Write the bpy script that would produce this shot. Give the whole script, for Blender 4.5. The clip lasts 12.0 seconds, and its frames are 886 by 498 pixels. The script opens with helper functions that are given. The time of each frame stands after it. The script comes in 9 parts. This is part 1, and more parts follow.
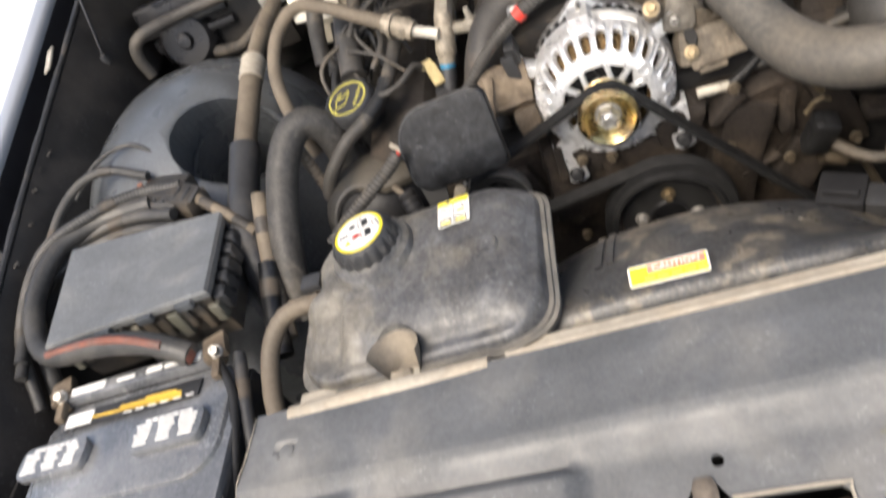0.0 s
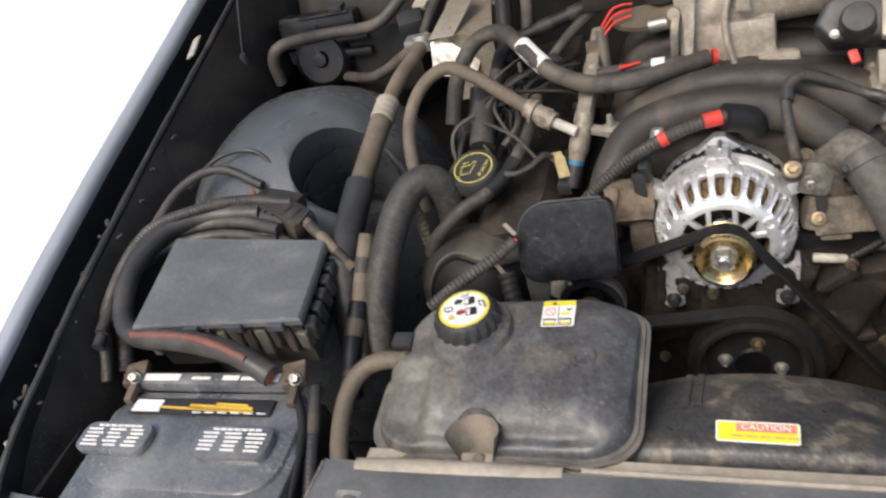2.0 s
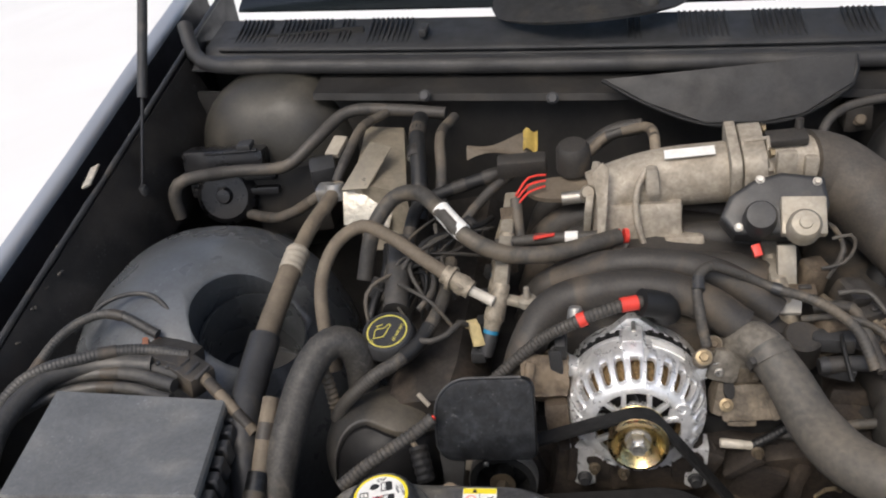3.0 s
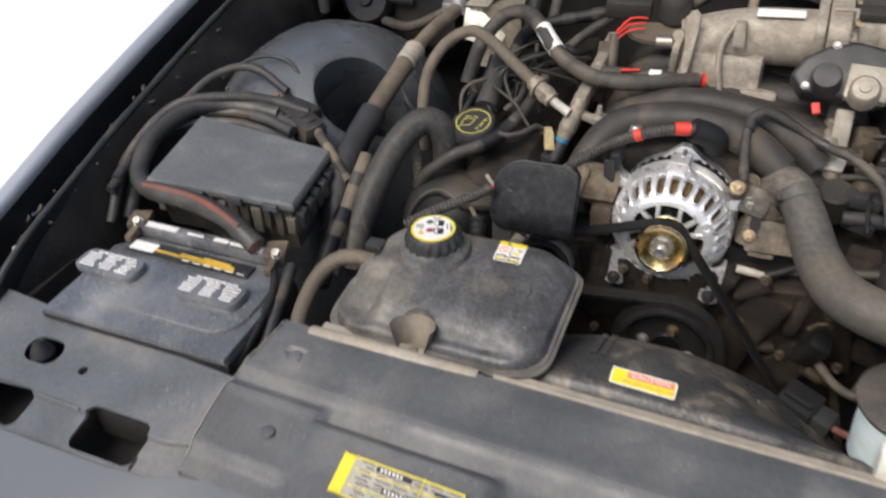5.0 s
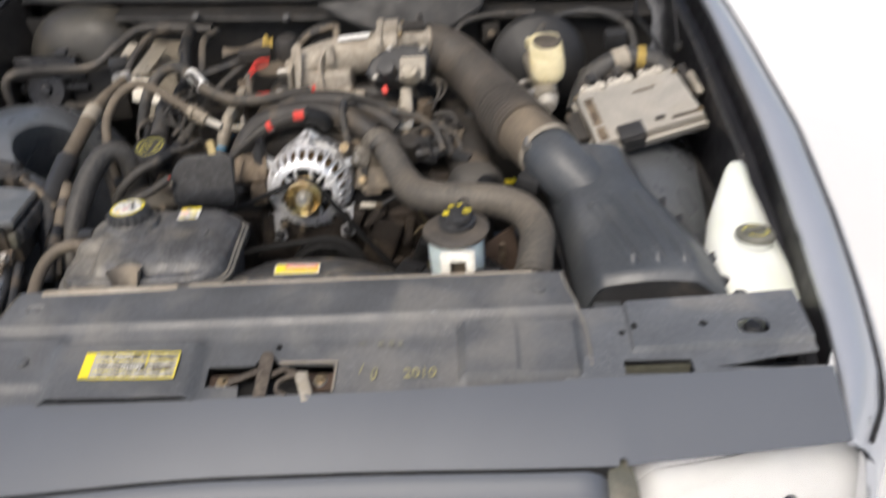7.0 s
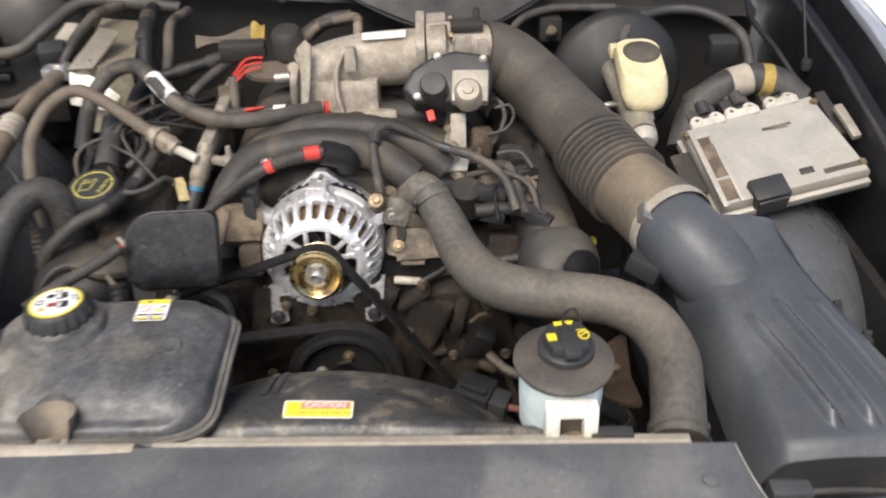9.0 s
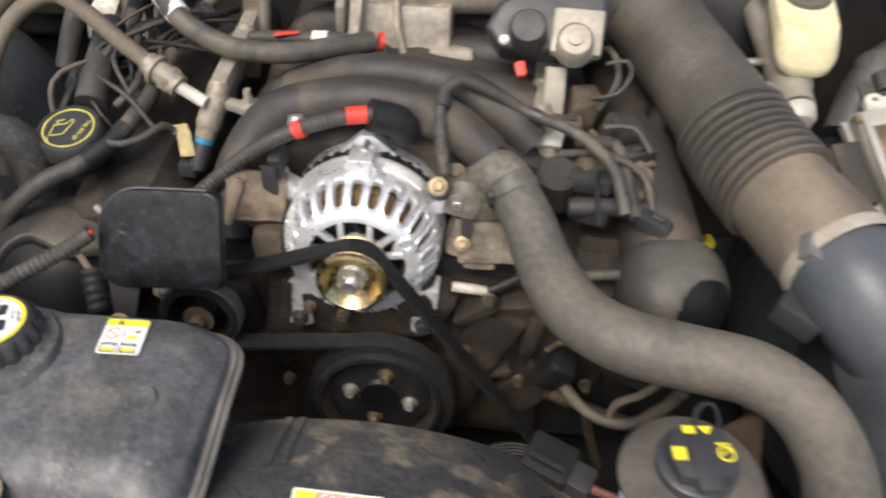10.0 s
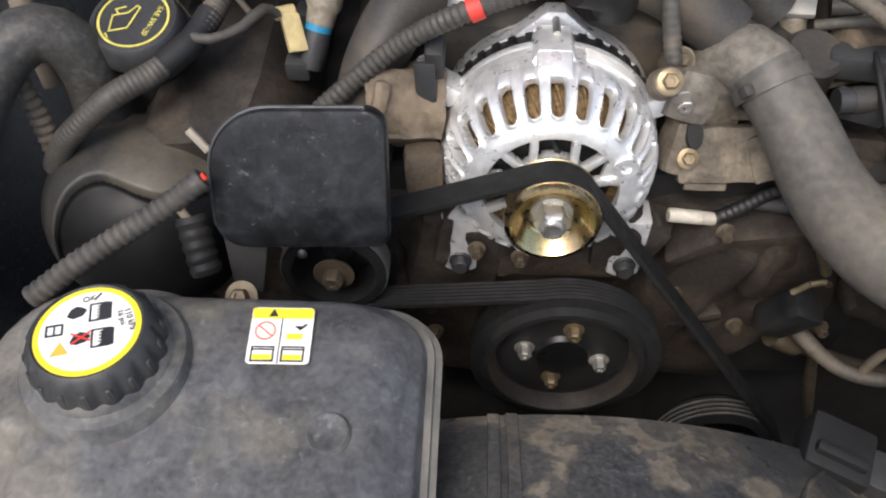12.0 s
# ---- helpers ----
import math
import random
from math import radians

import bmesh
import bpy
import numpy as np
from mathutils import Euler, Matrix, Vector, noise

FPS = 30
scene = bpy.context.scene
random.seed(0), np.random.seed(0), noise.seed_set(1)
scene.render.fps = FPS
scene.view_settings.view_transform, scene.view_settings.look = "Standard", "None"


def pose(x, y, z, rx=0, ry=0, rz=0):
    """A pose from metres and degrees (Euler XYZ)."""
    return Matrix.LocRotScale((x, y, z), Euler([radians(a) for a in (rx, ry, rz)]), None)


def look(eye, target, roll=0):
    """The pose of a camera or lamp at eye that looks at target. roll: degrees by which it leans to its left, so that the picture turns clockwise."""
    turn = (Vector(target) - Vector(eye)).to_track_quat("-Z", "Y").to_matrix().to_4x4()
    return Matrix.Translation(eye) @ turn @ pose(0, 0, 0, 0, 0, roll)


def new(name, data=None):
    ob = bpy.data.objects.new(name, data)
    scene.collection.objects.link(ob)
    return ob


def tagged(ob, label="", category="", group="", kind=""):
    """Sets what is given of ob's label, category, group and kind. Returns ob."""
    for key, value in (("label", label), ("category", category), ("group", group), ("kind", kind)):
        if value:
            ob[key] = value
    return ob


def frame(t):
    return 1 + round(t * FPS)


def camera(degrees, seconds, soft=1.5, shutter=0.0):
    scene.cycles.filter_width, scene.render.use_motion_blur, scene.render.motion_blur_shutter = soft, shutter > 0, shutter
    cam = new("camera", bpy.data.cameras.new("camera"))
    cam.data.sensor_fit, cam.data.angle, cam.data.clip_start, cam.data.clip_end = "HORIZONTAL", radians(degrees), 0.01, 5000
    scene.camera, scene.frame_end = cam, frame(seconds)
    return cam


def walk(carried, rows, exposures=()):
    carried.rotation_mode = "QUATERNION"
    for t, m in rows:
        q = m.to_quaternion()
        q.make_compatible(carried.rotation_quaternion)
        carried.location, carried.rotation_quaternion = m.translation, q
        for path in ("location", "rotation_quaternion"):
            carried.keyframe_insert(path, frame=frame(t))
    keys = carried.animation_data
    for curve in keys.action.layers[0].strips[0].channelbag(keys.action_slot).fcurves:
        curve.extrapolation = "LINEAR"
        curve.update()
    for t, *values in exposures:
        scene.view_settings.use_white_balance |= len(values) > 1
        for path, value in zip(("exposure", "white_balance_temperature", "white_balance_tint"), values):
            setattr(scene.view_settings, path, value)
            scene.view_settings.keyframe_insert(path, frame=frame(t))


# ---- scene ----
cam = camera(56.0, 12.0, soft=2.0, shutter=0.5)
PATH = [
    (0, (0.08, -0.327, 1.548), (-0.591, 1.056, 0.269), -34.6),
    (0.2, (0.075, -0.317, 1.563), (-0.55, 1.083, 0.357), -32.8),
    (0.5, (0.067, -0.306, 1.583), (-0.541, 1.141, 0.344), -30.5),
    (0.7, (0.061, -0.311, 1.588), (-0.515, 1.116, 0.389), -28.1),
    (1, (0.056, -0.324, 1.593), (-0.547, 1.125, 0.354), -25.0),
    (1.2, (0.067, -0.327, 1.606), (-0.52, 1.05, 0.357), -23.1),
    (1.5, (0.078, -0.328, 1.628), (-0.545, 1.132, 0.411), -20.1),
    (1.7, (0.057, -0.326, 1.634), (-0.582, 1.098, 0.465), -19.5),
    (2, (0.012, -0.316, 1.646), (-0.71, 1.108, 0.442), -20.0),
    (2.2, (-0.009, -0.296, 1.672), (-0.663, 1.125, 0.507), -17.9),
    (2.5, (-0.037, -0.261, 1.716), (-0.522, 1.34, 0.62), -12.1),
    (2.7, (-0.055, -0.257, 1.714), (-0.459, 1.388, 0.65), -10.0),
    (4.3, (-0.016, -0.291, 1.683), (-0.663, 1.254, 0.59), -5.8),
    (4.5, (0.019, -0.335, 1.684), (-0.676, 1.138, 0.524), -6.2),
    (4.7, (0.055, -0.391, 1.684), (-0.642, 0.989, 0.496), -6.0),
    (5, (0.091, -0.481, 1.683), (-0.597, 0.93, 0.443), -4.7),
    (5.2, (0.072, -0.544, 1.683), (-0.491, 0.896, 0.495), -3.4),
    (5.5, (0.026, -0.636, 1.683), (-0.372, 0.891, 0.455), -2.7),
    (5.7, (0.012, -0.689, 1.68), (-0.259, 0.817, 0.472), -1.7),
    (6, (0.02, -0.766, 1.674), (-0.156, 0.748, 0.379), -1.7),
    (6.2, (0.069, -0.821, 1.665), (-0.121, 0.665, 0.417), -2.4),
    (6.5, (0.176, -0.903, 1.656), (-0.001, 0.642, 0.398), -2.3),
    (6.7, (0.251, -0.952, 1.663), (0.09, 0.601, 0.494), -3.7),
    (7, (0.36, -1.019, 1.682), (0.235, 0.686, 0.645), -5.7),
    (7.2, (0.383, -1.048, 1.702), (0.301, 0.702, 0.737), -5.5),
    (8.8, (0.151, -0.56, 1.643), (0.128, 1.143, 0.594), -2.3),
    (9, (0.157, -0.46, 1.602), (0.143, 1.192, 0.475), -1.8),
    (9.2, (0.179, -0.369, 1.584), (0.159, 1.238, 0.479), -0.7),
    (9.5, (0.199, -0.245, 1.564), (0.129, 1.352, 0.361), 0.1),
    (9.7, (0.175, -0.183, 1.552), (0.107, 1.31, 0.3), 1.0),
    (10, (0.107, -0.109, 1.538), (0.005, 1.356, 0.181), 1.2),
    (10.2, (0.043, -0.064, 1.535), (-0.051, 1.337, 0.182), 1.4),
    (10.5, (-0.053, -0.007, 1.528), (-0.09, 1.396, 0.104), 2.5),
    (11, (-0.102, 0.061, 1.479), (-0.129, 1.383, -0.022), 0.9),
    (11.5, (-0.097, 0.094, 1.409), (-0.143, 1.33, -0.163), -0.6),
    (12, (-0.103, 0.102, 1.398), (-0.176, 1.331, -0.179), -0.9),
]
EXPOSURE = [(0.0, 0.84, 6900), (0.5, 0.80, 6850), (1.4, 0.75, 6800), (2.0, 0.24, 6650), (2.6, 0.00, 6600), (4.4, 0.42, 6600), (5.0, 0.10, 6550), (5.5, 0.28, 6550), (6.3, 0.72, 6550), (7.0, 0.18, 6700),
            (9.0, 0.46, 6650), (9.6, 0.40, 6750), (10.5, 0.68, 6400), (11.0, 0.58, 6400), (12.0, 0.50, 6400)]
walk(cam, [(t, look(eye, target, roll)) for t, eye, target, roll in PATH], [(t, stops, kelvin, 10) for t, stops, kelvin in EXPOSURE])

# ---- world ----
world = bpy.data.worlds.new("sky")
scene.world = world
world.use_nodes = True
wn = world.node_tree
sky = wn.nodes.new("ShaderNodeTexSky")
sky.sky_type = "NISHITA"
sky.sun_disc = False
sky.sun_elevation, sky.sun_rotation = radians(58), radians(200)
sky.air_density, sky.dust_density = 1.0, 4.0
wn.links.new(sky.outputs[0], wn.nodes["Background"].inputs[0])
wn.nodes["Background"].inputs[1].default_value = 0.15
sun = new("sun", bpy.data.lights.new("sun", "SUN"))
sun.data.energy, sun.data.angle, sun.data.color = 1.65, radians(30), (1.0, 0.96, 0.9)
sun.matrix_world = look((-1.2, -3.2, 5.2), (0, 0, 0))


# ---- materials ----
def surf(name, color, rough=0.5, metal=0.0, color2=None, dust=0.0, dust_col=(0.20, 0.165, 0.125), scale=14.0, grain=260.0,
         bump=0.12, speck=0.0, coat=0.0, spec=0.5, sub=0.0, vary=0.25, sharp=1.5, coat_rough=0.12, rvar=1.0, lean=None, crust=0.0, mott=0.10, mott_scale=120.0):
    """A worn surface: colour patches, a film of dust in patches, fine grain in relief."""
    mat = bpy.data.materials.new(name)
    mat.use_nodes = True
    nt = mat.node_tree
    nd, ln = nt.nodes, nt.links
    bsdf = nd["Principled BSDF"]
    geo = nd.new("ShaderNodeTexCoord")
    pos = geo.outputs["Object"]

    def tex(sc, det, dist=0.0):
        n = nd.new("ShaderNodeTexNoise")
        n.inputs["Scale"].default_value, n.inputs["Detail"].default_value, n.inputs["Distortion"].default_value = sc, det, dist
        ln.new(pos, n.inputs["Vector"])
        return n.outputs["Fac"]

    def ramp(src, lo, hi):
        n = nd.new("ShaderNodeMapRange")
        n.inputs["From Min"].default_value, n.inputs["From Max"].default_value = lo, hi
        ln.new(src, n.inputs["Value"])
        return n.outputs["Result"]

    def mix(fac, a, b):
        n = nd.new("ShaderNodeMix")
        n.data_type = "RGBA"
        for sock, v in ((n.inputs[0], fac), (n.inputs[6], a), (n.inputs[7], b)):
            if isinstance(v, (tuple, list)):
                sock.default_value = (*v, 1)
            elif isinstance(v, float):
                sock.default_value = v
            else:
                ln.new(v, sock)
        return n.outputs[2]

    def times(src, k):
        n = nd.new("ShaderNodeMath")
        n.operation = "MULTIPLY"
        ln.new(src, n.inputs[0])
        n.inputs[1].default_value = k
        return n.outputs[0]

    second = color2 or tuple(min(1, c * (1 + vary * 1.6) + 0.002) for c in color)
    big = ramp(tex(scale, 6, 0.6), 0.36, 0.66)
    col = mix(big, color, second)
    fine = tex(grain, 5)
    if dust > 0:
        lo, hi = 0.62 - 0.35 * dust, 0.80 - 0.22 * dust
        drift = tex(scale * 0.7 + 3, 9, 0.35)
        if lean:
            # more dust towards one side of the thing
            dot = nd.new("ShaderNodeVectorMath")
            dot.operation = "DOT_PRODUCT"
            dot.inputs[1].default_value = lean
            ln.new(pos, dot.inputs[0])
            add = nd.new("ShaderNodeMath")
            ln.new(drift, add.inputs[0])
            ln.new(dot.outputs["Value"], add.inputs[1])
            drift = add.outputs[0]
        d1 = ramp(drift, (lo + hi) / 2 - (hi - lo) / 2 / sharp, (lo + hi) / 2 + (hi - lo) / 2 / sharp)
        col = mix(times(d1, min(1.0, 0.35 + dust * 0.5)), col, dust_col)
        if crust > 0:
            # hard-edged flakes where the dust has been rubbed or washed off
            flake = ramp(tex(scale * 2.2, 10, 0.15), 0.47, 0.50)
            col = mix(times(flake, crust), col, tuple(c * 1.25 for c in color))
        film = ramp(fine, 0.3, 0.75)
        col = mix(times(film, dust * 0.45), col, dust_col)
    if speck > 0:
        sp = ramp(tex(grain * 0.8, 3, 0.6), 0.64 - 0.08 * speck, 0.76)
        patch = ramp(tex(scale * 1.6, 3, 0.8), 0.48, 0.68)
        both = nd.new("ShaderNodeMath")
        both.operation = "MULTIPLY"
        ln.new(sp, both.inputs[0])
        ln.new(patch, both.inputs[1])
        col = mix(times(both.outputs[0], 0.75 * min(1, speck)), col, tuple(min(0.6, c * 2 + 0.22) for c in color))
    if mott > 0:
        # small blotches and grit
        tone = nd.new("ShaderNodeMapRange")
        tone.inputs["From Min"].default_value, tone.inputs["From Max"].default_value = 0.32, 0.68
        tone.inputs["To Min"].default_value, tone.inputs["To Max"].default_value = 1 - mott, 1 + mott
        ln.new(tex(mott_scale, 8, 0.5), tone.inputs["Value"])
        grit = nd.new("ShaderNodeVectorMath")
        grit.operation = "SCALE"
        ln.new(col, grit.inputs[0])
        ln.new(tone.outputs["Result"], grit.inputs["Scale"])
        col = grit.outputs["Vector"]
    ln.new(col, bsdf.inputs["Base Color"])
    bsdf.inputs["Metallic"].default_value = metal
    rr = nd.new("ShaderNodeMapRange")
    rr.inputs["To Min"].default_value, rr.inputs["To Max"].default_value = max(0.04, rough - 0.12 * rvar), min(1, rough + 0.14 * rvar)
    rr.inputs["From Min"].default_value, rr.inputs["From Max"].default_value = 0.3, 0.7
    ln.new(tex(scale * 2.3, 5), rr.inputs["Value"])
    ln.new(rr.outputs[0], bsdf.inputs["Roughness"])
    bsdf.inputs["Specular IOR Level"].default_value = spec
    if coat:
        bsdf.inputs["Coat Weight"].default_value, bsdf.inputs["Coat Roughness"].default_value = coat, coat_rough
    if sub:
        bsdf.inputs["Subsurface Weight"].default_value = sub
        bsdf.inputs["Subsurface Radius"].default_value = (0.02, 0.02, 0.015)
        bsdf.inputs["Subsurface Scale"].default_value = 1.0
    if bump:
        b1 = nd.new("ShaderNodeBump")
        b1.inputs["Strength"].default_value, b1.inputs["Distance"].default_value = bump, 0.0012
        ln.new(fine, b1.inputs["Height"])
        b2 = nd.new("ShaderNodeBump")
        b2.inputs["Strength"].default_value, b2.inputs["Distance"].default_value = bump * 0.8, 0.004
        ln.new(tex(scale * 3, 4), b2.inputs["Height"])
        ln.new(b1.outputs[0], b2.inputs["Normal"])
        ln.new(b2.outputs[0], bsdf.inputs["Normal"])
    return mat


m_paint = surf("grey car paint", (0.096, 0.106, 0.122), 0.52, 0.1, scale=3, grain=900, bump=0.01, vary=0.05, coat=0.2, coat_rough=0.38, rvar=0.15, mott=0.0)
# same paint with a lighter base: the sky's reflection on the wings, put into colour
m_paint_skylit = surf("grey car paint paled for sky reflection", (0.42, 0.44, 0.475), 0.36, 0.35, scale=3, grain=900, bump=0.005, vary=0.04, coat=0.8, coat_rough=0.12, rvar=0.15, mott=0.0)
m_paint_in = surf("grey green primer paint", (0.090, 0.092, 0.072), 0.5, dust=0.4, bump=0.05)
m_shield = surf("dusty grey black plastic", (0.071, 0.075, 0.080), 0.46, dust=0.46, dust_col=(0.188, 0.180, 0.162), scale=8, speck=0.6, bump=0.12, sharp=1.2)
m_panel = surf("scuffed black support panel", (0.096, 0.104, 0.114), 0.42, dust=0.40, dust_col=(0.24, 0.228, 0.200), scale=8, speck=0.8, sharp=1.4, bump=0.10)
m_plastic = surf("black plastic", (0.026, 0.027, 0.029), 0.45, dust=0.28, dust_col=(0.125, 0.108, 0.086), scale=16, speck=0.25)
m_plastic_dusty = surf("dust covered black plastic", (0.026, 0.025, 0.024), 0.58, dust=0.46, dust_col=(0.135, 0.105, 0.073), scale=13, sharp=1.7)
m_tank = surf("mottled black plastic", (0.040, 0.0415, 0.045), 0.40, dust=0.50, dust_col=(0.215, 0.192, 0.150), scale=22, vary=0.9, speck=0.7, sharp=1.0, bump=0.16, lean=(-1.3, 0.5, 0.0), mott=0.24, mott_scale=130)
m_airbox = surf("blue black plastic", (0.048, 0.054, 0.061), 0.42, dust=0.40, dust_col=(0.145, 0.146, 0.144), scale=6, speck=0.25, coat=0.06, sharp=0.8)
m_black = surf("black satin metal", (0.0060, 0.0064, 0.0072), 0.40, dust=0.42, dust_col=(0.034, 0.037, 0.042), scale=34, speck=0.55, sharp=1.6, mott=0.6, mott_scale=90, spec=0.35)
m_hose = surf("dusty rubber hose", (0.038, 0.036, 0.034), 0.62, dust=0.50, dust_col=(0.165, 0.135, 0.098), scale=8, bump=0.10)
m_rad_hose = surf("dusty grey rubber hose", (0.048, 0.047, 0.044), 0.6, dust=0.57, dust_col=(0.225, 0.188, 0.140), scale=4, grain=120, bump=0.06, sharp=0.7)
m_hose_grey = surf("scuffed grey black rubber hose", (0.030, 0.029, 0.028), 0.55, dust=0.56, dust_col=(0.180, 0.160, 0.128), scale=13, bump=0.14, speck=0.3, mott=0.32, lean=(0.0, -1.8, 0.0))
m_hose_tan = surf("tan dusty rubber hose", (0.105, 0.085, 0.062), 0.7, dust=0.50, dust_col=(0.265, 0.215, 0.152), scale=9, bump=0.10)
m_duct = surf("dusty rubber duct", (0.047, 0.043, 0.039), 0.62, dust=0.56, dust_col=(0.185, 0.150, 0.110), scale=6, speck=0.4, bump=0.08, sharp=1.1)
m_loom = surf("dusty wire loom", (0.040, 0.038, 0.035), 0.6, dust=0.46, dust_col=(0.165, 0.134, 0.096), scale=22, sharp=1.9)
m_loom_dark = surf("dusty black wire loom", (0.029, 0.029, 0.029), 0.5, dust=0.47, dust_col=(0.130, 0.119, 0.101), scale=16, sharp=1.3)
m_rubber = surf("black rubber", (0.009, 0.009, 0.009), 0.55, dust=0.12, dust_col=(0.05, 0.046, 0.042), scale=18)
m_belt = surf("ribbed belt rubber", (0.010, 0.010, 0.010), 0.72, dust=0.1, dust_col=(0.04, 0.037, 0.033), scale=30, spec=0.25)
m_alu = surf("bright cast aluminium", (0.80, 0.80, 0.795), 0.34, 0.62, scale=40, grain=700, bump=0.22, vary=0.12, mott=0.08)
m_alu_dirty = surf("dirty cast aluminium", (0.33, 0.30, 0.25), 0.55, 0.35, dust=0.55, dust_col=(0.30, 0.26, 0.19), scale=18, bump=0.3)
m_alu_cast = surf("pale dirty cast aluminium", (0.325, 0.290, 0.238), 0.6, 0.15, dust=0.5, dust_col=(0.215, 0.178, 0.128), scale=20, bump=0.25, sharp=1.3, mott=0.18)
m_alu_cover = surf("dusty grey aluminium cover", (0.40, 0.38, 0.335), 0.5, 0.2, dust=0.5, dust_col=(0.40, 0.36, 0.295), scale=9, grain=700, bump=0.05, mott=0.05)
m_tan_metal = surf("tan dusty bracket metal", (0.075, 0.056, 0.038), 0.7, 0.1, dust=0.52, dust_col=(0.27, 0.21, 0.145), scale=22, bump=0.6, sharp=2.2)
m_housing = surf("tan dusty cast housing metal", (0.085, 0.070, 0.052), 0.65, 0.1, dust=0.52, dust_col=(0.265, 0.215, 0.155), scale=24, bump=0.6, sharp=1.5, mott=0.3)
m_elbow = surf("dusty grey cast elbow", (0.125, 0.113, 0.095), 0.6, 0.1, dust=0.5, dust_col=(0.235, 0.205, 0.16), scale=14, bump=0.3, mott=0.3)
m_rail = surf("black painted rail", (0.010, 0.010, 0.012), 0.4, dust=0.16, dust_col=(0.05, 0.047, 0.045), scale=10)
m_steel = surf("dull steel", (0.36, 0.35, 0.33), 0.45, 0.75, dust=0.35, dust_col=(0.28, 0.24, 0.18), scale=30, mott=0.08)
m_bolt = surf("plated bolt steel", (0.23, 0.18, 0.11), 0.45, 0.75, scale=60, vary=0.3, dust=0.35, dust_col=(0.16, 0.12, 0.08))
m_gold = surf("yellow zinc plating", (0.66, 0.55, 0.27), 0.27, 1.0, color2=(0.60, 0.42, 0.24), scale=34, bump=0.06, mott=0.08)
m_copper = surf("copper winding", (0.13, 0.086, 0.040), 0.45, 0.6, scale=220, vary=0.9, bump=0.6)
m_grime = surf("oily brown engine metal", (0.014, 0.011, 0.009), 0.72, 0.1, dust=0.52, dust_col=(0.098, 0.073, 0.051), scale=13, bump=0.6, sharp=1.2, mott=0.3)
# grime, with the shade of crevices and deep parts darkened into its colour
m_dark = surf("grimy steel darkened for shade", (0.011, 0.0105, 0.010), 0.75, dust=0.3, dust_col=(0.038, 0.032, 0.027), scale=12, bump=0.3)
m_radiator = surf("dusty tan radiator tank", (0.30, 0.27, 0.22), 0.7, 0.0, dust=0.6, dust_col=(0.38, 0.32, 0.24), scale=22, bump=0.2)
m_cream = surf("cream plastic", (0.62, 0.54, 0.31), 0.45, color2=(0.70, 0.64, 0.44), dust=0.12, dust_col=(0.42, 0.34, 0.2), scale=12, sub=0.15, bump=0.05, mott=0.08)
m_white = surf("translucent white plastic", (0.80, 0.82, 0.76), 0.4, color2=(0.72, 0.76, 0.66), scale=8, sub=0.3, bump=0.04, mott=0.0)
m_pale_blue = surf("pale blue plastic", (0.62, 0.72, 0.70), 0.4, scale=12, sub=0.2, dust=0.1, bump=0.04, mott=0.0)
m_yellow = surf("yellow print", (0.80, 0.66, 0.03), 0.45, scale=20, vary=0.05, bump=0.02, mott=0.0)
m_tag = surf("dirty cream plastic", (0.40, 0.37, 0.31), 0.5, dust=0.4, dust_col=(0.2, 0.16, 0.1), scale=60, sharp=2.0)
m_label = surf("white print", (0.80, 0.79, 0.75), 0.45, scale=20, vary=0.06, bump=0.02, dust=0.12, dust_col=(0.55, 0.5, 0.42), mott=0.08)
m_greylabel = surf("grey yellow label print", (0.40, 0.38, 0.32), 0.5, scale=20, vary=0.1, bump=0.02, mott=0.0)
# for print, and for gaps whose shade is painted black
m_plain_black = surf("plain black for print and dark gaps", (0.02, 0.02, 0.02), 0.5, scale=20, bump=0, mott=0.0)
m_crayon = surf("faint yellow crayon", (0.30, 0.275, 0.12), 0.6, dust=0.5, dust_col=(0.14, 0.135, 0.11), scale=140, bump=0, sharp=2.0)
m_crayon_faint = surf("rubbed yellow crayon", (0.17, 0.165, 0.125), 0.6, dust=0.5, dust_col=(0.12, 0.12, 0.11), scale=120, bump=0, sharp=2.0)
m_cell = surf("blue black grille plastic", (0.020, 0.023, 0.030), 0.34, dust=0.2, dust_col=(0.08, 0.08, 0.08), scale=20)
m_gloss_black = surf("smooth black plastic", (0.010, 0.010, 0.011), 0.32, dust=0.15, dust_col=(0.06, 0.055, 0.05), scale=12)
m_dull_bolt = surf("dull grimy bolt steel", (0.10, 0.08, 0.055), 0.5, 0.5, dust=0.5, dust_col=(0.12, 0.09, 0.06), scale=50)
m_red = surf("red plastic tape", (0.62, 0.045, 0.03), 0.5, scale=30, vary=0.15, bump=0.03, mott=0.0)
m_pink = surf("faded red print", (0.70, 0.20, 0.14), 0.5, scale=30, bump=0, mott=0.0)
m_orange = surf("faded red brown plastic", (0.17, 0.058, 0.038), 0.6, dust=0.5, dust_col=(0.12, 0.10, 0.085), scale=30)
m_blue = surf("blue plastic", (0.02, 0.20, 0.36), 0.4, scale=30, mott=0.0)
m_oil_yellow = surf("worn yellow print", (0.55, 0.49, 0.10), 0.5, dust=0.15, dust_col=(0.10, 0.09, 0.05), scale=60, bump=0.02, mott=0.08)
m_gold_print = surf("gold print", (0.60, 0.38, 0.05), 0.4, scale=30, bump=0.0, mott=0.0)
m_mud = surf("black wheelhouse plastic", (0.094, 0.102, 0.110), 0.30, dust=0.44, dust_col=(0.046, 0.046, 0.046), scale=5, speck=0.7, bump=0.08, coat=0.2, sharp=0.8)
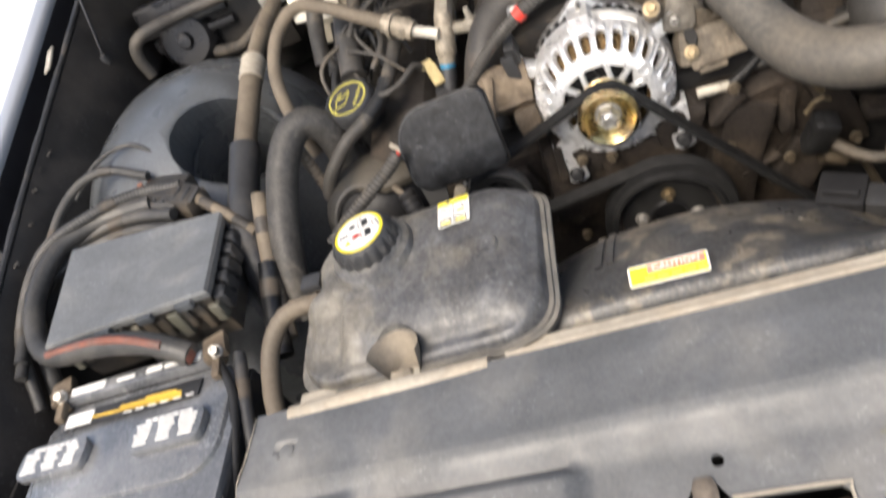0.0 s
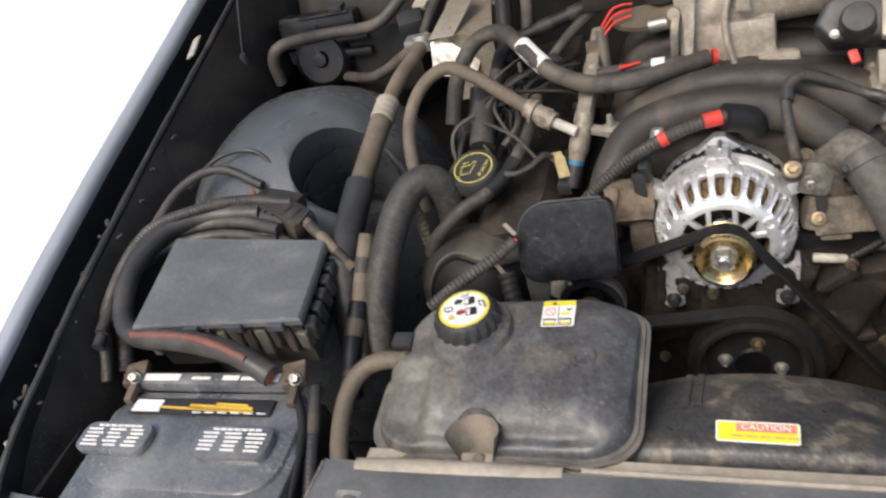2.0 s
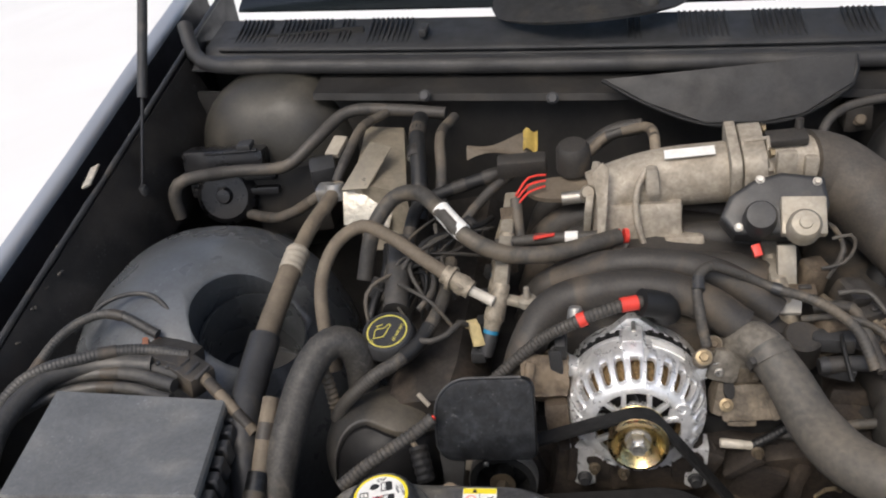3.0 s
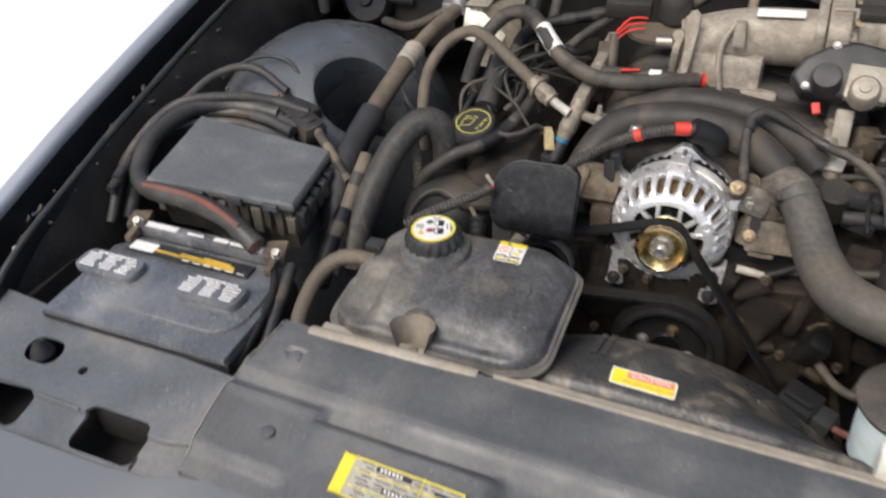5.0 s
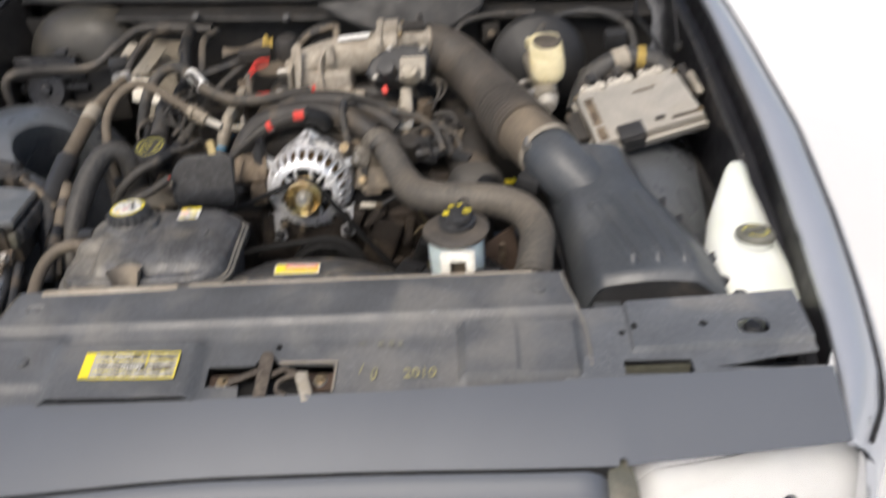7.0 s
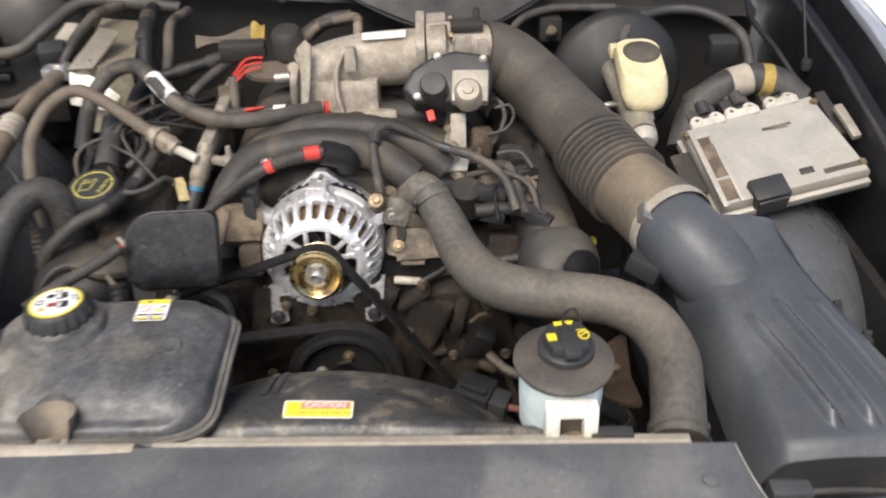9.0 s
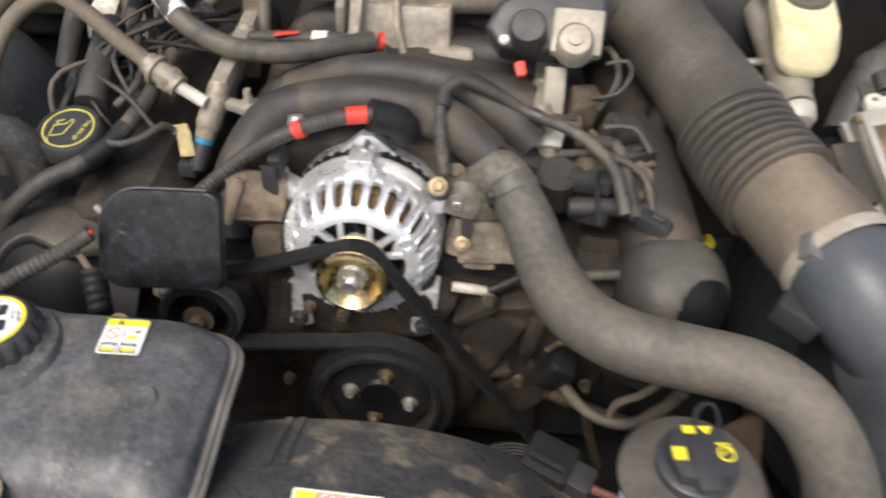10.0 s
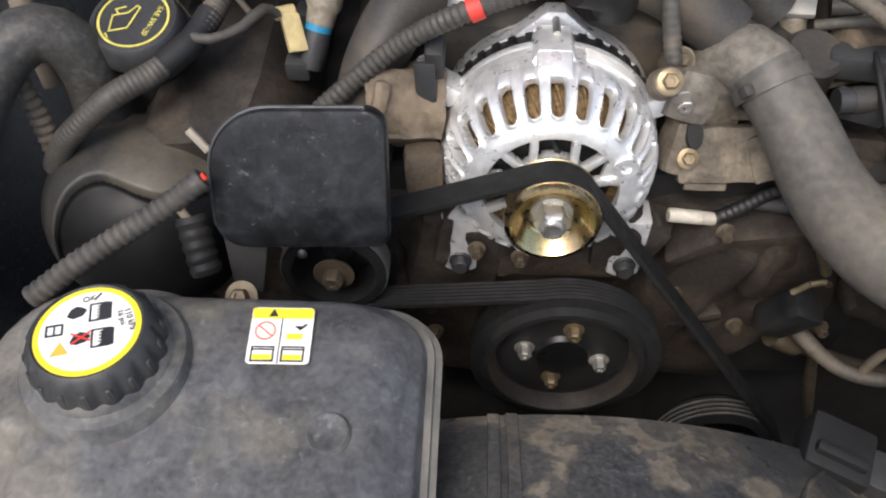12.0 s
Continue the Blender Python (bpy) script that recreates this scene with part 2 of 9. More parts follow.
m_cowl = surf("grey black cowl plastic", (0.028, 0.029, 0.031), 0.55, dust=0.3, dust_col=(0.07, 0.067, 0.062), scale=10)
m_firewall = surf("grimy firewall sheet", (0.012, 0.0115, 0.011), 0.65, dust=0.45, dust_col=(0.042, 0.036, 0.029), scale=9, bump=0.15)
m_rust = surf("rusty steel", (0.055, 0.036, 0.025), 0.75, 0.2, dust=0.4, dust_col=(0.11, 0.072, 0.045), scale=20, bump=0.3)
m_silver = surf("silver foil insulation", (0.42, 0.37, 0.285), 0.38, 0.6, dust=0.40, dust_col=(0.235, 0.195, 0.14), scale=10, bump=0.4)
m_concrete = surf("pale concrete", (0.80, 0.79, 0.76), 0.85, scale=0.6, grain=40, bump=0.05, vary=0.05, mott=0.0)
m_lens = bpy.data.materials.new("clear lens")
m_lens.use_nodes = True
_b = m_lens.node_tree.nodes["Principled BSDF"]
_b.inputs["Transmission Weight"].default_value, _b.inputs["Roughness"].default_value, _b.inputs["IOR"].default_value = 1.0, 0.06, 1.45
m_chrome = surf("chrome reflector", (0.85, 0.85, 0.86), 0.12, 1.0, scale=20, bump=0.02, vary=0.02, mott=0.0)
m_glass = surf("dark windscreen glass", (0.012, 0.016, 0.018), 0.08, scale=3, bump=0, spec=0.6, mott=0.0)


# ---- shape helpers ----
def V(*a):
    return Vector(a)


def base_of(ob):
    p = Vector((0, 0, 0))
    while ob is not None:
        p = p + ob.location
        ob = ob.parent
    return p


def thing(name, at, label, category, group="", kind=""):
    """An empty at the base of a thing; its parts hang under it."""
    ob = new(name)
    ob.empty_display_size = 0.02
    ob.location = at
    return tagged(ob, label, category, group, kind)


def finish(name, bm, mat, angle=38):
    me = bpy.data.meshes.new(name)
    bmesh.ops.recalc_face_normals(bm, faces=bm.faces)
    bm.to_mesh(me)
    bm.free()
    me.shade_smooth()
    me.set_sharp_from_angle(angle=radians(angle))
    me.materials.append(mat)
    return me


def part(name, bm, mat, parent=None, label="", angle=38):
    """Links a bmesh, in world coordinates, as one mesh object under a thing or part."""
    if parent is not None:
        bmesh.ops.translate(bm, verts=bm.verts, vec=-base_of(parent))
    ob = new(name, finish(name, bm, mat, angle))
    ob.parent = parent
    if label:
        ob["label"] = label
    return ob


def solo(name, bm, mat, label, category, group="", kind="", angle=38):
    """A thing of one mesh."""
    return tagged(part(name, bm, mat, None, "", angle), label, category, group, kind)


def joined(*bms):
    """One bmesh out of several."""
    out = bmesh.new()
    for b in bms:
        me = bpy.data.meshes.new("tmp")
        b.to_mesh(me)
        b.free()
        out.from_mesh(me)
        bpy.data.meshes.remove(me)
    return out


def frame_to(p, axis, up=(0, 0, 1)):
    """A matrix that takes local z to axis at p, local y as near up as can be."""
    z = Vector(axis).normalized()
    u = Vector(up)
    if abs(z.dot(u.normalized())) > 0.99:
        u = Vector((0, 1, 0))
    x = u.cross(z).normalized()
    y = z.cross(x)
    m = Matrix((x, y, z)).transposed().to_4x4()
    return Matrix.Translation(p) @ m


def box(c, s, bev=0.003, seg=2, m=None, rot=(0, 0, 0)):
    """A bevelled box of size s round c."""
    bm = bmesh.new()
    bmesh.ops.create_cube(bm, size=1)
    bmesh.ops.scale(bm, vec=s, verts=bm.verts)
    if bev:
        bmesh.ops.bevel(bm, geom=bm.edges[:], offset=min(bev, min(s) * 0.45), segments=seg, profile=0.6, affect="EDGES")
    bmesh.ops.transform(bm, matrix=(m if m is not None else pose(*c, *rot)), verts=bm.verts)
    return bm


def prism(outline, h, bev=0.002, m=None, seg=2):
    """A flat outline (x, y), extruded from local z 0 to h."""
    bm = bmesh.new()
    vs = [bm.verts.new((x, y, 0)) for x, y in outline]
    f = bm.faces.new(vs)
    r = bmesh.ops.extrude_face_region(bm, geom=[f])
    bmesh.ops.translate(bm, verts=[v for v in r["geom"] if isinstance(v, bmesh.types.BMVert)], vec=(0, 0, h))
    bmesh.ops.recalc_face_normals(bm, faces=bm.faces)
    if bev:
        es = [e for e in bm.edges if abs(e.verts[0].co.z - e.verts[1].co.z) < 1e-6]
        bmesh.ops.bevel(bm, geom=es, offset=bev, segments=seg, profile=0.6, affect="EDGES")
    if m is not None:
        bmesh.ops.transform(bm, matrix=m, verts=bm.verts)
    return bm


def rounded(w, d, r, n=5):
    """A rounded rectangle outline; r one radius or four (++, -+, --, +-)."""
    rs = r if isinstance(r, (tuple, list)) else (r,) * 4
    out = []
    for (sx, sy, a0), q in zip(((1, 1, 0), (-1, 1, 90), (-1, -1, 180), (1, -1, 270)), rs):
        q = min(q, w / 2 * 0.99, d / 2 * 0.99)
        for i in range(n + 1):
            a = radians(a0 + 90 * i / n)
            out.append((sx * (w / 2 - q) + q * math.cos(a), sy * (d / 2 - q) + q * math.sin(a)))
    return out


def lathe(profile, n=32, m=None, closed=False):
    """A profile of (radius, height) turned round local z."""
    bm = bmesh.new()
    rings = []
    for r, z in profile:
        if r < 1e-5:
            rings.append([bm.verts.new((0, 0, z))])
        else:
            rings.append([bm.verts.new((r * math.cos(2 * math.pi * i / n), r * math.sin(2 * math.pi * i / n), z)) for i in range(n)])
    pairs = list(zip(rings, rings[1:])) + ([(rings[-1], rings[0])] if closed else [])
    for a, b in pairs:
        for i in range(n):
            j = (i + 1) % n
            q = [a[i % len(a)], a[j % len(a)], b[j % len(b)], b[i % len(b)]]
            u = list(dict.fromkeys(q))
            if len(u) > 2:
                bm.faces.new(u)
    if m is not None:
        bmesh.ops.transform(bm, matrix=m, verts=bm.verts)
    return bm


def spline(pts, step=0.012):
    """Points along a smooth curve through pts."""
    p = [Vector(q) for q in pts]
    if len(p) == 2:
        k = max(2, int((p[1] - p[0]).length / step))
        return [p[0].lerp(p[1], i / k) for i in range(k + 1)]
    p = [p[0] * 2 - p[1]] + p + [p[-1] * 2 - p[-2]]
    out = []
    for a, b, c, d in zip(p, p[1:], p[2:], p[3:]):
        k = max(2, int((c - b).length / step))
        for i in range(k):
            t = i / k
            out.append(0.5 * (2 * b + (c - a) * t + (2 * a - 5 * b + 4 * c - d) * t * t + (3 * b - a - 3 * c + d) * t ** 3))
    out.append(p[-2].copy())
    return out


def lumpy(c, s, amp=0.005, rot=(0, 0, 0), cuts=5, bev=0.008, freq=28.0):
    """A rough casting: a bevelled block with an uneven skin."""
    bm = bmesh.new()
    bmesh.ops.create_cube(bm, size=1)
    bmesh.ops.scale(bm, vec=s, verts=bm.verts)
    bmesh.ops.bevel(bm, geom=bm.edges[:], offset=min(bev, min(s) * 0.4), segments=2, profile=0.6, affect="EDGES")
    bmesh.ops.subdivide_edges(bm, edges=[e for e in bm.edges if e.calc_length() > 0.015], cuts=cuts, use_grid_fill=True)
    bmesh.ops.transform(bm, matrix=pose(*c, *rot), verts=bm.verts)
    bm.normal_update()
    moved = [(v, v.co + v.normal * amp * (noise.noise(v.co * freq) + 0.5 * noise.noise(v.co * freq * 2.7))) for v in bm.verts]
    for v, p in moved:
        v.co = p
    return bm


def tube(pts, r, n=14, step=0.012, rib=0.0, pitch=0.006, caps=True, r_end=None, wob=0.0, shape=None, narrow=1):
    """A round tube along a smooth curve; rib: depth of its corrugation; shape(s): radius factor along it."""
    c = spline(pts, pitch / (4 * narrow) if rib else step)
    k = len(c)
    bm = bmesh.new()
    t0 = (c[1] - c[0]).normalized()
    nrm = t0.orthogonal().normalized()
    rings = []
    run = 0.0
    for i, q in enumerate(c):
        t = (c[min(i + 1, k - 1)] - c[max(i - 1, 0)]).normalized()
        nrm = (nrm - t * nrm.dot(t)).normalized()
        bi = t.cross(nrm)
        if i:
            run += (q - c[i - 1]).length
        s = i / (k - 1)
        rad = r + ((r_end if r_end is not None else r) - r) * s
        if rib:
            rad *= 1 - rib * (0.5 + 0.5 * math.cos(2 * math.pi * run / pitch)) ** narrow
        if wob:
            rad *= 1 + wob * noise.noise(q * 25)
        if shape:
            rad *= shape(s)
        rings.append([bm.verts.new(q + rad * (math.cos(2 * math.pi * j / n) * nrm + math.sin(2 * math.pi * j / n) * bi)) for j in range(n)])
    for a, b in zip(rings, rings[1:]):
        for j in range(n):
            bm.faces.new((a[j], a[(j + 1) % n], b[(j + 1) % n], b[j]))
    if caps:
        bm.faces.new(rings[0][::-1])
        bm.faces.new(rings[-1])
    return bm


def loft(loops, caps=True, ring=True):
    """A skin over loops of equal length."""
    bm = bmesh.new()
    rows = [[bm.verts.new(p) for p in lp] for lp in loops]
    n = len(rows[0])
    for a, b in zip(rows, rows[1:]):
        for i in range(n if ring else n - 1):
            bm.faces.new((a[i], a[(i + 1) % n], b[(i + 1) % n], b[i]))
    if caps and ring:
        bm.faces.new(rows[0][::-1])
        bm.faces.new(rows[-1])
    return bm


def sheet(fn, us, vs, thick=0.003):
    """A sheet over a grid of parameters; fn(u, v) gives a place, or None for a hole."""
    bm = bmesh.new()
    top = [[fn(u, v) for v in vs] for u in us]
    grid = [[(bm.verts.new(p) if p is not None else None) for p in row] for row in top]
    for i in range(len(us) - 1):
        for j in range(len(vs) - 1):
            q = (grid[i][j], grid[i + 1][j], grid[i + 1][j + 1], grid[i][j + 1])
            if all(x is not None for x in q):
                bm.faces.new(q)
    bm.normal_update()
    if thick:
        bmesh.ops.solidify(bm, geom=bm.faces[:], thickness=thick)
    return bm


def span(a, b, n):
    return [a + (b - a) * i / n for i in range(n + 1)]


def hexbolt(p, axis, r=0.007, h=0.006, washer=0.0, round_head=False):
    """A bolt head with its flange at p, pointing along axis."""
    m = frame_to(p, axis)
    washer *= 0.5
    prof = [(0, 0), (r * 1.25 + washer, 0), (r * 1.25 + washer, 0.0012), (r * 1.15, 0.002)]
    a = lathe(prof + [(0, 0.002)], 20, m)
    if round_head:
        b = lathe([(r, 0), (r, h * 0.8), (r * 0.8, h), (0, h)], 16, m)
    else:
        b = lathe([(r, 0.001), (r, h), (r * 0.82, h * 1.18), (r * 0.45, h * 1.18), (r * 0.4, h), (0, h)], 6, m)
    return joined(a, b)


def clamp_ring(p, axis, r, w=0.012, t=0.0016):
    """A worm-drive clamp: its band with the screw housing."""
    m = frame_to(p, axis)
    band = lathe([(r, -w / 2), (r + t, -w / 2), (r + t, w / 2), (r, w / 2)], 32, m, closed=True)
    return band, joined(box((0, 0, 0), (0.012, 0.022, w * 0.9), 0.002, m=m @ pose(r + 0.005, 0, 0)), lathe([(0, 0), (0.004, 0), (0.004, 0.008), (0, 0.008)], 6, m @ pose(r + 0.005, 0.012, 0, -90)))


def stroke_3d(pts, r):
    """A bent wire through points, with sharp corners."""
    return joined(*[tube([p, q], r, 8) for p, q in zip(pts, pts[1:])])


def words(text, size, m, depth=0.0003):
    """Lettering as a thin mesh; m places its centre, local x along the line."""
    cu = bpy.data.curves.new("t", "FONT")
    cu.body, cu.size, cu.align_x, cu.align_y, cu.extrude = text, size, "CENTER", "CENTER", depth
    ob = bpy.data.objects.new("t", cu)
    scene.collection.objects.link(ob)
    me = bpy.data.meshes.new_from_object(ob.evaluated_get(bpy.context.evaluated_depsgraph_get()))
    bm = bmesh.new()
    bm.from_mesh(me)
    bmesh.ops.transform(bm, matrix=m, verts=bm.verts)
    bpy.data.objects.remove(ob)
    bpy.data.curves.remove(cu)
    bpy.data.meshes.remove(me)
    return bm


def bars(rows, m, h=0.0006):
    """Thin bars (x, y, width, height) on a plane."""
    return joined(*[box((0, 0, 0), (w, d, h), 0, m=m @ pose(x, y, h / 2)) for x, y, w, d in rows])


def ring(r0, r1, h, m, n=40, sx=1.0):
    return lathe([(r0, 0), (r1, 0), (r1, h), (r0, h)], n, m @ Matrix.Diagonal((sx, 1, 1, 1)), closed=True)


def cut(ob, *cutters):
    """Takes the cutters' volumes out of a mesh object."""
    for bm in cutters:
        bmesh.ops.recalc_face_normals(bm, faces=bm.faces)
        me = bpy.data.meshes.new("cutter")
        bm.to_mesh(me)
        bm.free()
        tool = bpy.data.objects.new("cutter", me)
        scene.collection.objects.link(tool)
        mod = ob.modifiers.new("cut", "BOOLEAN")
        mod.operation, mod.object, mod.solver = "DIFFERENCE", tool, "EXACT"
        bpy.context.view_layer.update()
        done = bpy.data.meshes.new_from_object(ob.evaluated_get(bpy.context.evaluated_depsgraph_get()))
        ob.modifiers.remove(mod)
        old = ob.data
        done.name = old.name
        ob.data = done
        bpy.data.meshes.remove(old)
        bpy.data.objects.remove(tool)
        bpy.data.meshes.remove(me)
    return ob


# ---- setting ----
gb = bmesh.new()
bmesh.ops.create_grid(gb, x_segments=8, y_segments=8, size=300)
solo("ground", gb, m_concrete, "pale sunlit concrete ground round the car", "ground", kind="structure")


def lerp_pts(pts, y):
    """Piecewise linear values along rows of (y, a, b, ...)."""
    if y <= pts[0][0]:
        return pts[0][1:]
    for p, q in zip(pts, pts[1:]):
        if y <= q[0]:
            k = (y - p[0]) / (q[0] - p[0])
            return tuple(a + (b - a) * k for a, b in zip(p[1:], q[1:]))
    return pts[-1][1:]


def fender(side, rows, label, ledge=0.06, sink=0.070):
    """A front wing: inner flange, rolled top edge, crowned top, outer side; rows of y, x of the inner edge, its z, x and z of the outer edge."""
    at = (rows[0][1], rows[0][0], 0.5)
    f = thing("fender", at, label, "fender", "front fenders")
    loops = []
    for y in span(rows[0][0], rows[-1][0], 28):
        xi, zi, xo, zo = lerp_pts(rows, y)
        turn = min(0.018, abs(xo - xi) * 0.25)
        loops.append([(xi + side * 0.001, y, zi - 0.016), (xi, y, zi - 0.008), (xi + side * 0.002, y, zi), (xi + side * turn * 0.66, y, zi + 0.004),
                      ((xi + xo) / 2, y, (zi + zo) / 2 + 0.006), (xo - side * turn, y, zo + 0.003), (xo, y, zo - turn), (xo + side * 0.020, y, zo - turn - 0.018), (xo + side * 0.030, y, zo - 0.07),
                      (xo + side * 0.036, y, zo - 0.28), (xo + side * 0.034, y, zo - 0.282), (xo + side * 0.012, y, zo - 0.07), (xi + side * 0.03, y, zi - 0.03), (xi + side * 0.006, y, zi - 0.018)])
    part("wing_panel", loft(loops), m_paint_skylit, f, angle=50)
    if side > 0:
        edge_pts = []
        for y in span(rows[0][0] + 0.02, rows[-1][0], 30):
            xi, zi, xo, zo = lerp_pts(rows, y)
            edge_pts.append((xo + side * 0.002, y, zo - min(0.018, abs(xo - xi) * 0.25)))
        # black tube drawn for the dark horizon reflection on the rolled edge
        part("edge_line", tube(edge_pts, 0.0045, 8), m_rubber, f, "thin black line standing in for the dark reflection along the wing's edge")
    # dark inner channel with its ledge, beside the apron
    lp = []
    for y in span(rows[0][0] + 0.16, rows[-1][0], 24):
        xi, zi, xo, zo = lerp_pts(rows, y)
        lp.append([(xi + side * 0.001, y, zi - 0.014), (xi - side * 0.006, y, zi - 0.075), (xi - side * (ledge - 0.005), y, zi - 0.085), (xi - side * ledge, y, zi - sink - 0.002),
                   (xi - side * (ledge + 0.004), y, zi - sink - 0.020), (xi - side * ledge, y, zi - 0.48), (xi, y, zi - 0.48)])
    part("inner_rail", loft(lp), m_rail, f, "black inner rail under the wing edge")
    lip = []
    for y in span(rows[0][0] + 0.17, rows[-1][0] - 0.05, 24):
        xi, zi, xo, zo = lerp_pts(rows, y)
        lip.append((xi - side * (ledge - 0.002), y, zi - sink))
    part("rail_lip", tube(lip, 0.0055, 8, wob=0.3), m_plastic, f)
    for i in range(11):
        y = rows[0][0] + 0.24 + i * 0.105
        xi, zi, xo, zo = lerp_pts(rows, y)
        part("rail_bolt", hexbolt((xi - side * ledge * 0.80, y, zi - sink - 0.012), (0, 0, 1), 0.0045, 0.005), m_tag if i % 3 else m_dark, f)
    return f


LEFT = [(-0.16, -0.968, 0.795, -1.005, 0.770), (0.0, -1.015, 0.862, -1.062, 0.856), (0.18, -1.040, 0.934, -1.076, 0.934), (0.42, -1.048, 0.992, -1.080, 0.996),
        (0.68, -1.050, 1.047, -1.080, 1.052), (1.0, -1.050, 1.108, -1.082, 1.114), (1.40, -1.056, 1.185, -1.092, 1.192), (1.75, -1.066, 1.245, -1.104, 1.252)]
RIGHT = [(-0.115, 0.856, 0.770, 0.886, 0.735), (-0.07, 0.864, 0.788, 0.918, 0.762), (-0.02, 0.874, 0.804, 0.944, 0.782), (0.05, 0.885, 0.822, 0.960, 0.800), (0.17, 0.893, 0.862, 0.972, 0.842), (0.33, 0.898, 0.918, 0.978, 0.902),
         (0.56, 0.900, 0.994, 0.980, 0.978), (0.94, 0.900, 1.082, 0.980, 1.046), (1.13, 0.898, 1.115, 0.978, 1.075), (1.75, 0.89, 1.20, 0.98, 1.14)]
fender(-1, LEFT, "grey painted front wing with a dark dirty inner edge", 0.070, 0.016)
fender(1, RIGHT, "grey painted front wing beside the washer bottle", 0.036)

# lower enclosure: aprons, firewall, undertray
ap = thing("inner_apron", (-0.93, 0.6, 0.4), "black sheet apron inside the engine bay", "body panel", kind="structure")
part("apron_sheet", box((-0.955, 0.88, 0.64), (0.02, 1.55, 0.42), 0.004), m_dark, ap)
m_apron = surf("dusty black apron sheet", (0.008, 0.0075, 0.0075), 0.5, dust=0.48, dust_col=(0.040, 0.035, 0.031), scale=9, speck=0.6, bump=0.2, sharp=1.6)


def apron_slope(u, v):
    """Sheet falling from the rail's lip to the wheelhouse."""
    y = 0.10 + 1.30 * u
    zi = lerp_pts(LEFT, y)[1]
    return (-0.978 + 0.042 * v + 0.010 * math.sin(v * 3.0), y, zi - 0.022 - 0.17 * v - 0.015 * math.sin(9 * u) * v)


part("apron_slope", sheet(apron_slope, span(0, 1, 30), span(0, 1, 8), 0.003), m_apron, ap)
part("body_tag", box((-1.003, 0.978, 1.098), (0.020, 0.060, 0.004), 0.001, rot=(12, -20, 4)), m_tag, ap, "pale dirty tag")
ap2 = thing("inner_apron", (0.84, 0.6, 0.4), "black sheet apron inside the engine bay", "body panel", kind="structure")
part("apron_sheet", box((0.835, 0.90, 0.60), (0.02, 1.50, 0.40), 0.004), m_dark, ap2)
solo("undertray", box((-0.05, 0.65, 0.33), (1.8, 1.9, 0.02), 0.004), m_dark, "dark oily undertray below the engine", "undertray", kind="structure")


def seal_y(x):
    return 1.328 + 0.06 * x * x


def seal_z(x):
    return 1.098 - 0.068 * x - 0.012 * x * x


fw = thing("firewall", (0, 1.3, 0.4), "grimy dark firewall behind the engine", "firewall", kind="structure")
part("firewall_sheet", sheet(lambda u, v: (u, seal_y(u) - 0.03 - 0.05 * (1 - v), 0.35 + (seal_z(u) - 0.40) * v), span(-0.95, 0.84, 30), span(0, 1, 8), 0.01), m_firewall, fw)
part("cowl_flange", loft([[(x, seal_y(x) - 0.075, seal_z(x) - 0.045), (x, seal_y(x) - 0.07, seal_z(x) - 0.032), (x, seal_y(x) + 0.08, seal_z(x) - 0.014),
                           (x, seal_y(x) + 0.08, seal_z(x) - 0.04)] for x in span(-0.66, 0.83, 30)]), m_firewall, fw, "dusty brown cowl flange")
part("cowl_side_wall", box((-0.80, 1.53, 0.98), (0.40, 0.012, 0.36), 0.004), m_firewall, fw)
m_seal = surf("dusty grey black seal rubber", (0.028, 0.028, 0.029), 0.55, dust=0.4, dust_col=(0.085, 0.080, 0.072), scale=9)
m_fwpanel = surf("dusty grey insulation", (0.026, 0.026, 0.026), 0.6, dust=0.45, dust_col=(0.070, 0.065, 0.058), scale=12, sharp=1.4)
# wedge-shaped insulation panel under the flange
edge_ = [(-0.075, 0.030), (0.0, -0.022), (0.10, -0.070), (0.20, -0.078), (0.27, -0.070), (0.36, -0.022), (0.37, 0.030)]
pm_ = frame_to((0.0, 1.232, 1.075), (0.06, -0.80, 0.60))
part("panel_rim", tube([pm_ @ V(x, y, 0.012) for x, y in edge_], 0.005, 8, 0.02), m_rubber, fw)
part("insulation_panel", prism(edge_, 0.02, 0.004, pm_), m_fwpanel, fw, "dusty grey insulation panel")
for i, (x, dz) in enumerate(((-0.42, -0.03), (-0.17, -0.035), (0.385, -0.085))):
    part("flange_clip", hexbolt((x, seal_y(x) - 0.085, seal_z(x) + dz), (0, -1, 0.5), 0.010, 0.010, round_head=True), m_hose_tan if i == 2 else m_plastic, fw)
part("clip_bracket", lumpy((0.385, seal_y(0.385) - 0.06, seal_z(0.385) - 0.085), (0.05, 0.05, 0.05), 0.004, cuts=3), m_plastic_dusty, fw)
seal = tube([(-1.0, 1.48, 1.215), (-0.965, 1.42, 1.165)] + [(x, seal_y(x), seal_z(x)) for x in span(-0.9, 0.78, 14)] + [(0.83, 1.42, 1.05), (0.86, 1.50, 1.10)], 0.0165, 12, 0.03)
solo("cowl_seal", seal, m_seal, "dusty black rubber weather seal along the cowl", "seal")

cw = thing("cowl_grille", (0, 1.45, 1.09), "grey black plastic cowl with slotted vents", "cowl")


def cowl(u, v):
    y0 = seal_y(u) + 0.004
    return (u, y0 + v * 0.235, seal_z(u) - 0.012 + 0.034 * v - 0.014 * (0.30 < v < 0.40))


